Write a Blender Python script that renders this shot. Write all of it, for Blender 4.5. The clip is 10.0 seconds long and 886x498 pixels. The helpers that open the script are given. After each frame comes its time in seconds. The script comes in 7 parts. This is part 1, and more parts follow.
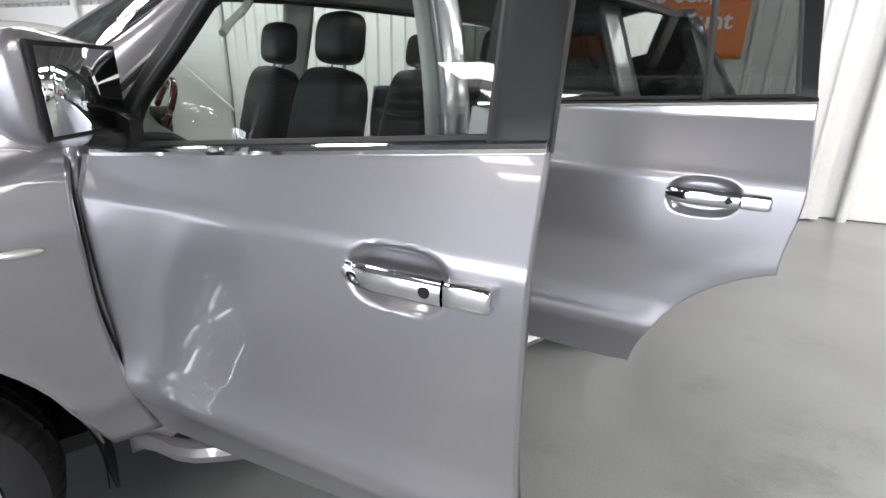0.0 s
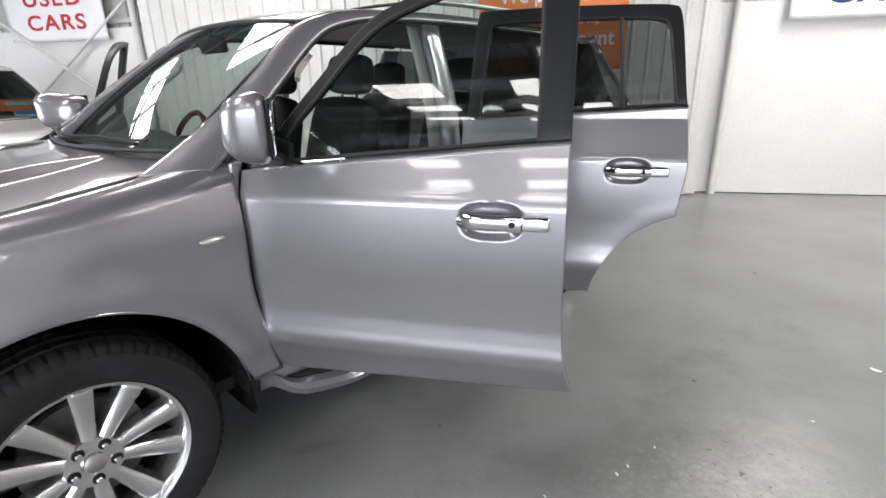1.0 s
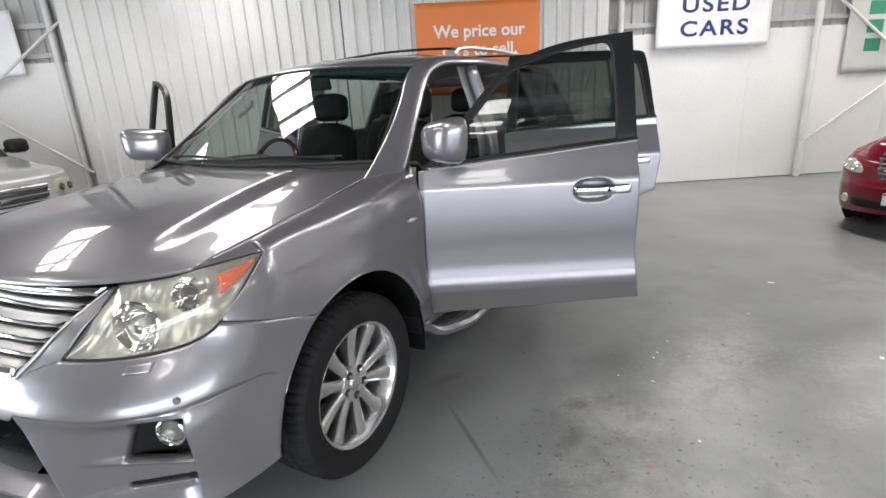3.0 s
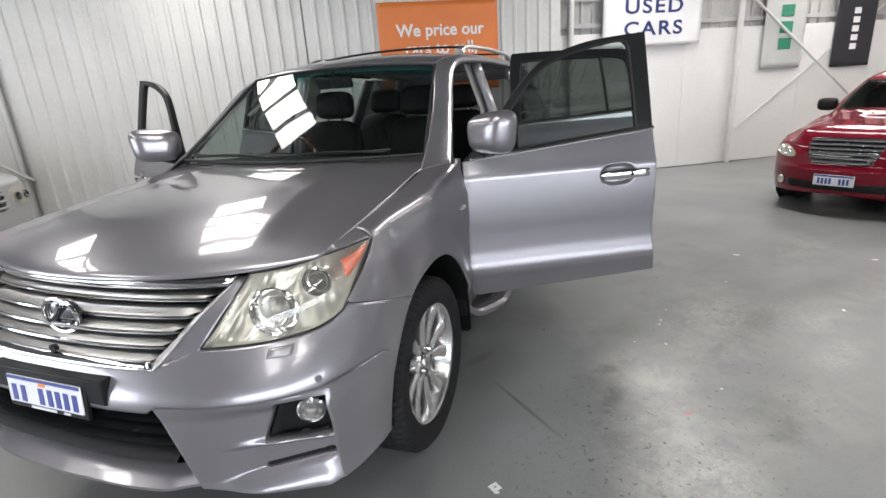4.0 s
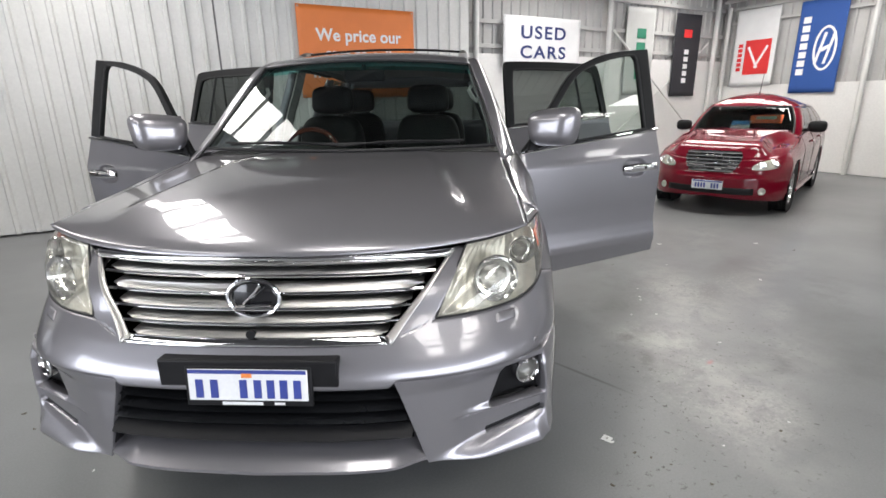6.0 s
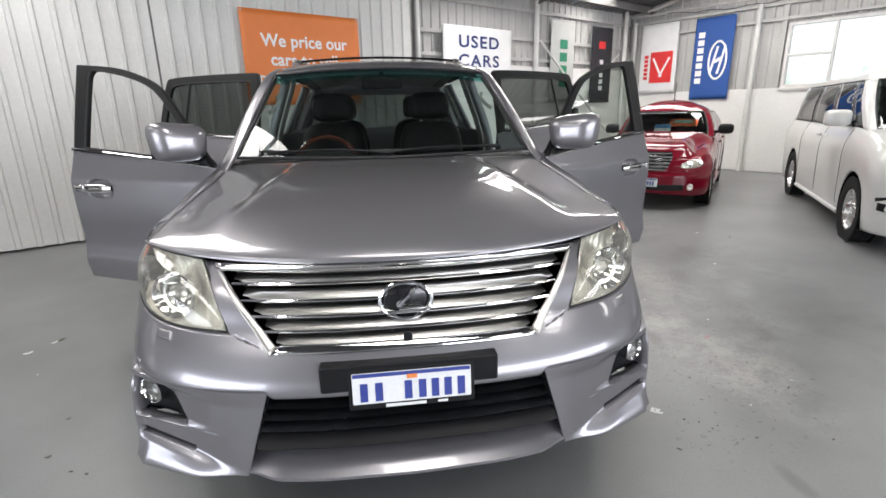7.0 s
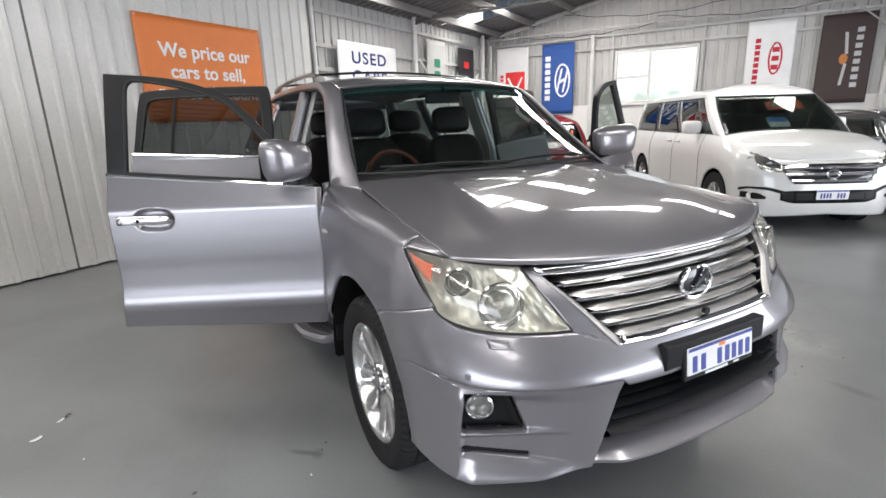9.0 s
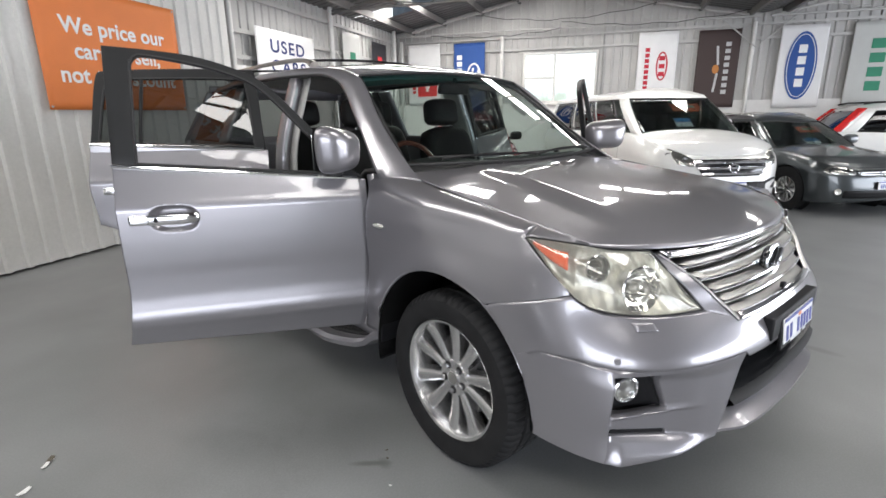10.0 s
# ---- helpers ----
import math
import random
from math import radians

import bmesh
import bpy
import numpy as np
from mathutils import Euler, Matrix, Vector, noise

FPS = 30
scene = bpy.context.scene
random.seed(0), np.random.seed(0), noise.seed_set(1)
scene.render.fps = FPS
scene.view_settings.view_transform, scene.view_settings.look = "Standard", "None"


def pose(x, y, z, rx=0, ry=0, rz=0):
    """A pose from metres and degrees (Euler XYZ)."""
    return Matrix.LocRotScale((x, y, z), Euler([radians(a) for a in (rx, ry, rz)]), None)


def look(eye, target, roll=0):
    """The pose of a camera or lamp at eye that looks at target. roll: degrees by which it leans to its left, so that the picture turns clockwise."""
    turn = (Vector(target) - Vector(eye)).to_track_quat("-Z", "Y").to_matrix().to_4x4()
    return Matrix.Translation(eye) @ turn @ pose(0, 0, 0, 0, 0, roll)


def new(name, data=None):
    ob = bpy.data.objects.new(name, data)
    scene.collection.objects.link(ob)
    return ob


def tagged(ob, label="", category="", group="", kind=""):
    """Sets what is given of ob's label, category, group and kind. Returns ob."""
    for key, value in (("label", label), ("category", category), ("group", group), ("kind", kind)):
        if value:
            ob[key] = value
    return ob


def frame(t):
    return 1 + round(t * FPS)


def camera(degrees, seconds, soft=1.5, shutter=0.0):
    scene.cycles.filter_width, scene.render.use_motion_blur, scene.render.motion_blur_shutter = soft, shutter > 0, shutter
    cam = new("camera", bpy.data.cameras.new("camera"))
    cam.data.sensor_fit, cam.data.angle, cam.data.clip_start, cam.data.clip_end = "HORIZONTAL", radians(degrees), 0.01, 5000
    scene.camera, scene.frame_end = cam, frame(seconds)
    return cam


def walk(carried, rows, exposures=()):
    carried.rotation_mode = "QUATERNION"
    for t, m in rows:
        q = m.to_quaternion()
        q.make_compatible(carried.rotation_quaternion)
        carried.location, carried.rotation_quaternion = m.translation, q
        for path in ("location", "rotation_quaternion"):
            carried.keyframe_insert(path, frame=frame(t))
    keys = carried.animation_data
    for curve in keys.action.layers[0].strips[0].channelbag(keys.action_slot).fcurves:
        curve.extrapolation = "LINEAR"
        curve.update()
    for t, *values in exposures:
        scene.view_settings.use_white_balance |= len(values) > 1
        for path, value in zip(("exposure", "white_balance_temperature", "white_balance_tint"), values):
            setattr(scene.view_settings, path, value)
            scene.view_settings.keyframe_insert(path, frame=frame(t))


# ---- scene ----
cam = camera(83.3, 10.0, soft=1.6)
PATH = [
    (0, (2.339, 0.56, 1.41), (0.835, 1.696, 0.74), 1.4),
    (0.5, (2.418, 0.177, 1.399), (1.023, 1.441, 0.725), 1.4),
    (1, (2.545, -0.192, 1.481), (1.265, 1.207, 0.845), -1.1),
    (1.5, (2.5, -0.549, 1.491), (1.336, 0.953, 0.868), 0.2),
    (2, (2.39, -0.891, 1.528), (1.29, 0.667, 0.925), -1.8),
    (2.5, (2.306, -1.228, 1.54), (1.299, 0.394, 0.944), -3.1),
    (2.7, (2.268, -1.337, 1.53), (1.284, 0.307, 0.957), -3.4),
    (3.8, (1.809, -1.791, 1.583), (1.115, -0.016, 0.974), -2.6),
    (4, (1.731, -1.866, 1.557), (1.05, -0.082, 0.963), -3.9),
    (4.5, (1.515, -2.026, 1.553), (0.922, -0.208, 0.967), -3.9),
    (5, (1.213, -2.13, 1.552), (0.8, -0.265, 0.957), -3.5),
    (5.2, (1.1, -2.126, 1.525), (0.779, -0.244, 0.928), -1.5),
    (6.3, (0.444, -2.278, 1.494), (0.413, -0.355, 0.947), -1.5),
    (6.5, (0.303, -2.273, 1.504), (0.335, -0.348, 0.964), -1.3),
    (7, (-0.069, -2.32, 1.508), (0.181, -0.412, 0.963), -1.2),
    (7.5, (-0.444, -2.331, 1.51), (-0.04, -0.447, 0.974), -2.0),
    (8, (-0.834, -2.257, 1.523), (-0.295, -0.398, 1.021), -2.5),
    (8.5, (-1.225, -2.144, 1.536), (-0.495, -0.352, 1.031), -2.9),
    (9, (-1.577, -1.966, 1.531), (-0.678, -0.251, 1.027), -1.8),
    (9.5, (-1.866, -1.728, 1.531), (-0.786, -0.117, 1.041), -0.9),
    (10, (-2.218, -1.47, 1.508), (-0.957, -0.007, 0.987), -0.6),
]
walk(cam, [(t, look(eye, target, roll)) for t, eye, target, roll in PATH], [(0, 0.54), (0.5, 0.38), (1.0, 0.16), (2.0, -0.12), (2.5, -0.14), (4.0, -0.24), (5.0, -0.22), (7.0, -0.22), (8.0, -0.25), (10.0, -0.12)])

# ---- sky, sun and light ----
ROOM_TURN = 31.0
ROOM = pose(0, 0, 0, 0, 0, ROOM_TURN)
EAVE, PITCH = 3.65, 0.20          # roof height over the long wall, rise per metre
RIDGE_V, VALLEY_V = 1.3, -3.2     # across the first bay
WALL_A, WALL_B, WALL_C, WALL_D = 5.8, 11.2, -10.0, -12.2
COVER_V = 5.5

world = bpy.data.worlds.new("sky")
scene.world = world
world.use_nodes = True
wn = world.node_tree
sky = wn.nodes.new("ShaderNodeTexSky")
sky.sky_type = "NISHITA"
sky.sun_disc = False
sky.sun_elevation = radians(50)
sky.sun_rotation = radians(120)
wn.nodes["Background"].inputs["Strength"].default_value = 0.12
wn.links.new(sky.outputs["Color"], wn.nodes["Background"].inputs["Color"])


def roof_z(v):
    """Height of the underside of the roof sheets across the two bays."""
    if v > RIDGE_V:
        return EAVE + PITCH * (WALL_A - v)
    if v > VALLEY_V:
        return EAVE + PITCH * (v - VALLEY_V)
    ridge = VALLEY_V - 4.5
    if v > ridge:
        return EAVE + PITCH * (VALLEY_V - v)
    return EAVE + PITCH * (v - WALL_D)


# translucent roof sheets: (u, v from, v to)
SKYLIGHTS = [
    (-4.2, 1.6, 4.4), (-1.3, 1.8, 5.3), (5.5, 1.6, 5.1), (9.0, 1.5, 5.5),
    (-4.4, -2.4, 0.6), (-0.6, -2.6, -0.2), (5.8, -0.8, 1.0), (8.2, -2.5, -0.4),
    (-0.1, -7.2, -4.0), (1.7, -7.2, -4.0), (7.0, -7.0, -4.0)]
SKY_W = 0.82
for u, a, b in SKYLIGHTS:
    lamp = bpy.data.lights.new("skylight_glow", "AREA")
    lamp.shape, lamp.size, lamp.size_y = "RECTANGLE", SKY_W, b - a
    lamp.energy = (145.0 if u > 5 and a > -3 else 92.0) * (b - a) / 2.7
    lamp.color = (1.0, 0.965, 0.925)
    mid = (a + b) / 2
    slope = math.atan(PITCH if (a > RIDGE_V or -7.7 > b) else -PITCH)
    if VALLEY_V > b > -7.7:
        slope = math.atan(PITCH)
    ob = new("skylight_glow", lamp)
    ob.matrix_world = ROOM @ Matrix.Translation((u, mid, roof_z(mid) + 0.008)) @ pose(0, 0, 0, math.degrees(-slope), 0, 0)
# daylight through the wide open south side and the vehicle doorway beside
for u, v, w, rz, watts in ((2.0, WALL_D - 0.1, 14.0, 0, 1250.0), (WALL_C - 0.1, -2.0, 7.0, -90, 560.0)):
    lamp = bpy.data.lights.new("doorway_daylight", "AREA")
    lamp.shape, lamp.size, lamp.size_y, lamp.energy = "RECTANGLE", w, 3.0, watts
    lamp.color = (0.87, 0.905, 1.0)
    ob = new("doorway_daylight", lamp)
    ob.matrix_world = ROOM @ pose(u, v, 1.5, 90, 0, rz)

# ---- materials ----
def nodes_of(name):
    m = bpy.data.materials.new(name)
    m.use_nodes = True
    nt = m.node_tree
    return m, nt, nt.nodes["Principled BSDF"]


def noise_node(nt, scale, detail=4.0, rough=0.55, coord="Object"):
    tc = nt.nodes.new("ShaderNodeTexCoord")
    n = nt.nodes.new("ShaderNodeTexNoise")
    n.inputs["Scale"].default_value = scale
    n.inputs["Detail"].default_value = detail
    n.inputs["Roughness"].default_value = rough
    nt.links.new(tc.outputs[coord], n.inputs["Vector"])
    return n.outputs["Fac"]


def ramp(nt, fac, stops):
    r = nt.nodes.new("ShaderNodeValToRGB")
    el = r.color_ramp.elements
    while len(el) < len(stops):
        el.new(0.5)
    for e, (p, c) in zip(el, stops):
        e.position = p
        e.color = (*c, 1) if len(c) == 3 else c
    nt.links.new(fac, r.inputs["Fac"])
    return r.outputs["Color"]


def mix_col(nt, a, b, fac, kind="MIX"):
    m = nt.nodes.new("ShaderNodeMix")
    m.data_type, m.blend_type = "RGBA", kind
    for sock, v in ((m.inputs[6], a), (m.inputs[7], b), (m.inputs[0], fac)):
        if hasattr(v, "is_output"):
            nt.links.new(v, sock)
        elif isinstance(v, (int, float)):
            sock.default_value = v
        else:
            sock.default_value = (*v, 1)
    return m.outputs[2]


def bump(nt, bsdf, height, strength=0.1, dist=0.01):
    b = nt.nodes.new("ShaderNodeBump")
    b.inputs["Strength"].default_value = strength
    b.inputs["Distance"].default_value = dist
    nt.links.new(height, b.inputs["Height"])
    nt.links.new(b.outputs["Normal"], bsdf.inputs["Normal"])


def plain(name, col, rough=0.5, metal=0.0, var=0.12, scale=6.0, grain=120.0, relief=0.04, coat=0.0, spec=0.5):
    """A surface with two scales of variation and fine relief."""
    m, nt, b = nodes_of(name)
    big = noise_node(nt, scale)
    fine = noise_node(nt, grain, 3)
    lo = tuple(c * (1 - var) for c in col)
    hi = tuple(min(1, c * (1 + var)) for c in col)
    c1 = ramp(nt, big, [(0.3, lo), (0.7, hi)])
    c2 = mix_col(nt, c1, ramp(nt, fine, [(0.3, (0.8, 0.8, 0.8)), (0.7, (1, 1, 1))]), 0.35, "MULTIPLY")
    nt.links.new(c2, b.inputs["Base Color"])
    b.inputs["Metallic"].default_value = metal
    b.inputs["Specular IOR Level"].default_value = spec
    r = nt.nodes.new("ShaderNodeMapRange")
    r.inputs[3].default_value, r.inputs[4].default_value = max(0.02, rough * 0.85), min(1, rough * 1.15)
    nt.links.new(big, r.inputs[0])
    nt.links.new(r.outputs[0], b.inputs["Roughness"])
    b.inputs["Coat Weight"].default_value = coat
    if relief:
        bump(nt, b, fine, relief, 0.003)
    return m


def car_paint(name, col, metal=0.8, rough=0.36, coat=1.0, peel=0.012, spec=0.5, flop=1.0):
    m, nt, b = nodes_of(name)
    flake = noise_node(nt, 1400, 1)
    big = noise_node(nt, 2.5)
    lo, hi = tuple(c * 0.9 for c in col), tuple(c * 1.12 for c in col)
    nt.links.new(mix_col(nt, ramp(nt, flake, [(0.35, lo), (0.65, hi)]), ramp(nt, big, [(0.3, (0.94, 0.94, 0.95)), (0.7, (1, 1, 1))]), 0.6, "MULTIPLY"), b.inputs["Base Color"])
    b.inputs["Metallic"].default_value = metal
    b.inputs["Roughness"].default_value = rough
    b.inputs["Specular IOR Level"].default_value = spec
    b.inputs["Specular Tint"].default_value = (flop, flop, flop, 1)   # flakes darken at a low angle
    b.inputs["Coat Weight"].default_value = coat
    b.inputs["Coat Roughness"].default_value = 0.03
    bump(nt, b, noise_node(nt, 260, 2), peel, 0.001)
    return m


def pane_glass(name, tint, gloss=0.0, base=0.07):
    """A thin pane: clear through, with Fresnel gloss."""
    m = bpy.data.materials.new(name)
    m.use_nodes = True
    nt = m.node_tree
    nt.nodes.remove(nt.nodes["Principled BSDF"])
    t = nt.nodes.new("ShaderNodeBsdfTransparent")
    t.inputs["Color"].default_value = (*tint, 1)
    g = nt.nodes.new("ShaderNodeBsdfGlossy")
    g.inputs["Roughness"].default_value = gloss
    lw = nt.nodes.new("ShaderNodeLayerWeight")
    lw.inputs["Blend"].default_value = 0.5
    pw = nt.nodes.new("ShaderNodeMath")
    pw.operation = "POWER"
    pw.inputs[1].default_value = 4.0
    nt.links.new(lw.outputs["Facing"], pw.inputs[0])
    f = nt.nodes.new("ShaderNodeMapRange")
    f.inputs[3].default_value, f.inputs[4].default_value = base, 1.0
    nt.links.new(pw.outputs[0], f.inputs[0])
    mx = nt.nodes.new("ShaderNodeMixShader")
    nt.links.new(f.outputs[0], mx.inputs[0])
    nt.links.new(t.outputs[0], mx.inputs[1])
    nt.links.new(g.outputs[0], mx.inputs[2])
    nt.links.new(mx.outputs[0], nt.nodes["Material Output"].inputs["Surface"])
    return m


def hazy_lens(name, haze, amount):
    """A clear cover gone slightly milky with age."""
    m = pane_glass(name, (0.95, 0.95, 0.92), 0.03, 0.05)
    nt = m.node_tree
    out = nt.nodes["Material Output"].inputs["Surface"]
    clear = out.links[0].from_socket
    d = nt.nodes.new("ShaderNodeBsdfDiffuse")
    d.inputs["Color"].default_value = (*haze, 1)
    mx = nt.nodes.new("ShaderNodeMixShader")
    k = nt.nodes.new("ShaderNodeMapRange")
    k.inputs[3].default_value, k.inputs[4].default_value = amount * 0.5, amount * 1.5
    nt.links.new(noise_node(nt, 9, 4), k.inputs[0])
    nt.links.new(k.outputs[0], mx.inputs[0])
    nt.links.new(clear, mx.inputs[1])
    nt.links.new(d.outputs[0], mx.inputs[2])
    nt.links.new(mx.outputs[0], out)
    return m


def emit(name, col, strength):
    m = bpy.data.materials.new(name)
    m.use_nodes = True
    nt = m.node_tree
    nt.nodes.remove(nt.nodes["Principled BSDF"])
    e = nt.nodes.new("ShaderNodeEmission")
    e.inputs["Color"].default_value, e.inputs["Strength"].default_value = (*col, 1), strength
    nt.links.new(e.outputs[0], nt.nodes["Material Output"].inputs["Surface"])
    return m


PAINT = car_paint("grey_metallic_paint", (0.275, 0.267, 0.284), 0.62, 0.30, flop=0.25)
CHROME = plain("chrome", (0.82, 0.82, 0.83), 0.06, 1.0, 0.03, 3, 60, 0.0)
SATIN = plain("satin_silver", (0.55, 0.54, 0.52), 0.36, 1.0, 0.05, 5, 90, 0.01)
ALLOY = plain("bright_alloy", (0.74, 0.74, 0.735), 0.26, 0.95, 0.04, 8, 900, 0.0, coat=0.6)
BLACK_PL = plain("black_plastic", (0.010, 0.010, 0.011), 0.5, 0, 0.2, 9, 200, 0.05, spec=0.22)
GLOSS_BLACK = plain("gloss_black", (0.012, 0.012, 0.014), 0.12, 0, 0.15, 6, 90, 0.0, coat=0.5)
INTAKE_BLACK = plain("satin_black_plastic", (0.016, 0.017, 0.019), 0.26, 0, 0.2, 9, 200, 0.03, spec=0.55)
SASH = plain("dark_grey_sash", (0.012, 0.0125, 0.013), 0.42, 0.0, 0.15, 6, 150, 0.02, spec=0.25)
RUBBER = plain("tyre_rubber", (0.016, 0.016, 0.0165), 0.70, 0, 0.25, 14, 260, 0.15, spec=0.20)
LINER = plain("arch_liner_felt", (0.006, 0.006, 0.006), 0.95, 0, 0.2, 9, 200, 0.1, spec=0.03)
SEAL = plain("rubber_seal", (0.012, 0.012, 0.013), 0.6, 0, 0.2, 9, 120, 0.03)
LEATHER = plain("black_leather", (0.0045, 0.0043, 0.0043), 0.5, 0, 0.25, 10, 180, 0.12, spec=0.2)
TRIM_GREY = plain("light_grey_trim", (0.42, 0.41, 0.39), 0.6, 0, 0.08, 7, 160, 0.05)
TRIM_DARK = plain("charcoal_trim", (0.02, 0.0205, 0.021), 0.6, 0, 0.15, 7, 160, 0.08)
WOOD = plain("walnut_rim", (0.10, 0.03, 0.02), 0.2, 0, 0.3, 12, 80, 0.0, coat=0.8)
GLASS_WS = pane_glass("windscreen_glass", (0.46, 0.55, 0.52))
GLASS_BAND = pane_glass("green_shade_band", (0.16, 0.50, 0.46))
GLASS_FRONT = pane_glass("green_door_glass", (0.60, 0.68, 0.64))
GLASS_DARK = pane_glass("dark_privacy_glass", (0.16, 0.175, 0.17))
LENS = pane_glass("clear_lens", (0.95, 0.95, 0.93), 0.02, 0.05)
LENS_AGED = hazy_lens("aged_lamp_lens", (0.80, 0.78, 0.70), 0.06)
AMBER = plain("amber_reflector", (0.75, 0.10, 0.02), 0.2, 0, 0.1, 20, 300, 0.0, coat=0.8)
MIRROR = plain("mirror_glass", (0.75, 0.78, 0.78), 0.02, 1.0, 0.0, 3, 50, 0.0)
LAMP_BOWL = plain("lamp_reflector", (0.66, 0.65, 0.595), 0.34, 0.7, 0.2, 18, 60, 0.06)
FOG_GLASS = plain("frosted_lamp_glass", (0.22, 0.22, 0.215), 0.3, 0.5, 0.15, 30, 120, 0.05, coat=0.6)
PLATE_WHITE = plain("plate_white", (0.78, 0.79, 0.80), 0.35, 0, 0.04, 9, 100, 0.01)
PLATE_BLUE = plain("plate_blue", (0.04, 0.06, 0.28), 0.4, 0, 0.1, 9, 100, 0.01)
PLATE_ORANGE = plain("plate_orange", (0.8, 0.25, 0.06), 0.4, 0, 0.1, 9, 100, 0.01)
WHITE_SHEET = plain("white_ribbed_steel", (0.66, 0.655, 0.63), 0.42, 0.0, 0.05, 1.6, 35, 0.02)
GREY_SHEET = plain("pale_grey_steel", (0.47, 0.465, 0.45), 0.45, 0.0, 0.10, 1.2, 30, 0.03)
WHITE_PANEL = plain("white_painted_board", (0.74, 0.73, 0.71), 0.5, 0, 0.04, 1.1, 28, 0.03)
WHITE_STEEL = plain("white_painted_steel", (0.66, 0.655, 0.63), 0.45, 0, 0.07, 3, 60, 0.03)
ROOF_SHEET = plain("galvanised_roof", (0.15, 0.15, 0.155), 0.5, 0.4, 0.15, 1.5, 25, 0.04)
DARK_STEEL = plain("dark_steel", (0.16, 0.155, 0.15), 0.55, 0.2, 0.15, 3, 60, 0.03)

# ---- building tools ----
def orient(bm, ref):
    """Turns every connected sheet so that it faces away from ref."""
    bmesh.ops.recalc_face_normals(bm, faces=bm.faces)
    left = set(bm.faces)
    while left:
        f = left.pop()
        isle, todo = [f], [f]
        while todo:
            for e in todo.pop().edges:
                for g in e.link_faces:
                    if g in left:
                        left.discard(g)
                        isle.append(g)
                        todo.append(g)
        if sum((g.calc_center_median() - ref).dot(g.normal) * g.calc_area() for g in isle) < 0:
            bmesh.ops.reverse_faces(bm, faces=isle)


def part(name, bm, material, parent=None, label="", smooth=True, bevel=0.0, thick=0.0, angle=35, ref=None):
    """One mesh object from a bmesh, under a thing or a part."""
    if isinstance(bm, bpy.types.Mesh):
        me = bm
    else:
        me = bpy.data.meshes.new(name)
        if ref is None:
            bmesh.ops.recalc_face_normals(bm, faces=bm.faces)
        else:
            orient(bm, Vector(ref))
        bm.to_mesh(me)
        bm.free()
        if smooth:
            me.polygons.foreach_set("use_smooth", [True] * len(me.polygons))
            me.set_sharp_from_angle(angle=radians(angle))
    if material and not me.materials:
        me.materials.append(material)
    ob = new(name, me)
    if parent is not None:
        ob.parent = parent
    if label:
        ob["label"] = label
    if thick:
        md = ob.modifiers.new("thickness", "SOLIDIFY")
        md.thickness, md.offset, md.use_even_offset = thick, -1.0, False
    if bevel:
        md = ob.modifiers.new("soft edges", "BEVEL")
        md.width, md.segments, md.limit_method, md.angle_limit = bevel, 2, "ANGLE", radians(40)
    return ob


def thing(name, label, category, m=None, group="", kind=""):
    ob = new(name)
    ob.empty_display_size = 0.2
    if m is not None:
        ob.matrix_world = m
    return tagged(ob, label, category, group, kind)


def add_box(bm, size, loc, rot=(0, 0, 0)):
    r = bmesh.ops.create_cube(bm, size=1.0, matrix=pose(*loc, *rot) @ Matrix.Diagonal((*size, 1)))
    return r["verts"]


def box_bm(size, loc=(0, 0, 0), rot=(0, 0, 0)):
    bm = bmesh.new()
    add_box(bm, size, loc, rot)
    return bm


def add_cyl(bm, r1, r2, depth, m, seg=24, caps=True):
    bmesh.ops.create_cone(bm, cap_ends=caps, segments=seg, radius1=r1, radius2=r2, depth=depth, matrix=m)


def add_grid(bm, fn, nu, nv, flip=False):
    """A sheet of nu x nv faces from fn(u, v), u and v from 0 to 1."""
    vs = [[bm.verts.new(fn(i / nu, j / nv)) for j in range(nv + 1)] for i in range(nu + 1)]
    for i in range(nu):
        for j in range(nv):
            q = (vs[i][j], vs[i + 1][j], vs[i + 1][j + 1], vs[i][j + 1])
            try:
                bm.faces.new(q[::-1] if flip else q)
            except ValueError:
                pass
    return vs


def grid_bm(fn, nu, nv, merge=0.0004):
    bm = bmesh.new()
    add_grid(bm, fn, nu, nv)
    if merge:
        bmesh.ops.remove_doubles(bm, verts=bm.verts, dist=merge)
    return bm


def add_tube(bm, pts, radius, seg=8, closed=False, flat=1.0):
    """A pipe along points; flat squashes it."""
    pts = [Vector(p) for p in pts]
    n = len(pts)
    rings = []
    up = Vector((0, 0, 1))
    for i, p in enumerate(pts):
        a = pts[(i - 1) % n] if (closed or i) else p
        b = pts[(i + 1) % n] if (closed or i < n - 1) else p
        d = (b - a).normalized()
        ref = up if abs(d.z) < 0.9 else Vector((0, 1, 0))
        s = d.cross(ref).normalized()
        w = s.cross(d).normalized()
        r = radius[i] if isinstance(radius, (list, tuple)) else radius
        rings.append([bm.verts.new(p + r * (math.cos(k * 2 * math.pi / seg) * s + flat * math.sin(k * 2 * math.pi / seg) * w)) for k in range(seg)])
    for i in range(n if closed else n - 1):
        ra, rb = rings[i], rings[(i + 1) % n]
        for k in range(seg):
            bm.faces.new((ra[k], ra[(k + 1) % seg], rb[(k + 1) % seg], rb[k]))
    if not closed:
        bm.faces.new(rings[0][::-1])
        bm.faces.new(rings[-1])


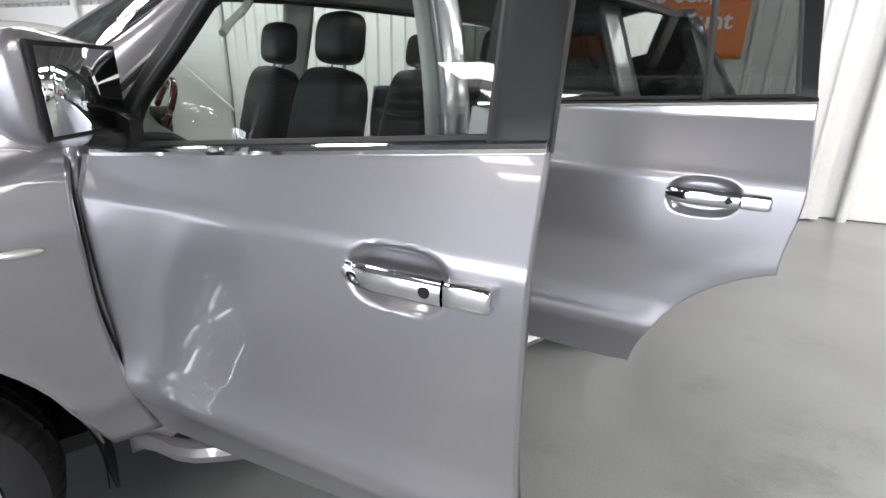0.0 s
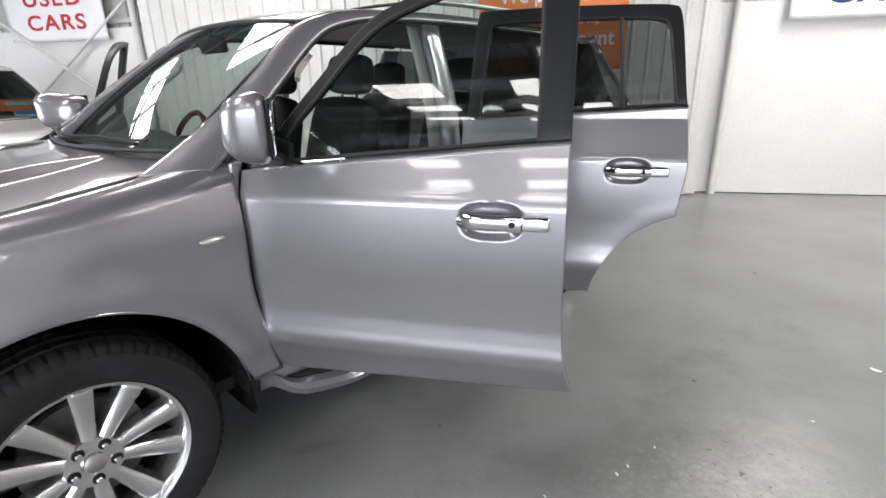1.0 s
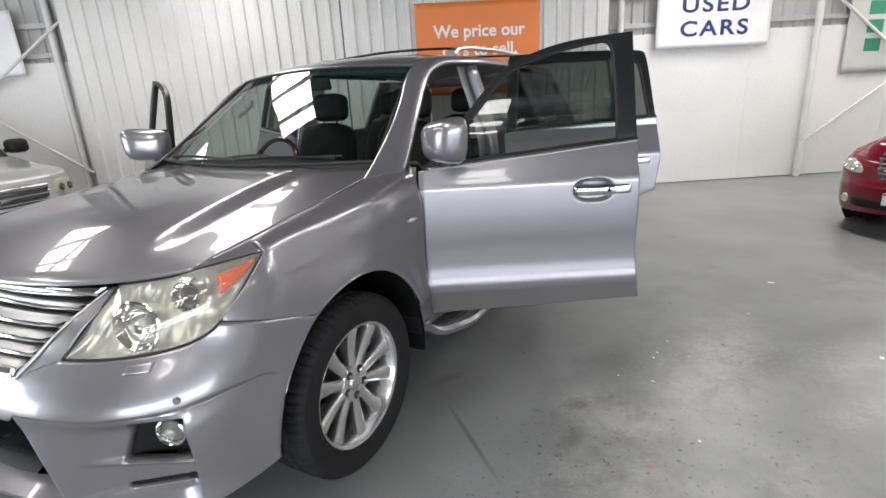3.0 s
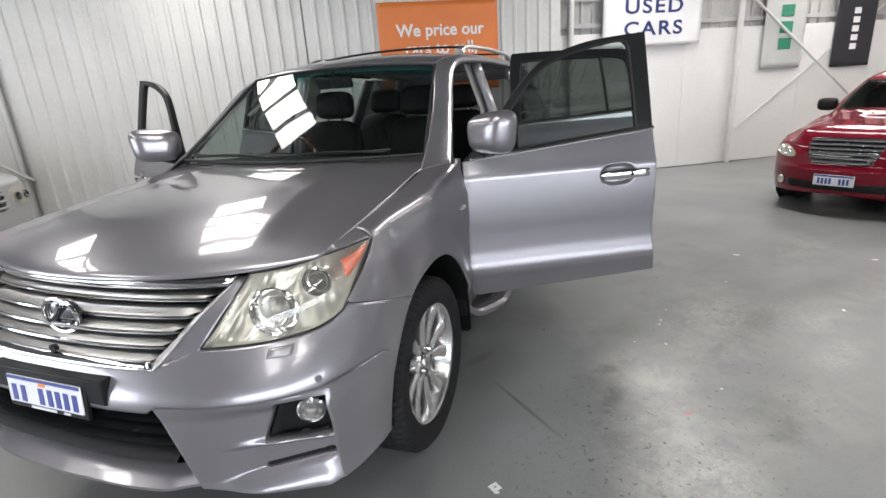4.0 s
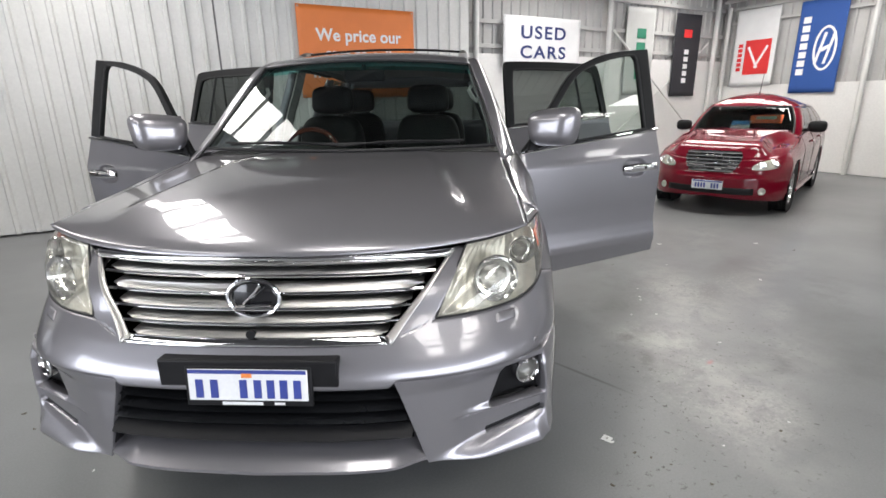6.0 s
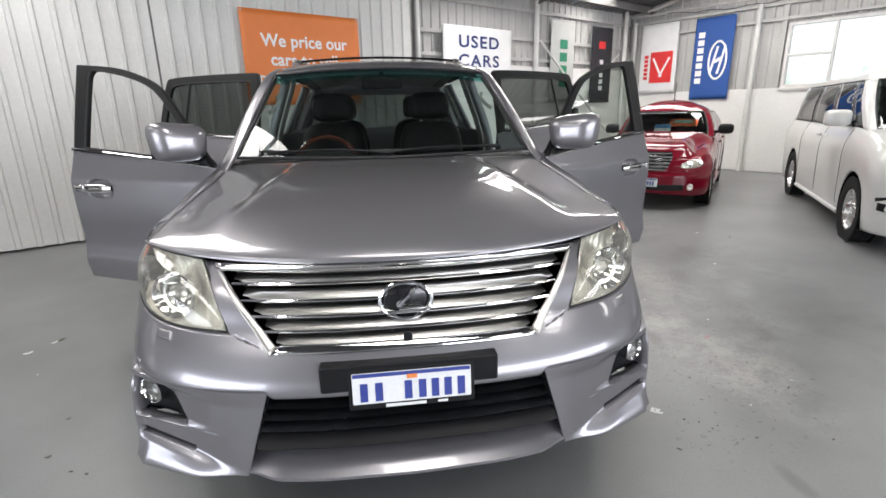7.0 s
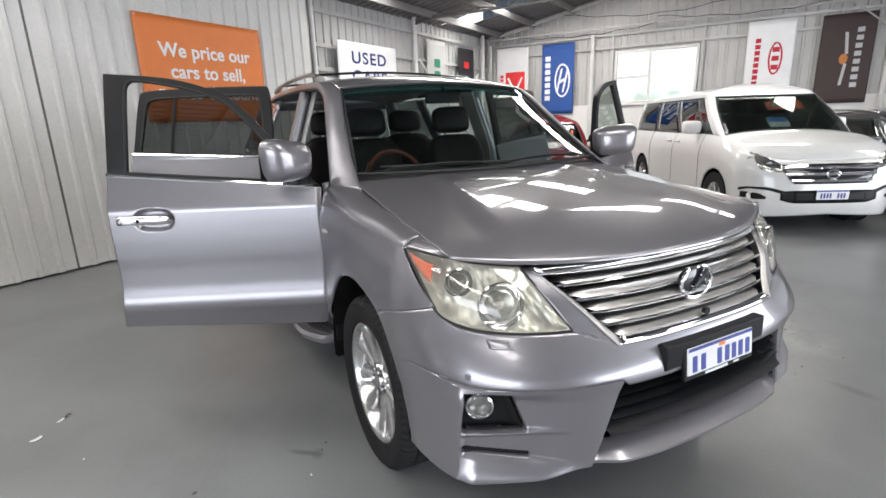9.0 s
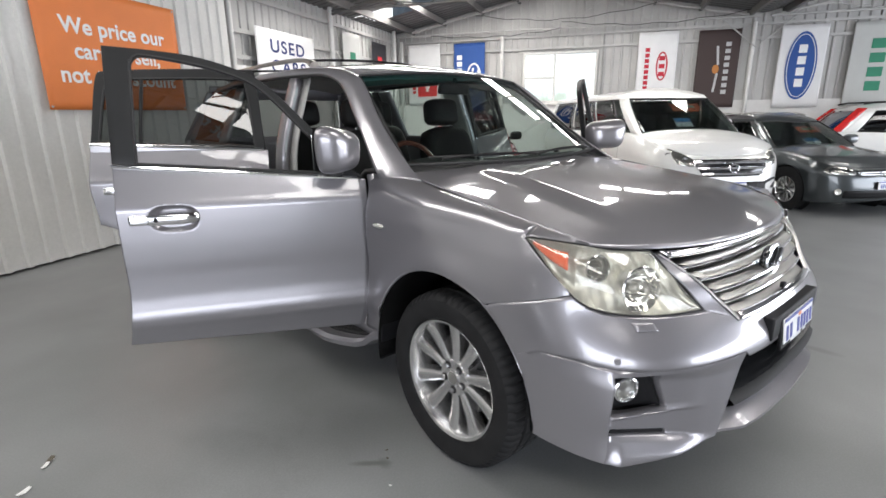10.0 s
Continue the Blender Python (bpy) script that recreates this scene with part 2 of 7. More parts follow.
def tube_bm(pts, radius, seg=8, closed=False, flat=1.0):
    bm = bmesh.new()
    add_tube(bm, pts, radius, seg, closed, flat)
    return bm


def lathe_bm(profile, seg=48, axis="X"):
    """A turned body from (radius, along) pairs about the axis."""
    bm = bmesh.new()
    def fn(u, v):
        k = min(int(v * (len(profile) - 1) + 1e-6), len(profile) - 1)
        r, h = profile[k]
        a = 2 * math.pi * u
        return (h, r * math.cos(a), r * math.sin(a)) if axis == "X" else (r * math.cos(a), r * math.sin(a), h)
    add_grid(bm, fn, seg, len(profile) - 1)
    bmesh.ops.remove_doubles(bm, verts=bm.verts, dist=1e-5)
    return bm


def prism_bm(outline, thick, plane="XZ"):
    """A slab from a flat outline; plane says which axes the outline lies in."""
    bm = bmesh.new()
    def at(a, b, c):
        return {"XZ": (a, c, b), "YZ": (c, a, b), "XY": (a, b, c)}[plane]
    lo = [bm.verts.new(at(a, b, 0)) for a, b in outline]
    hi = [bm.verts.new(at(a, b, thick)) for a, b in outline]
    bm.faces.new(lo)
    bm.faces.new(hi[::-1])
    n = len(outline)
    for i in range(n):
        bm.faces.new((lo[i], hi[i], hi[(i + 1) % n], lo[(i + 1) % n]))
    return bm


def lerp(a, b, t):
    return a + (b - a) * t


def curve(x, pts):
    """Smooth curve through a few (x, y) pairs (monotone cubic)."""
    xs = [p[0] for p in pts]
    ys = [p[1] for p in pts]
    if x <= xs[0]:
        return ys[0]
    if x >= xs[-1]:
        return ys[-1]
    n = len(xs)
    k = max(i for i in range(n - 1) if xs[i] <= x)
    d = [(ys[i + 1] - ys[i]) / (xs[i + 1] - xs[i]) for i in range(n - 1)]
    def tan(i):
        if i == 0:
            return d[0]
        if i == n - 1:
            return d[-1]
        return 0 if d[i - 1] * d[i] <= 0 else 2 * d[i - 1] * d[i] / (d[i - 1] + d[i])
    h = xs[k + 1] - xs[k]
    t = (x - xs[k]) / h
    return ((2 * t**3 - 3 * t**2 + 1) * ys[k] + (t**3 - 2 * t**2 + t) * h * tan(k)
            + (-2 * t**3 + 3 * t**2) * ys[k + 1] + (t**3 - t**2) * h * tan(k + 1))


def bezier(p0, p1, p2, p3, t):
    return (1 - t)**3 * p0 + 3 * (1 - t)**2 * t * p1 + 3 * (1 - t) * t * t * p2 + t**3 * p3


def smooth01(a, b, x):
    t = min(1, max(0, (x - a) / (b - a)))
    return t * t * (3 - 2 * t)


def pillow_bm(c, r, e=0.45, tilt=0.0, pinch=0.0, nu=24, nv=16):
    """A soft box: half sizes r about c, leaning back by tilt degrees, narrower at the top by pinch."""
    m = Matrix.Translation(c) @ Matrix.Rotation(radians(-tilt), 4, "X")
    p = lambda q, k: math.copysign(abs(q) ** k, q)
    def fn(u, v):
        th, ph = 2 * math.pi * u, lerp(-math.pi / 2, math.pi / 2, v)
        x, y, z = p(math.cos(ph), e) * p(math.cos(th), e), p(math.cos(ph), e) * p(math.sin(th), e), p(math.sin(ph), e)
        return m @ Vector((x * r[0] * (1 - pinch * (z + 1) / 2), y * r[1] - 0.015 * (1 - x * x) * (1 - z * z), z * r[2]))
    return grid_bm(fn, nu, nv)


def lettering(name, text, size, material, parent, m, bold=0.0, space=1.0, label=""):
    """A line of flat letters of the built-in font, each word a mesh with its letters under it."""
    cu = bpy.data.curves.new(name, "FONT")
    cu.body, cu.size, cu.align_x, cu.align_y = text, size, "CENTER", "CENTER"
    cu.extrude, cu.offset, cu.space_character = 0.0008, bold, space
    tmp = bpy.data.objects.new(name, cu)
    scene.collection.objects.link(tmp)
    me = bpy.data.meshes.new_from_object(tmp.evaluated_get(bpy.context.evaluated_depsgraph_get()))
    bpy.data.objects.remove(tmp)
    bm = bmesh.new()
    bm.from_mesh(me)
    bpy.data.meshes.remove(me)
    bmesh.ops.remove_doubles(bm, verts=bm.verts, dist=1e-6)
    left = set(bm.verts)
    while left:
        v = left.pop()
        isle, todo = {v}, [v]
        while todo:
            for e in todo.pop().link_edges:
                for w in e.verts:
                    if w in left:
                        left.discard(w)
                        isle.add(w)
                        todo.append(w)
        sub_bm = bmesh.new()
        twin = {q: sub_bm.verts.new(q.co) for q in isle}
        for f in {f for q in isle for f in q.link_faces}:
            sub_bm.faces.new([twin[q] for q in f.verts])
        ob = part("letter", sub_bm, material, parent, label, smooth=False)
        ob.matrix_local = m
    bm.free()

# ---- the shed: floor, walls, roof ----
def setting(name, bm, material, label, category="", **kw):
    ob = part(name, bm, material, None, label, **kw)
    ob.matrix_world = ROOM
    return tagged(ob, label, category or name.split("_")[0], "", "structure")


def concrete_floor():
    m, nt, b = nodes_of("grey_painted_concrete")
    tc = nt.nodes.new("ShaderNodeTexCoord")
    def n(scale, detail, rough=0.6, dist=0.0):
        k = nt.nodes.new("ShaderNodeTexNoise")
        k.inputs["Scale"].default_value, k.inputs["Detail"].default_value = scale, detail
        k.inputs["Roughness"].default_value, k.inputs["Distortion"].default_value = rough, dist
        nt.links.new(tc.outputs["Object"], k.inputs["Vector"])
        return k.outputs["Fac"]
    cloud, blot, fine, worn = n(0.35, 5), n(1.1, 3, 0.5), n(110, 4), n(0.8, 2, 0.4)
    base = ramp(nt, cloud, [(0.3, (0.200, 0.205, 0.207)), (0.7, (0.248, 0.254, 0.256))])
    base = mix_col(nt, base, ramp(nt, blot, [(0.3, (0.78, 0.78, 0.77)), (0.7, (1.05, 1.05, 1.05))]), 0.85, "MULTIPLY")
    base = mix_col(nt, base, ramp(nt, fine, [(0.42, (0.86, 0.86, 0.86)), (0.62, (1.08, 1.08, 1.08))]), 0.4, "MULTIPLY")
    def spot(u, v, ru, rv, turn=0.0, soft=0.5):
        """A soft oval mask round a place on the floor."""
        mp = nt.nodes.new("ShaderNodeMapping")
        mp.vector_type = "TEXTURE"
        mp.inputs["Location"].default_value = (u, v, 0)
        mp.inputs["Rotation"].default_value = (0, 0, radians(turn))
        mp.inputs["Scale"].default_value = (ru, rv, 1)
        nt.links.new(tc.outputs["Object"], mp.inputs["Vector"])
        ln = nt.nodes.new("ShaderNodeVectorMath")
        ln.operation = "LENGTH"
        nt.links.new(mp.outputs[0], ln.inputs[0])
        return ramp(nt, ln.outputs["Value"], [(soft, (1, 1, 1)), (1.0, (0, 0, 0))])
    def lay(col, mask, strength):
        k = nt.nodes.new("ShaderNodeMath")
        k.operation = "MULTIPLY"
        k.inputs[1].default_value = strength
        nt.links.new(mask, k.inputs[0])
        return mix_col(nt, base, col, k.outputs[0])
    speck = n(34, 6, 0.75)
    dots = ramp(nt, speck, [(0.50, (0, 0, 0)), (0.72, (1, 1, 1))])
    pits = ramp(nt, n(26, 6, 0.72, 0.3), [(0.60, (0, 0, 0)), (0.64, (1, 1, 1))])
    smear = ramp(nt, n(3.2, 8, 0.72, 0.25), [(0.46, (0, 0, 0)), (0.72, (1, 1, 1))])
    # soft pale clouds: thin worn paint, plus the skylights' sheen painted into the colour
    patchy = ramp(nt, n(4.5, 9, 0.70, 0.4), [(0.40, (0, 0, 0)), (0.62, (1, 1, 1))])
    for u, v, ru, rv, turn, k in ((2.60, -0.12, 0.62, 0.34, 35, 0.8), (3.05, 0.50, 0.55, 0.32, 40, 0.55), (1.72, -0.98, 0.75, 0.36, 62, 0.9), (1.98, -0.28, 0.45, 0.24, 40, 0.75), (3.35, -0.10, 0.60, 0.22, 20, 0.6), (2.4, -0.85, 0.8, 0.3, 15, 0.5), (4.6, 1.2, 1.2, 0.4, 30, 0.4), (2.05, -0.42, 0.3, 0.15, 20, 0.6), (4.2, 0.2, 0.9, 0.25, 10, 0.45)):
        base = lay((0.37, 0.365, 0.345), mix_col(nt, spot(u, v, ru, rv, turn, 0.15), patchy, 1.0, "MULTIPLY"), k)
    # smooth dark patches where the paint is whole, a tyre line and two red scuffs
    for u, v, ru, rv, turn, k in ((3.0, 0.05, 0.30, 0.13, 25, 0.5), (2.25, 0.25, 0.45, 0.2, 30, 0.4), (3.75, 0.35, 0.5, 0.16, 15, 0.4), (1.15, 0.05, 0.45, 0.3, 40, 0.35), (1.265, -0.40, 0.016, 0.36, 16.5, 0.75), (1.17, 0.14, 0.16, 0.05, 30, 0.6), (1.83, -0.19, 0.09, 0.05, 30, 0.7), (1.72, -0.46, 0.16, 0.06, 40, 0.6), (0.92, -1.52, 0.15, 0.05, 60, 0.5), (-0.95, 0.80, 0.022, 0.11, 20, 0.75), (-0.93, 0.74, 0.05, 0.035, 50, 0.5)):
        base = lay((0.105, 0.105, 0.102), spot(u, v, ru, rv, turn, 0.35), k)
    for u, v, ru, rv in ((2.01, -0.67, 0.045, 0.02), (1.99, -0.67, 0.035, 0.018)):
        base = lay((0.45, 0.06, 0.07), mix_col(nt, spot(u, v, ru, rv, 20, 0.2), patchy, 1.0, "MULTIPLY"), 0.9)
    # paint rubbed through to pale concrete
    for u, v, ru, rv, turn in ((2.75, 0.15, 0.75, 0.45, 35), (3.4, 0.1, 0.5, 0.25, 15), (1.7, -0.8, 0.7, 0.4, 60), (6.2, 1.0, 1.0, 0.5, 20)):
        base = lay((0.40, 0.395, 0.375), mix_col(nt, spot(u, v, ru, rv, turn, 0.2), dots, 1.0, "MULTIPLY"), 0.75)
    # gritty bare patches, the paint gone but for flecks; skylight sheen coloured in too
    grit = ramp(nt, n(48, 7, 0.82), [(0.40, (0, 0, 0)), (0.56, (1, 1, 1))])
    ragged = ramp(nt, n(7, 8, 0.75, 0.5), [(0.34, (0, 0, 0)), (0.54, (1, 1, 1))])
    for u, v, ru, rv, turn, k in ((1.74, -1.06, 0.40, 0.30, 20, 0.85), (1.98, -0.30, 0.36, 0.22, -50, 0.7), (2.86, 0.20, 0.46, 0.28, 40, 0.6), (1.92, -0.66, 0.22, 0.16, 0, 0.5), (3.1, -0.45, 0.40, 0.14, 20, 0.45)):
        rub_sheen = mix_col(nt, mix_col(nt, spot(u, v, ru, rv, turn, 0.35), ragged, 1.0, "MULTIPLY"), grit, 0.75, "MULTIPLY")
        base = lay((0.43, 0.425, 0.40), rub_sheen, k)
    # dark grime, scuffs and tyre marks
    for u, v, ru, rv, turn, k in ((2.9, 0.3, 0.5, 0.35, 30, 0.8), (1.6, -0.75, 1.1, 0.7, 50, 1.0), (2.4, -0.6, 0.9, 0.5, 30, 0.9), (1.1, -1.15, 0.5, 0.3, 20, 0.8), (1.8, -1.3, 0.6, 0.3, 0, 0.6)):
        base = lay((0.07, 0.068, 0.062), mix_col(nt, spot(u, v, ru, rv, turn, 0.2), pits, 1.0, "MULTIPLY"), k)
    for u, v, ru, rv, turn, k in ((1.9, -0.7, 1.0, 0.6, 40, 0.5), (3.4, 0.9, 1.4, 0.8, 30, 0.35), (3.0, -1.2, 1.2, 0.6, 10, 0.45), (-1.0, 1.3, 1.2, 0.5, 30, 0.25), (3.25, 2.39, 0.35, 0.10, 20, 0.7), (2.7, 1.68, 0.22, 0.09, 40, 0.7), (1.85, -0.2, 0.3, 0.14, 10, 0.7), (2.6, -0.66, 0.4, 0.12, 20, 0.6), (2.4, -0.85, 0.4, 0.10, 35, 0.6),
                                  (3.77, 2.6, 0.05, 0.03, 0, 1.0), (2.0, 0.9, 0.5, 0.25, 60, 0.4), (4.0, 0.3, 0.9, 0.3, 25, 0.4), (5.0, 2.2, 1.2, 0.3, 15, 0.35),
                                  (2.2, 0.25, 0.9, 0.5, 25, 0.6), (2.9, 1.1, 0.8, 0.3, 50, 0.55), (3.6, 1.7, 0.9, 0.35, 30, 0.5), (3.9, -0.4, 1.0, 0.4, 20, 0.5), (1.5, 0.5, 0.5, 0.3, 30, 0.5), (4.6, 1.1, 1.0, 0.25, 40, 0.5)):
        base = lay((0.085, 0.083, 0.08), mix_col(nt, spot(u, v, ru, rv, turn, 0.1), smear, 1.0, "MULTIPLY"), k)
    nt.links.new(base, b.inputs["Base Color"])
    r = ramp(nt, worn, [(0.3, (0.36, 0.36, 0.36)), (0.7, (0.285, 0.285, 0.285))])
    nt.links.new(r, b.inputs["Roughness"])
    b.inputs["Specular IOR Level"].default_value = 0.42
    bump(nt, b, mix_col(nt, fine, pits, 0.5), 0.05, 0.002)
    return m


FLOOR = concrete_floor()
setting("floor", box_bm((23.0, 20.0, 0.2), (0.7, -3.2, -0.1)), FLOOR, "grey painted concrete floor with scuffs and worn patches", smooth=False)


def ribbed_bm(a0, a1, z0, z1, pitch=0.2, depth=0.028, across="u", at=0.0, sign=-1):
    """A ribbed steel sheet: ribs upright, standing towards the room."""
    bm = bmesh.new()
    prof = []
    k = a0
    while k < a1 - 1e-6:
        for d, h in ((0.0, 0), (pitch * 0.60, 0), (pitch * 0.68, 1), (pitch * 0.86, 1), (pitch * 0.94, 0)):
            if k + d <= a1:
                prof.append((k + d, h * depth))
        k += pitch
    prof.append((a1, 0))
    cols = []
    for a, h in prof:
        p = (a, at + sign * h) if across == "u" else (at + sign * h, a)
        cols.append((bm.verts.new((*p, z0)), bm.verts.new((*p, z1))))
    for (a, b), (c, d) in zip(cols, cols[1:]):
        bm.faces.new((a, c, d, b))
    return bm


def strip(name, size, loc, mat, label, rot=(0, 0, 0), bevel=0.004):
    return setting(name, box_bm(size, loc, rot), mat, label, bevel=bevel, smooth=False)


# wall A: ribbed sheet above white boards, behind the sliding leaves
setting("wall_north", ribbed_bm(WALL_C, WALL_B, 2.2, 3.72, at=WALL_A), GREY_SHEET, "pale ribbed steel sheeting above white boards", "wall", smooth=False, thick=0.0)
setting("wall_north_outer", box_bm((21.4, 0.12, 3.75), (0.6, WALL_A + 0.07, 1.87)), GREY_SHEET, "outer skin of the long shed wall", "wall", smooth=False)
# wall B
bm = ribbed_bm(-12.2, 0.33, 1.7, 4.9, across="v", at=WALL_B)
for v0, v1, z0, z1 in ((2.15, 5.8, 1.7, 4.9), (0.33, 2.15, 3.0, 4.9)):
    tmp = ribbed_bm(v0, v1, z0, z1, across="v", at=WALL_B)
    me = bpy.data.meshes.new("tmp")
    tmp.to_mesh(me)
    tmp.free()
    bm.from_mesh(me)
    bpy.data.meshes.remove(me)
setting("wall_east", bm, GREY_SHEET, "pale ribbed steel gable wall above white boards", "wall", smooth=False)
bm = bmesh.new()
for v0, v1, z0, z1 in ((-12.2, 0.33, 0, 4.9), (2.15, 5.85, 0, 4.9), (0.33, 2.15, 0, 1.8), (0.33, 2.15, 3.0, 4.9)):
    add_box(bm, (0.12, v1 - v0, z1 - z0), (WALL_B + 0.07, (v0 + v1) / 2, (z0 + z1) / 2))
setting("wall_east_outer", bm, GREY_SHEET, "outer skin of the gable wall", "wall", smooth=False)
# wall C with one open vehicle doorway
bm = bmesh.new()
for v0, v1, z0, z1 in ((-12.2, -5.5, 0, 4.9), (1.5, 5.85, 0, 4.9), (-5.5, 1.5, 3.0, 4.9)):
    add_box(bm, (0.12, v1 - v0, z1 - z0), (WALL_C, (v0 + v1) / 2, (z0 + z1) / 2))
setting("wall_west", bm, WHITE_PANEL, "white end wall with an open vehicle doorway", "wall", smooth=False)
# wall D with one wide opening
bm = bmesh.new()
for a, b, z0, z1 in ((-10.0, -5.0, 0, 3.7), (9.0, 11.3, 0, 3.7), (-5.0, 9.0, 3.0, 3.7)):
    add_box(bm, (b - a, 0.15, z1 - z0), ((a + b) / 2, WALL_D, (z0 + z1) / 2))
setting("wall_south", bm, WHITE_PANEL, "white wall with one wide open side", "wall", smooth=False)


def boards(parent, spans, z0, z1, plane, at):
    """White lining boards with fine joints, as pieces of a wall."""
    for a, b in spans:
        g = 0.003
        if plane == "A":
            bm = box_bm((b - a - g, 0.02, z1 - z0), ((a + b) / 2, at, (z0 + z1) / 2))
        else:
            bm = box_bm((0.02, b - a - g, z1 - z0), (at, (a + b) / 2, (z0 + z1) / 2))
        ob = part("board", bm, WHITE_PANEL, parent, bevel=0.002, smooth=False)


lining = strip("wall_north_lining", (7.15, 0.05, 2.3), (7.62, WALL_A - 0.04, 1.16), WHITE_STEEL, "studs behind the white lining boards", bevel=0)
for z0, z1 in ((0.012, 2.33),):
    boards(lining, [(4.05 + 2.38 * k, 4.05 + 2.38 * (k + 1)) for k in range(3)], z0, z1, "A", WALL_A - 0.076)
lining = strip("wall_east_lining", (0.05, 17.9, 1.74), (WALL_B - 0.04, -3.2, 0.88), WHITE_STEEL, "studs behind the white lining boards", bevel=0)
for z0, z1 in ((0.012, 1.77),):
    boards(lining, [(5.7 - 2.9 * (k + 1), 5.7 - 2.9 * k) for k in range(6)], z0, z1, "B", WALL_B - 0.076)
lining = strip("wall_north_lining", (6.1, 0.05, 2.3), (-6.9, WALL_A - 0.04, 1.16), WHITE_STEEL, "studs behind the white lining boards", bevel=0)
for z0, z1 in ((0.012, 2.36),):
    boards(lining, [(-3.75 - 2.9 * (k + 1), -3.75 - 2.9 * k) for k in range(2)], z0, z1, "A", WALL_A - 0.076)

# two tall ribbed sliding leaves in front of wall A
for a, b, name in ((-3.78, 0.13, "sliding_door_1"), (0.155, 4.06, "sliding_door_2")):
    leaf = setting(name, ribbed_bm(a, b, 0.025, 3.66, pitch=0.2, depth=0.03, at=COVER_V), WHITE_SHEET, "tall white ribbed steel sliding door leaf", "sliding door", smooth=False, thick=0.002)
    bm = bmesh.new()
    for z in (0.5, 1.9, 3.3):
        add_box(bm, (b - a, 0.06, 0.06), ((a + b) / 2, COVER_V + 0.05, z))
    for u in (a + 0.03, b - 0.03):
        add_box(bm, (0.05, 0.06, 3.6), (u, COVER_V + 0.05, 1.83))
    part("rail_frame", bm, DARK_STEEL, leaf, smooth=False)
strip("door_joint_trim", (0.022, 0.03, 3.6), (0.1425, COVER_V + 0.01, 1.84), DARK_STEEL, "dark gap strip between two door leaves")
strip("door_track", (8.1, 0.09, 0.10), (0.2, COVER_V + 0.06, 3.72), WHITE_STEEL, "white steel track above the sliding doors")

# posts, girts and braces
def pipe(name, a, b, r, mat, label):
    return setting(name, tube_bm([a, b], r, 12), mat, label, "steel member")


for u in (-7.25, -4.0, 4.3, 7.42, 10.75):
    pipe("post_north", (u, WALL_A - 0.16, 0), (u, WALL_A - 0.16, 3.7), 0.05, WHITE_STEEL, "white round steel post against the wall")
for z in (2.46, 2.86, 3.42):
    strip("girt_north", (7.0, 0.05, 0.07), (7.65, WALL_A - 0.06, z), GREY_SHEET, "pale steel girt across the ribbed wall")
    strip("girt_north", (6.0, 0.05, 0.07), (-6.85, WALL_A - 0.06, z), GREY_SHEET, "pale steel girt across the ribbed wall")
pipe("brace_north", (7.5, WALL_A - 0.2, 2.84), (10.6, WALL_A - 0.2, 0.5), 0.022, WHITE_STEEL, "thin white diagonal brace rod")
pipe("brace_north", (7.4, WALL_A - 0.12, 0.5), (10.6, WALL_A - 0.12, 2.72), 0.015, WHITE_STEEL, "thin white diagonal brace rod")
for v in (5.55, 2.72, -3.05, -6.2):
    pipe("post_east", (WALL_B - 0.15, v, 0), (WALL_B - 0.15, v, 3.45), 0.045, WHITE_STEEL, "white round steel post against the gable wall")
for v in (2.24, 0.24):
    strip("window_stud", (0.05, 0.06, 1.7), (WALL_B - 0.06, v, 2.6), GREY_SHEET, "pale upright beside the window")
for z in (3.12, 3.42):
    strip("girt_east", (0.06, 17.6, 0.06), (WALL_B - 0.06, -3.2, z), GREY_SHEET, "pale steel girt across the gable wall")
pipe("brace_north", (-3.8, WALL_A - 0.2, 2.9), (-6.95, WALL_A - 0.2, 0.72), 0.022, WHITE_STEEL, "thin white diagonal brace rod")
pipe("brace_north", (-3.85, WALL_A - 0.23, 0.75), (-6.95, WALL_A - 0.23, 2.9), 0.022, WHITE_STEEL, "thin white diagonal brace rod")

# gable truss along wall B
def truss(u, v0, v1, zb):
    bm = bmesh.new()
    add_tube(bm, [(u, v0, zb), (u, v1, zb)], 0.025, 8)
    n = 8
    for k in range(n):
        a, b = lerp(v0, v1, k / n), lerp(v0, v1, (k + 1) / n)
        za, z2 = roof_z(a) - 0.17, roof_z(b) - 0.17
        if k % 2 == 0:
            add_tube(bm, [(u, a, zb if k else zb), (u, b, z2)], 0.013, 6)
        else:
            add_tube(bm, [(u, a, za), (u, b, zb)], 0.013, 6)
    for k in range(n):
        a, b = lerp(v0, v1, k / n), lerp(v0, v1, (k + 1) / n)
        add_tube(bm, [(u, a, roof_z(a) - 0.13), (u, b, roof_z(b) - 0.13)], 0.028, 8)
    return setting("roof_truss", bm, GREY_SHEET if u > 10 else DARK_STEEL, "steel roof truss with diagonal webs", "truss")


for u in (10.9, 7.42, 3.2, -3.2, -7.2):
    for v0, v1 in ((5.6, -3.1), (-3.3, -12.0)):
        truss(u, v0, v1, 3.55 if u > 10 else 3.62)
pipe("knee_brace", (10.95, -3.1, 2.9), (10.95, -4.1, 3.8), 0.016, GREY_SHEET, "pale knee brace under the roof")
pipe("knee_brace", (10.95, -3.1, 2.9), (10.95, -2.1, 3.75), 0.016, GREY_SHEET, "pale knee brace under the roof")

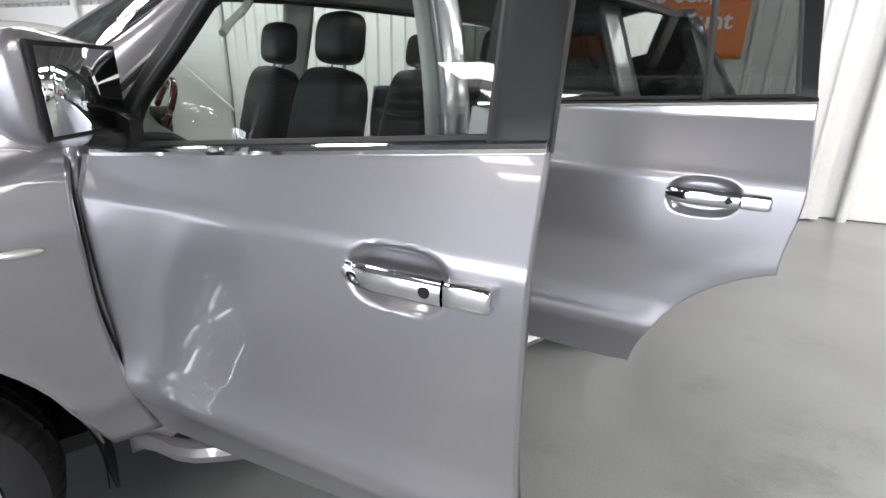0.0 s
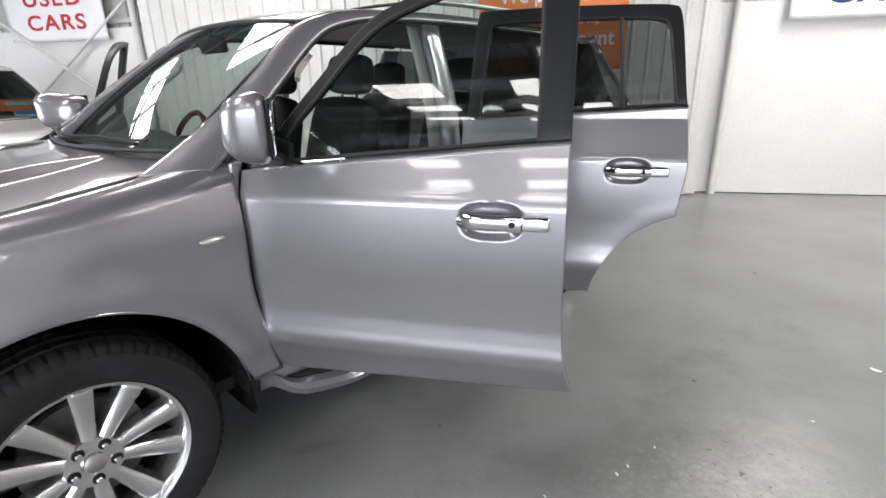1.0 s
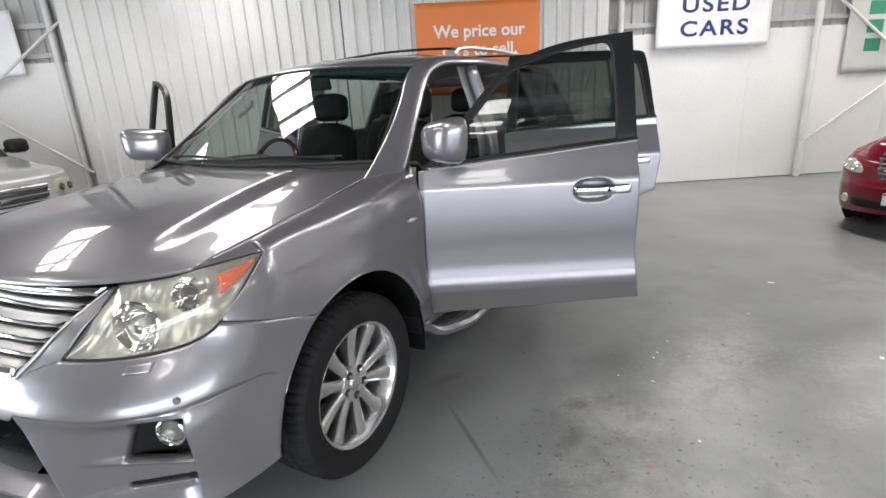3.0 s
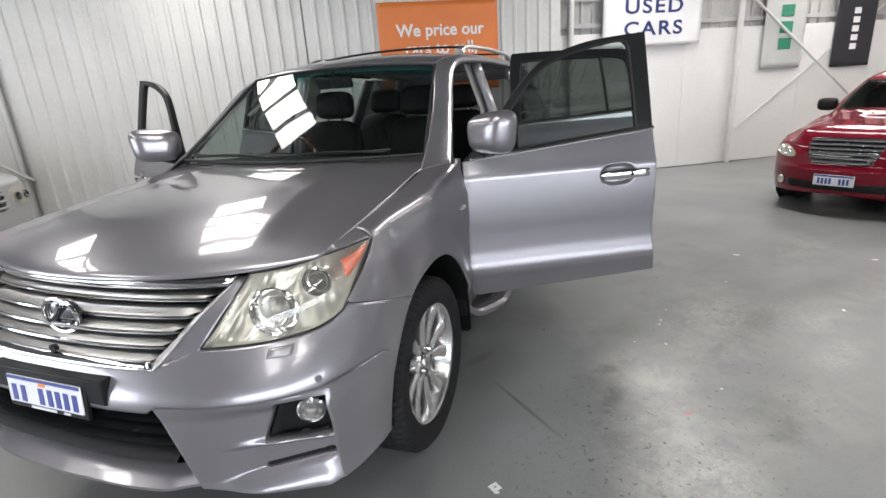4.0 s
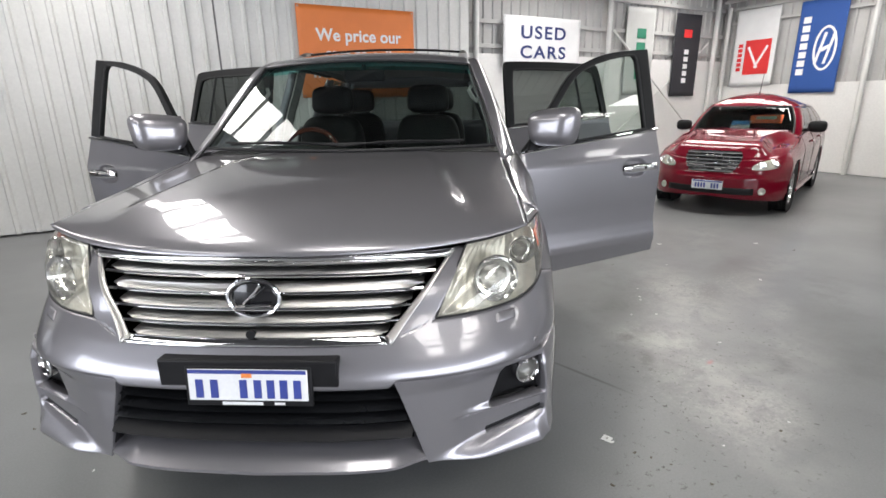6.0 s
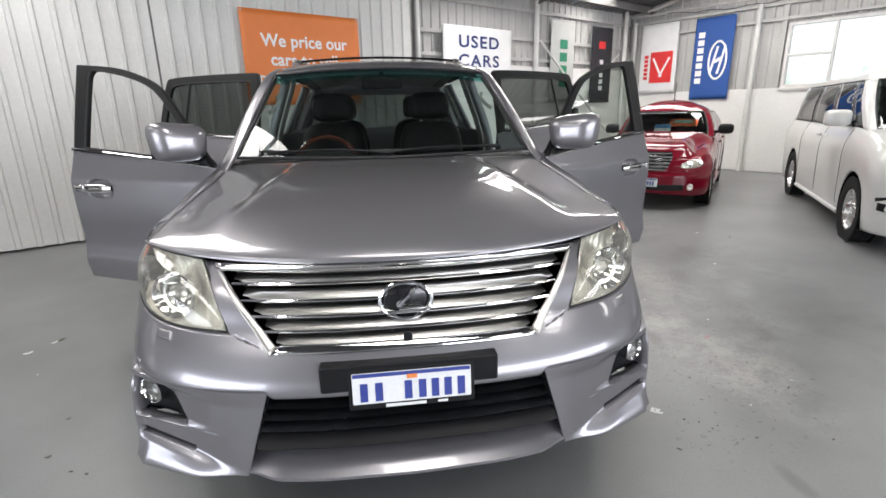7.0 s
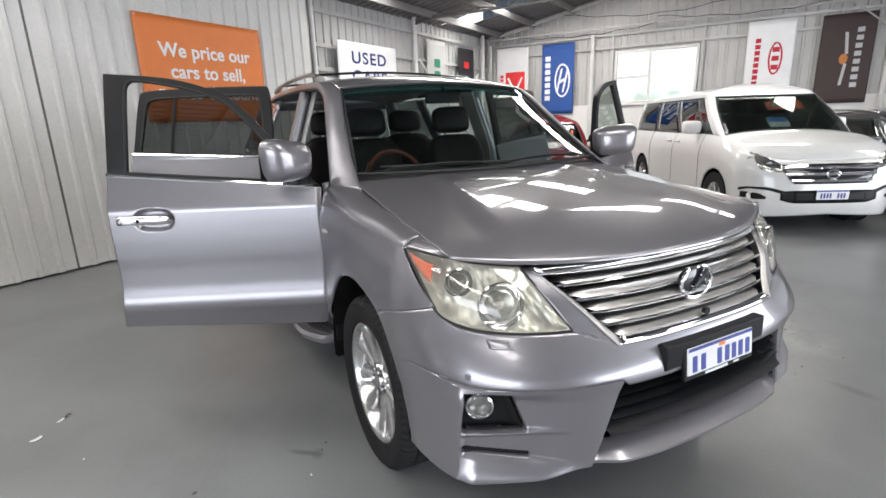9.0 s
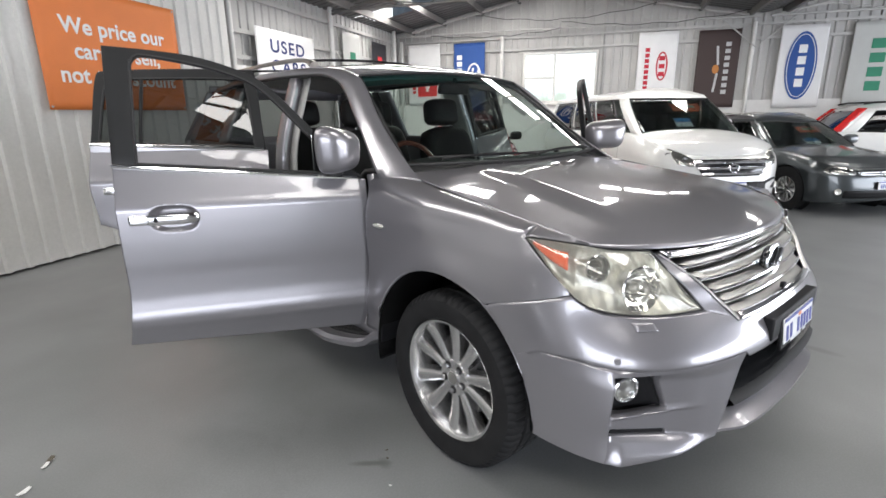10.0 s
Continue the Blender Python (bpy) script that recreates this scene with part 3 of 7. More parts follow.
# roof sheets with translucent strips left open
def roof_bm():
    bm = bmesh.new()
    lines = [WALL_A + 0.1, RIDGE_V, VALLEY_V, VALLEY_V - 4.5, WALL_D - 0.1]
    for va, vb in zip(lines, lines[1:]):
        here = [k for k in SKYLIGHTS if vb < k[1] and k[2] < va]
        us = sorted([WALL_C - 0.1, WALL_B + 0.1] + [k[0] + s * SKY_W / 2 for k in here for s in (-1, 1)])
        for k, (ua, ub) in enumerate(zip(us, us[1:])):
            cuts = [va, vb]
            if k % 2 == 1:
                for u, a, b in here:
                    if ua < u < ub:
                        cuts = [va, b, a, vb]
            for c, d in zip(cuts[::2], cuts[1::2]):
                n = max(1, round((ub - ua) / 0.2))
                for j in range(n):
                    x0, x1 = lerp(ua, ub, j / n), lerp(ua, ub, (j + 1) / n)
                    xm = lerp(x0, x1, 0.7)
                    zc, zd = roof_z(c) if c < 5.85 else EAVE, roof_z(d)
                    pts = [(x0, 0), (xm, 0), (lerp(xm, x1, 0.5), 0.03), (x1, 0)]
                    vs = [(bm.verts.new((x, c, zc + h)), bm.verts.new((x, d, zd + h))) for x, h in pts]
                    for (p, q), (r, s) in zip(vs, vs[1:]):
                        bm.faces.new((p, r, s, q))
    return bm


setting("ceiling", roof_bm(), ROOF_SHEET, "dull galvanised ribbed roof sheets", smooth=False)
bm = bmesh.new()
for v in (5.2, 4.3, 3.25, 2.3, 1.5, 1.1, 0.1, -0.9, -1.9, -2.9, -3.6, -4.8, -5.8, -6.8, -7.9, -9.2, -10.6):
    add_box(bm, (21.1, 0.065, 0.14), (0.6, v, roof_z(v) - 0.079))
setting("roof_purlins", bm, DARK_STEEL, "dark steel purlins under the roof", "purlins", smooth=False)

# window in the gable wall
def window_frame():
    win = thing("window_1", "white aluminium window with a fixed pane and two small panes", "window", ROOM @ pose(WALL_B - 0.02, 1.24, 2.4, 0, 0, -90), kind="structure")
    w, h = 1.82, 1.2
    bm = bmesh.new()
    for x in (-w / 2, w / 2):
        add_box(bm, (0.06, 0.1, h + 0.06), (x, 0, 0))
    for z in (-h / 2, h / 2):
        add_box(bm, (w - 0.06, 0.1, 0.06), (0, 0, z))
    part("window_frame", bm, WHITE_STEEL, win, bevel=0.004)
    part("mullion", box_bm((0.05, 0.08, h - 0.06), (-0.12, 0, 0)), WHITE_STEEL, win, bevel=0.004)
    part("transom", box_bm((w / 2 - 0.15 - 0.03, 0.08, 0.05), ((-w / 2 - 0.12) / 2 + 0.002, 0, 0.0)), WHITE_STEEL, win, bevel=0.004)
    part("window_sill", box_bm((w + 0.12, 0.16, 0.04), (0, -0.04, -h / 2 - 0.06)), WHITE_STEEL, win, bevel=0.006)
    clear = pane_glass("window_glass", (0.95, 0.96, 0.96), 0.0, 0.02)
    for x, z, pw, ph in ((0.4, 0, 0.98, h - 0.06), (-0.515, 0.3, 0.74, 0.53), (-0.515, -0.3, 0.74, 0.53)):
        p = part("pane", box_bm((pw, 0.006, ph), (x, 0.02, z)), clear, win)
        p.visible_shadow = False


window_frame()
SKY_GLOW = emit("overcast_sky_glow", (0.95, 0.98, 1.0), 1.6)
nt = SKY_GLOW.node_tree
# pale greenery standing against the sky, low down
tc = nt.nodes.new("ShaderNodeTexCoord")
sep = nt.nodes.new("ShaderNodeSeparateXYZ")
nt.links.new(tc.outputs["Object"], sep.inputs[0])
hgt = nt.nodes.new("ShaderNodeMath")
hgt.operation = "MULTIPLY_ADD"
nt.links.new(noise_node(nt, 0.9, 6, 0.65), hgt.inputs[0])
hgt.inputs[1].default_value = 5.0
nt.links.new(sep.outputs[2], hgt.inputs[2])
low = nt.nodes.new("ShaderNodeMapRange")
low.inputs[1].default_value, low.inputs[2].default_value = 4.3, 5.3
nt.links.new(hgt.outputs[0], low.inputs[0])
nt.links.new(ramp(nt, low.outputs[0], [(0.0, (0.60, 0.68, 0.61)), (1.0, (0.95, 0.98, 1.0))]), nt.nodes["Emission"].inputs["Color"])
ob = part("backdrop", box_bm((0.02, 30, 16), (WALL_B + 14, 1, 6)), SKY_GLOW)
ob.matrix_world = ROOM
tagged(ob, "bright overcast sky with pale greenery beyond the window", "sky", kind="structure")


# loose cables slung under the gable truss
CABLE = plain("grey_cable", (0.05, 0.05, 0.05), 0.5, 0, 0.1, 9, 90, 0.0)
for v0, v1, z, sag, u in ((4.6, 1.2, 3.52, 0.10, 10.8), (1.2, -2.9, 3.66, 0.16, 10.75), (3.4, -1.0, 3.95, 0.22, 10.82)):
    pts = [(u, lerp(v0, v1, k / 16), z - sag * math.sin(math.pi * k / 16) + 0.02 * math.sin(k * 1.7)) for k in range(17)]
    setting("cable", tube_bm(pts, 0.008, 6), CABLE, "dark cable slung loosely under the roof truss", "cable")

# ---- banners on the walls ----
def cloth(name, col, rough=0.7):
    return plain(name, col, rough, 0, 0.05, 2.5, 300, 0.03)


ORANGE, WHITE_CLOTH = cloth("orange_vinyl", (0.78, 0.22, 0.05), 0.5), cloth("white_vinyl", (0.76, 0.76, 0.76), 0.5)
NAVY, RED_INK, BLUE_FLAG = cloth("navy_ink", (0.02, 0.035, 0.14)), cloth("red_ink", (0.5, 0.02, 0.04)), cloth("blue_flag", (0.02, 0.08, 0.30))
BLACK_FLAG, BROWN_FLAG, GREY_FLAG = cloth("black_flag", (0.02, 0.02, 0.025)), cloth("brown_flag", (0.05, 0.032, 0.03)), cloth("pale_grey_flag", (0.5, 0.51, 0.49))
GREEN_INK, WHITE_INK, RED_FLAG = cloth("green_ink", (0.03, 0.22, 0.13)), cloth("white_ink", (0.85, 0.85, 0.85)), cloth("red_flag", (0.68, 0.03, 0.03))
SILVER_INK, GOLD_INK = cloth("silver_ink", (0.5, 0.5, 0.5)), cloth("gold_ink", (0.5, 0.2, 0.05))


def banner(name, label, m, w, h, mat, wave=0.012, eyelets=False):
    """A hanging sheet, its top left corner at the origin, facing -y; slightly rippled."""
    b = thing(name, label, "banner", m)
    rnd = random.Random(name + label)
    ph = [rnd.uniform(0, 6) for _ in range(3)]
    def fn(u, v):
        d = wave * (math.sin(u * 5 + ph[0]) * 0.5 + math.sin(u * 11 + v * 3 + ph[1]) * 0.35) * (0.2 + v)
        return (u * w, d, -v * h)
    part("sheet", grid_bm(fn, 24, 16), mat, b, thick=0.002)
    if eyelets:
        for x in (0.03, w - 0.03):
            for z in (-0.03, -h + 0.03):
                bm = bmesh.new()
                add_cyl(bm, 0.012, 0.012, 0.006, pose(x, -0.008, z, 90), 12)
                part("eyelet", bm, SILVER_INK, b)
    return b


def bar(b, x, z, w, h, mat, name="lettering_bar", rot=0):
    o = part(name, box_bm((w, 0.003, h), (0, 0, 0)), mat, b, smooth=False)
    o.matrix_local = pose(x, -0.0085, -z, 0, rot, 0)
    return o


def oval_ring(b, x, z, rx, rz, mat, wide=0.02, fill=None):
    if fill:
        bm = bmesh.new()
        bmesh.ops.create_circle(bm, cap_ends=True, segments=40, radius=1.0, matrix=Matrix.Translation((x, -0.0085, -z)) @ pose(0, 0, 0, 90) @ Matrix.Diagonal((rx, rz, 1, 1)))
        part("emblem_field", bm, fill, b)
    bm = bmesh.new()
    def fn(u, v):
        a = 2 * math.pi * u
        return (x + (rx - v * wide) * math.cos(a), -0.0105, -z + (rz - v * wide) * math.sin(a))
    add_grid(bm, fn, 40, 1)
    bmesh.ops.remove_doubles(bm, verts=bm.verts, dist=1e-5)
    part("emblem_ring", bm, mat, b)


# orange price banner on the sliding door
b = banner("price_banner", "orange vinyl banner with white words on the ribbed door", ROOM @ pose(1.2, COVER_V - 0.045, 2.87), 1.82, 1.27, ORANGE, 0.004, True)
for k, text in enumerate(("We price our", "cars to sell,", "not to discount")):
    lettering("lettering", text, 0.235, WHITE_INK, b, pose(0.93, -0.0065, -0.40 - 0.255 * k, 90), 0.0055, 1.02)
# used cars, blue and red
b = banner("used_cars_banner", "white vinyl banner with blue words on the wall", ROOM @ pose(4.84, WALL_A - 0.2, 2.97), 1.78, 0.87, WHITE_CLOTH, 0.004, True)
for k, text in enumerate(("USED", "CARS")):
    lettering("lettering", text, 0.30, NAVY, b, pose(0.9, -0.0065, -0.28 - 0.335 * k, 90) @ Matrix.Diagonal((1.32, 1, 1, 1)), 0.006, 1.18)
b = banner("used_cars_banner", "white vinyl banner with red words on the wall", ROOM @ pose(-6.25, WALL_A - 0.2, 3.06), 1.78, 0.87, WHITE_CLOTH, 0.004, True)
for k, text in enumerate(("USED", "CARS")):
    lettering("lettering", text, 0.30, RED_INK, b, pose(0.9, -0.0065, -0.28 - 0.335 * k, 90) @ Matrix.Diagonal((1.32, 1, 1, 1)), 0.006, 1.18)
# maker flags, their names reduced to plain bars
b = banner("grey_flag", "pale grey flag with an upright green word bar", ROOM @ pose(7.92, WALL_A - 0.14, 3.32), 0.82, 1.72, GREY_FLAG, 0.006)
for k in range(4):
    bar(b, 0.44, 0.5 + 0.27 * k, 0.26, 0.19, GREEN_INK)
b = banner("black_flag", "black flag with a red mark and upright white bar", ROOM @ pose(9.4, WALL_A - 0.14, 3.28), 0.84, 1.72, BLACK_FLAG, 0.006)
bar(b, 0.42, 0.4, 0.26, 0.16, RED_FLAG, "red_mark")
for k in range(5):
    bar(b, 0.42, 0.78 + 0.15 * k, 0.14, 0.1, WHITE_INK)
EAST = lambda v, z: ROOM @ pose(WALL_B - 0.13, v, z, 0, 0, -90)
b = banner("white_flag", "white flag with a red square emblem", EAST(5.36, 3.36), 0.93, 1.6, WHITE_CLOTH, 0.006)
bar(b, 0.55, 1.0, 0.56, 0.72, RED_FLAG, "red_square")
for s in (-1, 1):
    bar(b, 0.55 + 0.09 * s, 1.0, 0.05, 0.5, WHITE_INK, "emblem_stroke", 28 * s).location.y = -0.0115
for k in range(6):
    bar(b, 0.16, 0.74 + 0.1 * k, 0.1, 0.075, RED_FLAG)
b = banner("blue_flag", "deep blue flag with a white oval emblem", EAST(4.04, 3.34), 0.86, 1.76, BLUE_FLAG, 0.006)
oval_ring(b, 0.56, 0.92, 0.21, 0.42, WHITE_INK, 0.045)
for dx, r in ((-0.08, 12), (0.08, 12)):
    bar(b, 0.56 + dx, 0.92, 0.05, 0.6, WHITE_INK, "emblem_stroke", r)
bar(b, 0.56, 0.92, 0.16, 0.07, WHITE_INK, "emblem_stroke", -25)
for k in range(7):
    bar(b, 0.16, 0.36 + 0.165 * k, 0.14, 0.12, WHITE_INK)
b = banner("white_flag", "white flag with a red oval emblem", EAST(-0.62, 3.36), 0.88, 1.75, WHITE_CLOTH, 0.006)
oval_ring(b, 0.56, 0.78, 0.13, 0.33, RED_INK, 0.035)
for k in range(3):
    bar(b, 0.56, 0.6 + 0.18 * k, 0.13, 0.1, RED_INK)
for k in range(9):
    bar(b, 0.22, 0.4 + 0.125 * k, 0.1, 0.09, RED_INK)
b = banner("brown_flag", "dark brown flag with a winged emblem", EAST(-1.93, 3.33), 0.88, 1.72, BROWN_FLAG, 0.006)
oval_ring(b, 0.42, 0.86, 0.07, 0.1, GOLD_INK, 0.02, GOLD_INK)
for s in (-1, 1):
    bar(b, 0.44, 0.86 + 0.3 * s, 0.05, 0.42, SILVER_INK, "wing", 6 * s)
for k in range(8):
    bar(b, 0.64, 0.32 + 0.15 * k, 0.11, 0.09, SILVER_INK)
b = banner("white_flag", "white flag with a large blue oval", EAST(-3.6, 3.34), 0.9, 1.75, WHITE_CLOTH, 0.006)
oval_ring(b, 0.46, 0.86, 0.3, 0.72, BLUE_FLAG, 0.02, BLUE_FLAG)
oval_ring(b, 0.46, 0.86, 0.27, 0.67, WHITE_INK, 0.015)
for k in range(4):
    bar(b, 0.46, 0.5 + 0.24 * k, 0.16, 0.17, WHITE_INK)
b = banner("grey_flag", "pale grey flag with an upright green word bar", EAST(-4.95, 3.34), 0.9, 1.75, GREY_FLAG, 0.006)
for k in range(4):
    bar(b, 0.5, 0.45 + 0.29 * k, 0.28, 0.2, GREEN_INK)

# ---- the grey four-wheel drive: shape of its shell (front axle at the origin, nose towards -y) ----
NOSE_Y = -0.3


def nose_a(z):
    return curve(z, [(0.36, 0.97), (0.5, 0.972), (0.7, 0.975), (0.85, 0.970), (1.0, 0.945), (1.1, 0.91)])


def nose_b(z):
    return curve(z, [(0.38, 0.715), (0.5, 0.705), (0.71, 0.70), (0.80, 0.665), (0.87, 0.625), (0.95, 0.585), (1.05, 0.48), (1.1, 0.42)])


def nose_n(z):
    """How square the front corners are at a height."""
    return lerp(2.8, 2.4, smooth01(0.72, 0.90, z))


def nose(s, z, out=0.0):
    """Front of the shell: s from -1 to 1 across, at height z, pushed out by out."""
    th = s * math.pi / 2
    a, b = nose_a(z) + out, nose_b(z) + out
    x = a * math.copysign(abs(math.sin(th)) ** (2 / nose_n(z)), s)
    return (x, NOSE_Y - b * abs(math.cos(th)) ** (2 / nose_n(z)), z)


def nose_s(x, z):
    """The s at which the front stands x from the middle."""
    k = min(1.0, abs(x) / nose_a(z)) ** (nose_n(z) / 2)
    return math.copysign(math.asin(k) / (math.pi / 2), x)


def nose_y(x, z, out=0.0):
    return nose(nose_s(x, z), z, out)[1]


ARCH_R, ARCH_Z = 0.495, 0.395


def side_x(y, z):
    base = curve(z, [(0.38, 0.93), (0.45, 0.942), (0.53, 0.95), (0.60, 0.968), (0.66, 0.960), (0.78, 0.958), (0.95, 0.968), (1.04, 0.967), (1.12, 0.952), (1.2, 0.928), (1.28, 0.90)])
    f = smooth01(0.2, NOSE_Y, y)
    base += (nose_a(z) - base) * f
    for yc in (0.0, 2.85):
        r = math.hypot(y - yc, z - ARCH_Z)
        base += 0.016 * math.exp(-((r - 0.505) / 0.07) ** 2) * smooth01(0.4, 0.6, z) * smooth01(NOSE_Y, -0.06, y)
    if y > 2.9:
        base -= 0.07 * ((y - 2.9) / 1.05) ** 2
    return base


def hood_edge(y):
    """The hood's seam with the wing: x, z."""
    return (curve(y, [(-0.6, 0.84), (-0.4, 0.835), (-0.1, 0.825), (0.3, 0.812), (0.5, 0.80)]),
            curve(y, [(-0.6, 1.102), (-0.4, 1.128), (-0.1, 1.165), (0.3, 1.218), (0.5, 1.252)]))


def hood(k, v):
    """The hood: k from -1 to 1 across, v from its front edge to the cowl."""
    w = abs(k)
    yf = -0.85 + 0.25 * w ** 2.2
    yc = 0.31 + 0.13 * w * w
    y = lerp(yf, yc, v)
    zm = curve(v, [(0, 1.062), (0.03, 1.085), (0.12, 1.122), (0.3, 1.166), (0.6, 1.214), (1, 1.258)])
    ze = curve(v, [(0, 1.098), (0.04, 1.106), (0.3, 1.142), (0.6, 1.183), (1, 1.242)])
    x = k * curve(v, [(0, 0.838), (0.2, 0.836), (0.5, 0.825), (1, 0.805)])
    z = zm + (ze - zm) * w ** lerp(5.0, 3.4, smooth01(0, 0.3, v))
    ridge = lerp(0.74, 0.52, v)
    z += (0.022 * smooth01(ridge + 0.10, ridge - 0.03, w) - 0.009) * smooth01(0.06, 0.3, v) * (1 - 0.7 * smooth01(0.75, 1, v)) * (1 - w ** 6)
    z += 0.004 * math.exp(-((w - ridge) / 0.07) ** 2) * smooth01(0.0, 0.25, v) * (1 - 0.6 * smooth01(0.7, 1, v))
    return (x, y, z)

suv = thing("suv", "grey metallic four-wheel drive with all doors open on the shed floor", "car", pose(0, 0, 0))
SIDES = (1, -1)


def both(fn, nu, nv, bm):
    """Adds a sheet and its mirror image."""
    add_grid(bm, fn, nu, nv)
    add_grid(bm, lambda u, v: (-fn(u, v)[0], *fn(u, v)[1:]), nu, nv)


def arch_z(y, yc=0.0, r=ARCH_R):
    d = r * r - (y - yc) ** 2
    return ARCH_Z + math.sqrt(d) if d > 0 else 0.0


def arch_y(z, r=ARCH_R):
    d = r * r - (z - ARCH_Z) ** 2
    return -math.sqrt(max(0.0, d))


def s_at_y(y, z):
    c = max(0.0, min(1.0, (NOSE_Y - y) / nose_b(z)))
    return math.acos(c ** (nose_n(z) / 2)) / (math.pi / 2)


# --- bumper: upper shell, fins beside the grille, lower kit corners, lip ---
def seam_z(x):
    """Height of the joint between bumper and lower kit."""
    return curve(abs(x), [(0.0, 0.712), (0.41, 0.716), (0.7, 0.711), (0.86, 0.712), (0.89, 0.717), (0.92, 0.727), (0.945, 0.724), (0.97, 0.695), (0.99, 0.668)])


def lamp_low(x):
    """Lower edge of the headlamp, by x."""
    return curve(x, [(0.53, 0.868), (0.6, 0.868), (0.74, 0.871), (0.83, 0.88), (0.865, 0.893), (0.893, 0.93)])


def upper_seam(y):
    """Joint between the bumper's flank and the wing."""
    return lerp(0.836, 0.932, (-0.285 - y) / 0.30)


def flank_x(y, z):
    return side_x(y, z) if y > NOSE_Y else nose(s_at_y(y, z), z)[0]


LAMP_CORNER_Y = nose_y(0.893, 0.93)


def bumper_bm():
    bm = bmesh.new()
    def mid(u, v):
        x = lerp(-0.405, 0.405, u)
        z = lerp(0.697, 0.822, v)
        return (x, nose_y(x, z), z)
    add_grid(bm, mid, 48, 16)
    def corner(u, v):
        # from the grille's lower corner out to the lamp's outer corner
        x = lerp(0.405, 0.893, u)
        lo = seam_z(x) + 0.0015 if x > 0.43 else lerp(0.697, seam_z(x) + 0.0015, (x - 0.405) / 0.025)
        hi = lerp(0.822, 0.866, (x - 0.405) / 0.135) if x < 0.54 else lamp_low(x) - 0.003
        z = lerp(lo, hi, v)
        return nose(nose_s(x, z), z)
    both(corner, 60, 16, bm)
    def flank(u, v):
        y0 = lerp(LAMP_CORNER_Y, -0.24, u)
        z = lerp(seam_z(lerp(0.893, 0.99, u)) + 0.0015, upper_seam(y0) - 0.002, v)
        y = lerp(nose_y(0.893, z), min(arch_y(z), -0.2), u)
        return (flank_x(y, z), y, z)
    both(flank, 24, 16, bm)
    def fin(u, v):
        z = lerp(lerp(0.822, 0.866, u), 1.050, v)
        x = lerp(lerp(0.405, 0.590, v), lerp(0.540, 0.632, v), u)
        return nose(nose_s(x, z), z)
    both(fin, 12, 20, bm)
    bmesh.ops.remove_doubles(bm, verts=bm.verts, dist=0.0025)
    return bm


bumper = part("front_bumper", bumper_bm(), PAINT, suv, thick=0.004, ref=(0, 0.2, 0.75))


def kit_low(x):
    return curve(abs(x), [(0.40, 0.415), (0.514, 0.413), (0.7, 0.397), (0.86, 0.394), (0.93, 0.402)])


def face_y(x):
    """Plan of the lower kit: nearly straight, slanting back to a crease at the corner."""
    return curve(abs(x), [(0.0, -1.0), (0.25, -0.990), (0.418, -0.967), (0.50, -0.948), (0.58, -0.914), (0.70, -0.857), (0.92, -0.744)])


def slot_z(x):
    return lerp(0.466, 0.498, (x - 0.70) / 0.20)


def pocket_in(z):
    """Inner edge of the fog lamp's pocket."""
    return lerp(0.712, 0.760, (z - 0.550) / 0.13)


def kit_front(u, v):
    """The face of a kit corner: u from the intake to the crease, v from its foot to the joint."""
    xi = lerp(0.514, 0.416, v)
    seam = seam_z(lerp(xi, 0.89, u)) - 0.0012
    z = lerp(kit_low(lerp(xi, 0.921, u)), seam + 0.014, v)
    xc = curve(z, [(0.39, 0.918), (0.45, 0.905), (0.55, 0.906), (0.69, 0.892), (0.73, 0.886)])
    x = lerp(xi, xc, u)
    y = lerp(face_y(x), nose_y(x, 0.715) + 0.002, lerp(0.85, 0.40, smooth01(0.6, 0.88, x)) * smooth01(seam - 0.06, seam, z))
    y = lerp(y, nose_y(x, 0.715) + 0.006, smooth01(seam - 0.003, seam + 0.007, z))
    d = -0.006 * smooth01(seam - 0.001, seam + 0.003, z)   # tucked behind the bumper
    wide = smooth01(0.56, 0.70, x)
    inner = pocket_in(z)
    d -= 0.060 * smooth01(inner - 0.010, inner + 0.010, x) * smooth01(xc - 0.008, xc - 0.016, x) * smooth01(0.552, 0.566, z) * smooth01(0.694, 0.684, z)
    # hollow that runs out of the pocket towards the intake
    d -= 0.012 * smooth01(0.60, 0.74, x) * smooth01(0.90, 0.84, x) * smooth01(0.552, 0.575, z) * smooth01(0.70, 0.66, z)
    # hollow under the ledge, slot, flared foot
    sz = slot_z(x)
    d -= 0.014 * wide * smooth01(xc - 0.002, xc - 0.02, x) * smooth01(0.553, 0.535, z) * smooth01(sz - 0.03, sz, z)
    d -= 0.030 * smooth01(0.700, 0.708, x) * smooth01(xc - 0.006, xc - 0.014, x) * smooth01(sz - 0.010, sz - 0.006, z) * smooth01(sz + 0.010, sz + 0.006, z)
    d += 0.034 * smooth01(0.50, 0.70, x) * (1 - 0.6 * smooth01(xc - 0.05, xc, x)) * smooth01(sz - 0.002, 0.398, z)
    return Vector((x + 0.45 * d, y - 0.89 * d, z)), d


def kit_side(u, v):
    """The flank of a kit corner, from the crease back to the wheel arch."""
    p, _ = kit_front(1.0, v)
    z = lerp(p.z, lerp(kit_low(0.921) - 0.004, seam_z(lerp(0.89, 0.99, u)) + 0.0128, v), smooth01(0, 0.25, u))
    y1 = min(-0.302, arch_y(z))
    x1 = flank_x(y1, z) - 0.006 * smooth01(0.985, 1.0, v)
    return Vector((lerp(p.x, x1, 1 - (1 - u) ** 2), lerp(p.y, y1, u), z))


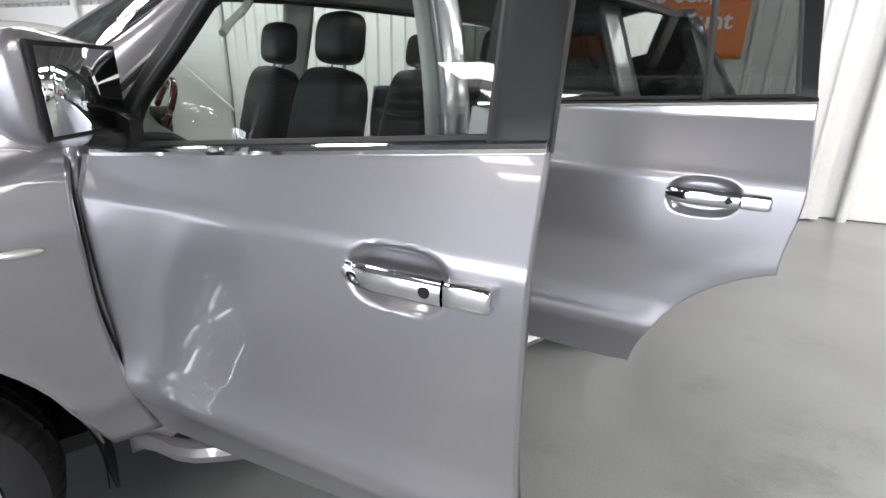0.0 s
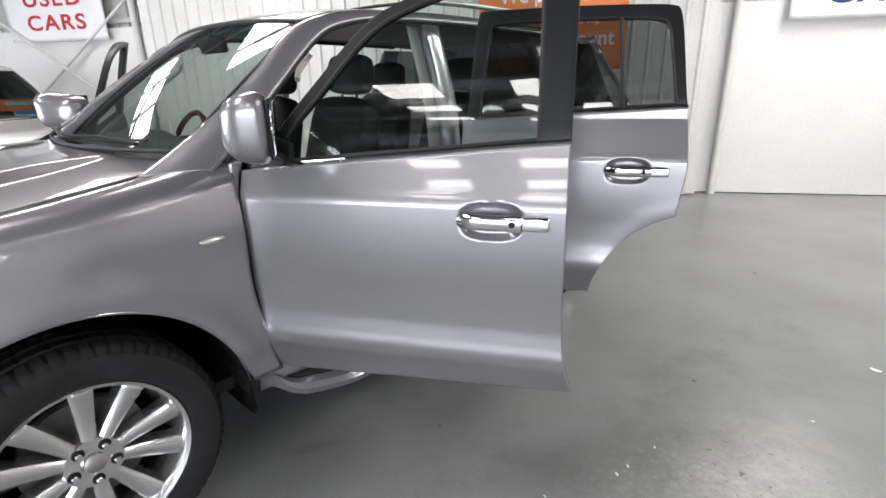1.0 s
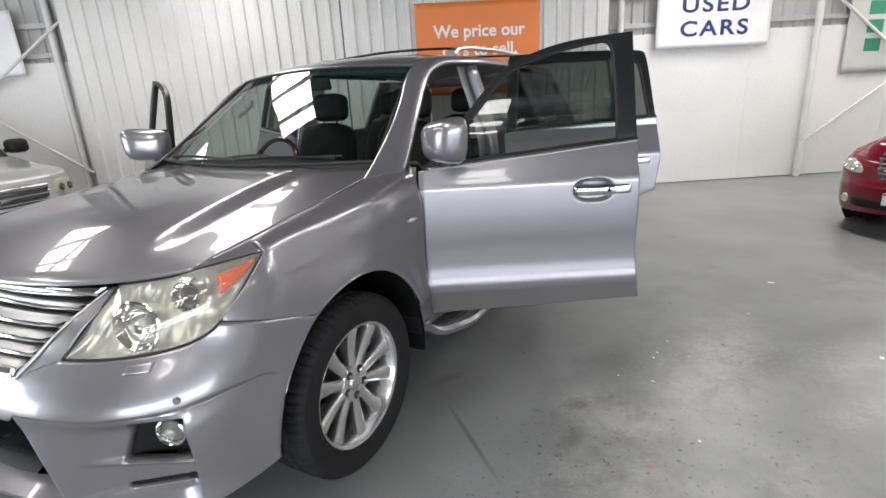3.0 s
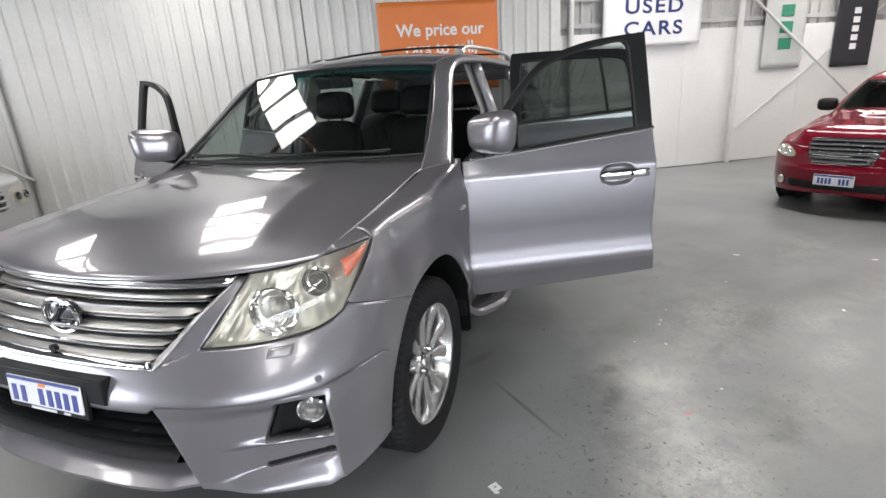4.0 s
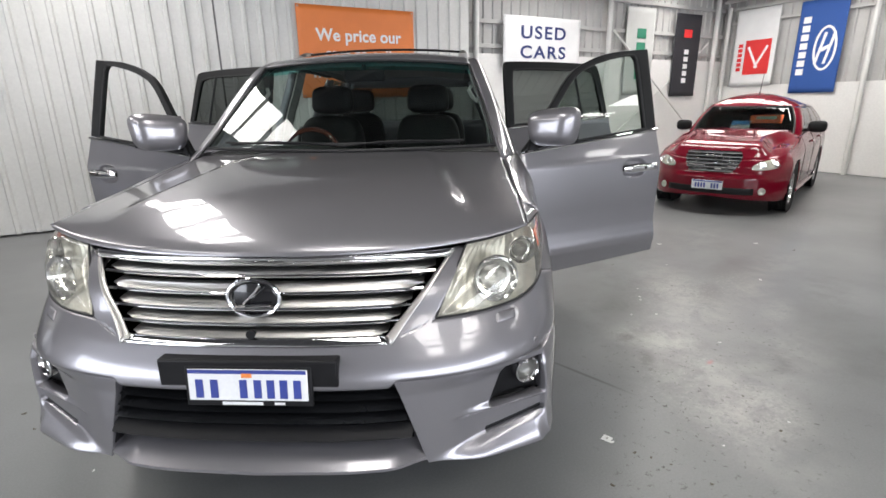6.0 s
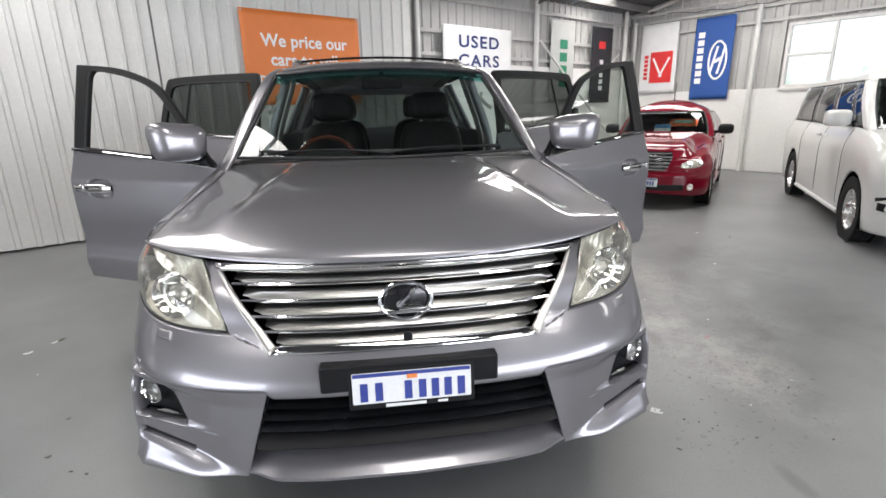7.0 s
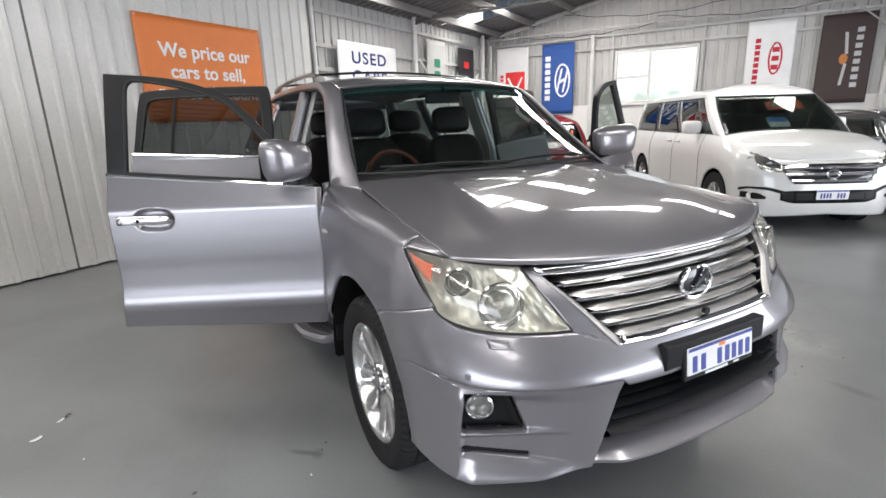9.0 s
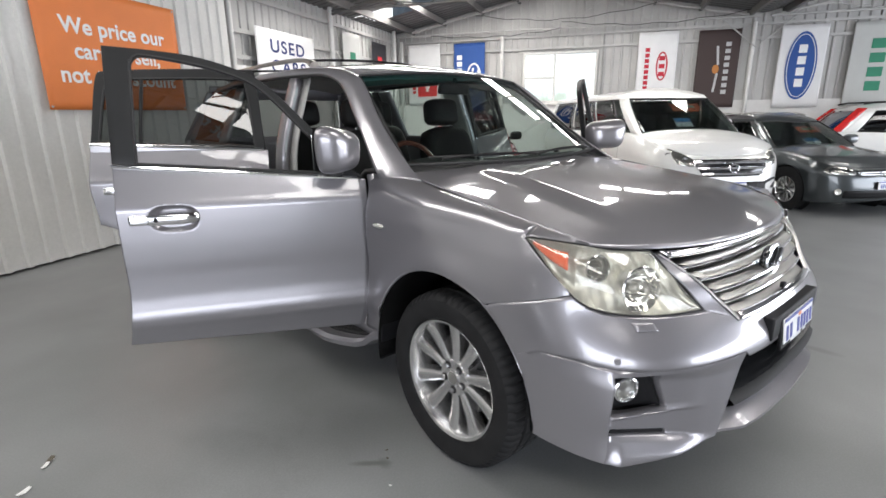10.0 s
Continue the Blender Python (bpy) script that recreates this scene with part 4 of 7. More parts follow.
def kit_bm(side):
    bm = bmesh.new()
    deep = {}
    n, rows = 130, 120
    vs = add_grid(bm, lambda u, v: (0, 0, 0), n, rows)
    for i in range(n + 1):
        for j in range(rows + 1):
            p, d = kit_front(i / n, j / rows)
            vs[i][j].co = (side * p.x, p.y, p.z)
            deep[vs[i][j]] = d
    # openings for the fog lamp and the slot
    gone = [f for f in bm.faces if min(deep[v] for v in f.verts) < (-0.045 if sum(v.co.z for v in f.verts) > 2.14 else -0.030) and max(deep[v] for v in f.verts) < -0.025]
    bmesh.ops.delete(bm, geom=gone, context="FACES")
    add_grid(bm, lambda u, v: (side * kit_side(u, v).x, *kit_side(u, v)[1:]), 30, rows)
    bmesh.ops.remove_doubles(bm, verts=bm.verts, dist=1e-4)
    return bm


def kit_return(u, v):
    """The kit's inner cheek, from its edge back into the intake."""
    p, _ = kit_front(0.0, v)
    return Vector((p.x + 0.004 * u, p.y + 0.085 * u, p.z))


for s in SIDES:
    part("bumper_kit_corner", kit_bm(s), PAINT, suv, thick=0.004, angle=38, ref=(0, 0.2, 0.55))
    part("bumper_kit_cheek", grid_bm(lambda u, v: (s * kit_return(u, v).x, *kit_return(u, v)[1:]), 6, 40), PAINT, suv, thick=0.004, ref=(s * 2, 0, 0.55))


def lip_bm():
    bm = bmesh.new()
    def fn(u, v):
        x = lerp(-0.512, 0.512, u)
        # from the shelf under the intake, round the nose of the lip, to its underside
        prof = [(0.090, 0.480), (0.050, 0.473), (0.004, 0.452), (-0.028, 0.434), (-0.028, 0.424), (0.02, 0.412), (0.09, 0.408)]
        k = v * (len(prof) - 1)
        i = min(int(k), len(prof) - 2)
        dy, z = (lerp(prof[i][j], prof[i + 1][j], k - i) for j in (0, 1))
        return (x, face_y(x) + dy + 0.030 * smooth01(0.40, 0.51, abs(x)), z)
    add_grid(bm, fn, 60, 18)
    return bm


part("front_lip", lip_bm(), PAINT, suv)

# --- lower intake ---
def intake_back():
    bm = bmesh.new()
    add_grid(bm, lambda u, v: (lerp(-0.52, 0.52, u), nose_y(lerp(-0.5, 0.5, u), 0.6) + 0.12, lerp(0.40, 0.73, v)), 24, 4)
    for s in SIDES:
        add_grid(bm, lambda u, v: (s * lerp(0.415, 0.50, 1 - v), nose_y(0.45, 0.6) + 0.035 + 0.1 * u, lerp(0.46, 0.72, v)), 4, 4)
    return bm


intake = part("lower_intake", intake_back(), BLACK_PL, suv, thick=0.003)
for z, dy, h in ((0.688, 0.060, 0.006), (0.652, 0.050, 0.006), (0.616, 0.044, 0.006), (0.582, 0.036, 0.008), (0.530, 0.026, 0.030)):
    bm = bmesh.new()
    xm = lerp(0.514, 0.416, (z - 0.39) / 0.335) - 0.003
    def fn(u, v):
        x = lerp(-xm, xm, u)
        a = v * 2 * math.pi
        return (x, nose_y(x, z) + dy + 0.03 * math.cos(a), z + h * (0.8 * math.sin(a) + 0.3 * math.sin(2 * a)))
    add_grid(bm, fn, 40, 10)
    bmesh.ops.remove_doubles(bm, verts=bm.verts, dist=1e-4)
    part("intake_slat", bm, INTAKE_BLACK if h < 0.02 else BLACK_PL, intake)

# --- grille ---
def gx(z):
    """Half width of the grille opening at a height."""
    return lerp(0.392, 0.572, (z - 0.826) / (1.040 - 0.826))


grille = part("grille", grid_bm(lambda u, v: (lerp(-1, 1, u) * gx(lerp(0.82, 1.05, v)), nose_y(lerp(-1, 1, u) * gx(lerp(0.82, 1.05, v)), lerp(0.82, 1.05, v)) + 0.085, lerp(0.82, 1.05, v)), 30, 6), GLOSS_BLACK, suv, thick=0.003)
for k in range(5):
    z = 1.003 - 0.041 * k
    w = gx(z) - 0.006
    def fn(u, v):
        x = lerp(-w, w, u)
        prof = [(0.050, 0.011), (0.028, 0.008), (0.008, -0.003), (0.000, -0.011), (0.006, -0.016), (0.035, -0.010), (0.050, 0.011)]
        q = v * 6
        i = min(int(q), 5)
        dy, dz = (lerp(prof[i][j], prof[i + 1][j], q - i) for j in (0, 1))
        end = smooth01(1.0, 0.90, abs(lerp(-1, 1, u)))
        return (x, nose_y(x, z) + 0.006 + dy + 0.02 * (1 - end), z + dz * lerp(0.25, 1, end))
    bm = bmesh.new()
    add_grid(bm, fn, 56, 18)
    bmesh.ops.remove_doubles(bm, verts=bm.verts, dist=1e-4)
    part("grille_bar", bm, SATIN, grille, "satin silver grille bar")
    bm = bmesh.new()
    add_tube(bm, [(lerp(-w, w, i / 40), nose_y(lerp(-w, w, i / 40), z) + 0.005, z - 0.0115) for i in range(41)], 0.0052, 6)
    part("bar_edge", bm, CHROME, grille, "chrome edge")


def strip_along(pts_in, pts_out, n, bulge=0.008):
    """A rounded moulding between two edge curves."""
    def fn(u, v):
        a, b = Vector(pts_in(u)), Vector(pts_out(u))
        p = a.lerp(b, v)
        p.y -= bulge * math.sin(math.pi * v)
        return p
    return grid_bm(fn, n, 6)


# chrome surround: top rail, sides, bottom rail
top = strip_along(lambda u: (lerp(-0.575, 0.575, u), nose_y(lerp(-0.575, 0.575, u), 1.022) + 0.0, 1.022 - 0.006 + 0.010 * abs(lerp(-1, 1, u)) ** 2),
                  lambda u: (lerp(-0.60, 0.60, u), lerp(-0.845, -0.712, abs(lerp(-1, 1, u)) ** 2.2), 1.056), 50, 0.012)
part("grille_surround_top", top, CHROME, grille, "bright chrome rail", thick=0.004)
for s in SIDES:
    side = strip_along(lambda u: (s * lerp(0.574, 0.392, u), nose_y(lerp(0.574, 0.392, u), lerp(1.03, 0.83, u)) + 0.008, lerp(1.03, 0.83, u)),
                       lambda u: (s * lerp(0.600, 0.412, u), nose_y(lerp(0.600, 0.412, u), lerp(1.05, 0.815, u)) - 0.006, lerp(1.05, 0.815, u)), 24, 0.003)
    part("grille_surround_side", side, SATIN, grille, "bright chrome rail", thick=0.004)
bot = strip_along(lambda u: (lerp(-0.39, 0.39, u), nose_y(lerp(-0.39, 0.39, u), 0.836) + 0.004, 0.838), lambda u: (lerp(-0.408, 0.408, u), nose_y(lerp(-0.408, 0.408, u), 0.816) - 0.004, 0.815), 40, 0.006)
part("grille_surround_bottom", bot, CHROME, grille, "bright chrome rail", thick=0.004)
# badge: a dark oval with a chrome rim and a bent chrome stroke
BADGE_Y = nose_y(0, 0.945) - 0.004


def oval_pts(rx, rz, y, n=48):
    return [(rx * math.cos(2 * math.pi * i / n), y, 0.945 + rz * math.sin(2 * math.pi * i / n)) for i in range(n)]


bm = bmesh.new()
add_grid(bm, lambda u, v: (0.078 * v * math.cos(2 * math.pi * u), BADGE_Y - 0.006 + 0.012 * v * v, 0.945 + 0.057 * v * math.sin(2 * math.pi * u)), 40, 5)
bmesh.ops.remove_doubles(bm, verts=bm.verts, dist=1e-5)
badge = part("badge", bm, GLOSS_BLACK, suv, "dark oval emblem with chrome rim", thick=0.02)
part("badge_rim", tube_bm(oval_pts(0.079, 0.058, BADGE_Y - 0.002), 0.0065, 8, True), CHROME, badge)
part("badge_stroke", tube_bm([(0.030, BADGE_Y - 0.011, 0.988), (0.012, BADGE_Y - 0.012, 0.965), (-0.026, BADGE_Y - 0.012, 0.932), (-0.022, BADGE_Y - 0.012, 0.925), (0.052, BADGE_Y - 0.011, 0.926)], [0.014, 0.012, 0.010, 0.010, 0.008], 8, flat=0.6), CHROME, badge)
bm = bmesh.new()
add_cyl(bm, 0.012, 0.014, 0.016, pose(0, nose_y(0, 0.85) - 0.004, 0.850, 90), 20)
part("camera_eye", bm, BLACK_PL, grille)

# --- number plate on its bracket ---
bracket = part("plate_bracket", box_bm((0.53, 0.05, 0.085), (0, -0.975, 0.752)), BLACK_PL, suv, bevel=0.006)
bm = box_bm((0.375, 0.014, 0.125), (0, 0, 0))
holder = part("plate_holder", bm, BLACK_PL, suv, bevel=0.004)
holder.matrix_local = pose(0.003, -1.000, 0.716, -6, 0, 0) @ Matrix.Translation((0, 0, 0.0))
plate = part("number_plate", box_bm((0.352, 0.006, 0.096), (0, -0.010, 0.005)), PLATE_WHITE, holder, "white plate with blue bars", bevel=0.003)
part("plate_band", box_bm((0.346, 0.002, 0.011), (0, -0.0142, 0.0465)), PLATE_BLUE, holder)
part("plate_spot", box_bm((0.030, 0.002, 0.013), (0, -0.0150, 0.036)), PLATE_ORANGE, holder)
for x in (-0.142, -0.098, -0.012, 0.030, 0.068, 0.106, 0.146):
    part("plate_bar", box_bm((0.022, 0.002, 0.056), (x, -0.0142, -0.006)), PLATE_BLUE, holder, smooth=False)
part("dealer_bar", box_bm((0.12, 0.002, 0.009), (-0.02, -0.0085, -0.053)), PLATE_WHITE, holder, smooth=False)
part("dealer_bar", box_bm((0.03, 0.002, 0.007), (0.09, -0.0085, -0.053)), PLATE_WHITE, holder, smooth=False)

# --- headlamps ---
def lamp_top(u):
    return [curve(u, [(0, q0), (0.45, q1), (0.75, q2), (1, q3)]) for q0, q1, q2, q3 in ((0.633, 0.765, 0.845, 0.905), (-0.700, -0.632, -0.555, -0.385), (1.058, 1.074, 1.092, 1.098))]


def lamp_bot(u):
    # from the inner lower corner along the bottom, round the outer corner, up to the tip
    x = curve(u, [(0, 0.54), (0.25, 0.66), (0.5, 0.79), (0.66, 0.862), (0.78, 0.893), (1, 0.903)])
    z = curve(u, [(0, 0.868), (0.25, 0.868), (0.5, 0.874), (0.66, 0.892), (0.78, 0.93), (1, 1.092)])
    if u <= 0.78:
        return list(nose(nose_s(x, z), z))
    y = curve(u, [(0.78, nose_y(0.893, 0.93)), (1, -0.385)])
    return [x, y, z]


def lamp_face(u, v, depth=0.0):
    a, b = Vector(lamp_bot(u)), Vector(lamp_top(u))
    p = a.lerp(b, v)
    n = Vector((lerp(0.35, 0.95, u), lerp(-0.9, -0.4, u), 0.3)).normalized()
    p += n * (0.030 * math.sin(math.pi * v) * math.sin(math.pi * min(1, u * 1.02)) ** 0.6 - depth)
    return p


for s in SIDES:
    flip = lambda p: (s * p[0], p[1], p[2])
    lamp = part("headlight", grid_bm(lambda u, v: flip(lamp_face(u, v)), 36, 16), LENS_AGED, suv, "clear lens over chrome reflectors, slightly yellowed", thick=0.003)
    lamp.visible_shadow = False
    def bowl(u, v):
        d = 0.012 + 0.075 * math.sin(math.pi * u) ** 0.5 * math.sin(math.pi * v) ** 0.5
        d += 0.014 * math.sin(u * 13 + v * 4) * math.sin(v * 7 + u * 5) + 0.0016 * math.sin(u * 90)
        return flip(lamp_face(u, v, d))
    part("lamp_housing", grid_bm(bowl, 90, 24), LAMP_BOWL, lamp)
    for (u, v, r) in ((0.37, 0.42, 0.078), (0.64, 0.66, 0.048)):
        c = Vector(flip(lamp_face(u, v, 0.05)))
        m = Matrix.Translation(c) @ Vector((s * 0.34, -0.93, 0.1)).to_track_quat("Z", "Y").to_matrix().to_4x4()
        bm = lathe_bm([(0.002, -0.024), (r * 0.3, -0.022), (r * 0.46, -0.014), (r * 0.60, 0.000), (r * 0.64, 0.006), (r * 0.76, 0.008), (r * 0.88, 0.026), (r * 0.96, 0.034), (r, 0.032), (r * 0.9, 0.0), (r * 0.8, -0.03)], 32, "Z")
        ring = part("lamp_ring", bm, CHROME, lamp)
        ring.matrix_local = m
        bm = bmesh.new()
        bmesh.ops.create_uvsphere(bm, u_segments=20, v_segments=12, radius=r * (0.6 if u > 0.5 else 0.24), matrix=Matrix.Diagonal((1, 1, 0.5 if u > 0.5 else 1.1, 1)))
        p = part("projector", bm, GLASS_DARK if u > 0.5 else SATIN, lamp)
        p.matrix_local = m @ Matrix.Translation((0, 0, 0.014 if u > 0.5 else -0.004))
    part("amber_reflector", grid_bm(lambda u, v: flip(lamp_face(lerp(0.80, 0.965, u), lerp(0.30, 0.68, v) + 0.12 * (1 - u), 0.010)), 10, 5), AMBER, lamp, "amber side reflector", thick=0.004)
    edge = [flip(Vector(lamp_bot(i / 30)) + Vector((0, 0, 0.0))) for i in range(31)] + [flip(lamp_top(1 - i / 24)) for i in range(1, 25)]
    part("lamp_seal", tube_bm(edge, 0.0035, 6, True), SEAL, lamp)

# --- fog lamps in their pockets, washers, sensors ---
for s in SIDES:
    p = Vector((s * 0.836, -0.768, 0.642))
    back = Vector((s * 0.46, -0.89, 0)).normalized()
    def hollow(u, v):
        z = lerp(0.552, 0.692, v)
        x = lerp(pocket_in(z) - 0.012, 0.893, u)
        return (s * x, face_y(x) + lerp(0.035, 0.066, math.sin(math.pi * u) ** 0.4), z)
    part("fog_pocket", grid_bm(hollow, 12, 8), BLACK_PL, suv, thick=0.003)
    c = p - back * 0.004
    m = Matrix.Translation(c) @ back.to_track_quat("Z", "Y").to_matrix().to_4x4()
    r = 0.045
    fog = part("fog_lamp", lathe_bm([(r * 0.76, -0.03), (r * 0.80, 0.000), (r * 0.90, 0.007), (r, 0.004), (r * 1.03, -0.005), (r, -0.05)], 40, "Z"), CHROME, suv, "round fog lamp with bright rim")
    fog.matrix_local = m
    part("fog_lens", lathe_bm([(0.0005, 0.004), (r * 0.4, 0.002), (r * 0.80, -0.004)], 28, "Z"), LENS, fog)
    part("fog_bowl", lathe_bm([(0.0005, -0.020), (r * 0.3, -0.022), (r * 0.55, -0.018), (r * 0.78, -0.006)], 28, "Z"), FOG_GLASS, fog)
    part("kit_slot", grid_bm(lambda u, v: (s * lerp(0.69, 0.905, u), face_y(lerp(0.69, 0.905, u)) + 0.024, slot_z(lerp(0.69, 0.905, u)) + lerp(-0.02, 0.02, v)), 10, 3), BLACK_PL, suv)
    def washer(u, v):
        x, z = lerp(0.728, 0.79, u), lerp(0.826, 0.853, v)
        a = nose(nose_s(x, z), z, 0.004 * math.sin(math.pi * u) ** 0.3 * math.sin(math.pi * v) ** 0.3)
        return (s * a[0], a[1], a[2])
    part("lamp_washer", grid_bm(washer, 8, 6), PAINT, suv, "body-coloured washer cover", thick=0.003)
    bm = bmesh.new()
    q = Vector(nose(s * nose_s(0.862, 0.742), 0.742, 0.001))
    add_cyl(bm, 0.012, 0.010, 0.006, Matrix.Translation(q) @ Vector((s * 0.75, -0.66, 0)).to_track_quat("Z", "Y").to_matrix().to_4x4(), 16)
    part("parking_sensor", bm, PAINT, suv)

# --- hood ---
part("hood", grid_bm(lambda u, v: hood(lerp(-1, 1, u), v), 150, 60), PAINT, suv, "broad hood reflecting the roof lights", thick=0.006, ref=(0, 0, 0.3))
bm = bmesh.new()
add_tube(bm, [Vector(hood(lerp(-1, 1, i / 40), 1.0)) + Vector((0, 0.014, -0.006)) for i in range(41)], 0.010, 6)
part("cowl_seal", bm, SEAL, suv)

# --- wings ---
def door_front(z):
    """y of the joint between wing and front door."""
    return curve(z, [(0.42, 0.64), (0.6, 0.585), (0.9, 0.548), (1.1, 0.548), (1.25, 0.565)])


def wing_bm(s):
    bm = bmesh.new()
    front = [lerp(LAMP_CORNER_Y, -0.385, i / 14) for i in range(14)]
    back = [lerp(-0.385, 0.60, i / 60) for i in range(61)]
    ys = front + back
    def shoulder(y):
        return 1.090 + 0.068 * smooth01(-0.385, 0.56, y)
    def at_door(y, z):
        return y if y < 0.42 else lerp(0.42, door_front(z), (y - 0.42) / 0.18)
    def lower(u, v):
        y = ys[round(u * (len(ys) - 1))]
        if y < -0.24:
            lo = upper_seam(y)
        else:
            lo = max(arch_z(y), 0.44)
        hi = lerp(0.934, 1.090, (y - LAMP_CORNER_Y) / (-0.385 - LAMP_CORNER_Y)) if y < -0.385 else shoulder(y)
        z = lerp(lo, max(hi, lo + 0.001), v)
        return (s * flank_x(y, z), at_door(y, z), z)
    add_grid(bm, lower, len(ys) - 1, 30)
    def upper(u, v):
        y = back[round(u * 60)]
        zs = shoulder(y)
        x0 = flank_x(y, zs)
        x1, z1 = hood_edge(y)
        x1, z1 = x1 + 0.004, z1 - 0.001
        z = bezier(zs, lerp(zs, z1, 0.75), z1 - 0.003, z1, v)
        return (s * bezier(x0, x0 - 0.012, lerp(x0, x1, 0.50), x1, v), at_door(y, z), z)
    add_grid(bm, upper, 60, 12)
    def top(u, v):
        y = lerp(-0.60, -0.385, u)
        a = Vector(lamp_top(lerp(0.68, 1.0, u)))
        x1, z1 = hood_edge(y)
        q = a.lerp(Vector((x1 + 0.004, y, z1 - 0.001)), v)
        return (s * q.x, q.y, q.z + 0.005 * math.sin(math.pi * v) * u)
    add_grid(bm, top, 14, 6)
    bmesh.ops.remove_doubles(bm, verts=bm.verts, dist=0.0015)
    return bm


for s in SIDES:
    wing = part("front_wing", wing_bm(s), PAINT, suv, thick=0.004, angle=60, ref=(0, 0.1, 0.7))
    bm = bmesh.new()
    bmesh.ops.create_uvsphere(bm, u_segments=16, v_segments=10, radius=1.0, matrix=pose(s * 0.972, 0.435, 1.014, 0, 0, 0) @ Matrix.Diagonal((0.012, 0.042, 0.011, 1)))
    part("side_marker", bm, LAMP_BOWL, wing, "clear side marker lamp")
    lip_pts = [(ARCH_R * math.cos(a), ARCH_Z + ARCH_R * math.sin(a)) for a in [lerp(0.12, math.pi - 0.1, i / 40) for i in range(41)]]
    part("arch_lip", tube_bm([(s * (flank_x(y, z) - 0.005), y, z) for y, z in lip_pts], 0.0065, 6), PAINT, wing)
    # wheel arch liner
    bm = bmesh.new()
    def liner(u, v):
        a = lerp(-0.15, math.pi - 0.02, u)
        return (s * lerp(0.60, 0.965, v), 0.49 * math.cos(a), ARCH_Z + 0.49 * math.sin(a))
    add_grid(bm, liner, 30, 4)
    add_grid(bm, lambda u, v: (s * 0.60, lerp(-0.5, 0.55, u), lerp(0.25, 0.9, v)), 2, 2)
    part("wheel_arch_liner", bm, LINER, suv, thick=0.003)
    part("mud_flap", box_bm((0.17, 0.012, 0.20), (s * 0.865, 0.492, 0.40), (6, 0, 0)), BLACK_PL, suv, bevel=0.004)

# --- windscreen, pillars and roof ---
def ws_point(k, v):
    """The windscreen: k from -1 to 1 across, v from base to top."""
    w = abs(k)
    lo = Vector((k * 0.785, lerp(0.30, 0.452, w ** 2.0), lerp(1.268, 1.278, w)))
    hi = Vector((k * 0.645, lerp(0.985, 1.055, w ** 2.0), lerp(1.752, 1.722, w ** 2)))
    p = lo.lerp(hi, v)
    n = Vector((0, -0.6, 0.8))
    return p + n * (0.020 * math.sin(math.pi * v) * (1 - w ** 4))


shield = part("windscreen", grid_bm(lambda u, v: ws_point(lerp(-1, 1, u), v * 0.86), 36, 24), GLASS_WS, suv, "clear windscreen reflecting the roof lights")
shield.visible_shadow = False
band = part("shade_band", grid_bm(lambda u, v: ws_point(lerp(-1, 1, u), lerp(0.86, 1.0, v)), 36, 5), GLASS_BAND, shield, "green tinted shade band")
band.visible_shadow = False
edge = [ws_point(-1, i / 20) for i in range(21)] + [ws_point(lerp(-1, 1, i / 30), 1) for i in range(1, 31)] + [ws_point(1, 1 - i / 20) for i in range(1, 21)] + [ws_point(lerp(1, -1, i / 30), 0) for i in range(1, 30)]
part("windscreen_seal", tube_bm(edge, 0.009, 6, True), SEAL, shield)


def cant_in(k):
    """Edge of windscreen and roof, from the cowl back."""
    return Vector([curve(k, list(zip((0, 0.16, 0.32, 0.42, 0.6, 0.8, 1), q))) for q in ((0.795, 0.73, 0.655, 0.635, 0.63, 0.625, 0.60), (0.455, 0.76, 1.06, 1.35, 2.0, 2.7, 3.55), (1.275, 1.51, 1.725, 1.79, 1.815, 1.815, 1.76))])


def cant_out(k):
    """Upper edge of the door openings."""
    return Vector([curve(k, list(zip((0, 0.16, 0.32, 0.42, 0.6, 0.8, 1), q))) for q in ((0.895, 0.812, 0.733, 0.715, 0.713, 0.71, 0.69), (0.555, 0.846, 1.165, 1.41, 2.0, 2.7, 3.55), (1.245, 1.495, 1.708, 1.752, 1.768, 1.76, 1.71))])


for s in SIDES:
    def fn(u, v):
        p = cant_in(u).lerp(cant_out(u), v)
        n = Vector((0.75, -0.15 if u < 0.35 else 0, 0.65)).normalized()
        p += n * lerp(0.012, 0.020, smooth01(0.05, 0.2, u)) * math.sin(math.pi * v)
        if u < 0.11:
            # the foot runs out over the wing's shoulder
            yw = lerp(0.30, 0.50, v)
            zs = 1.090 + 0.068 * smooth01(-0.385, 0.56, yw)
            (x1, z1), x0 = hood_edge(yw), flank_x(yw, zs)
            k = 1 - 0.62 * v
            q = Vector((bezier(x0, x0 - 0.012, lerp(x0, x1, 0.5), x1, k), yw, bezier(zs, lerp(zs, z1, 0.75), z1 - 0.003, z1, k) + 0.0008))
            p = q.lerp(p, smooth01(-0.02, 0.11, u) if u > 0 else 0)
        return (s * p.x, p.y, p.z)
    part("roof_pillar", grid_bm(fn, 110, 12), PAINT, suv, thick=0.012, ref=(0, 1.6, 0.9))
    part("door_seal", tube_bm([(s * (cant_out(i / 40).x - 0.012), cant_out(i / 40).y, cant_out(i / 40).z - 0.006) for i in range(34)], 0.012, 6), SEAL, suv)


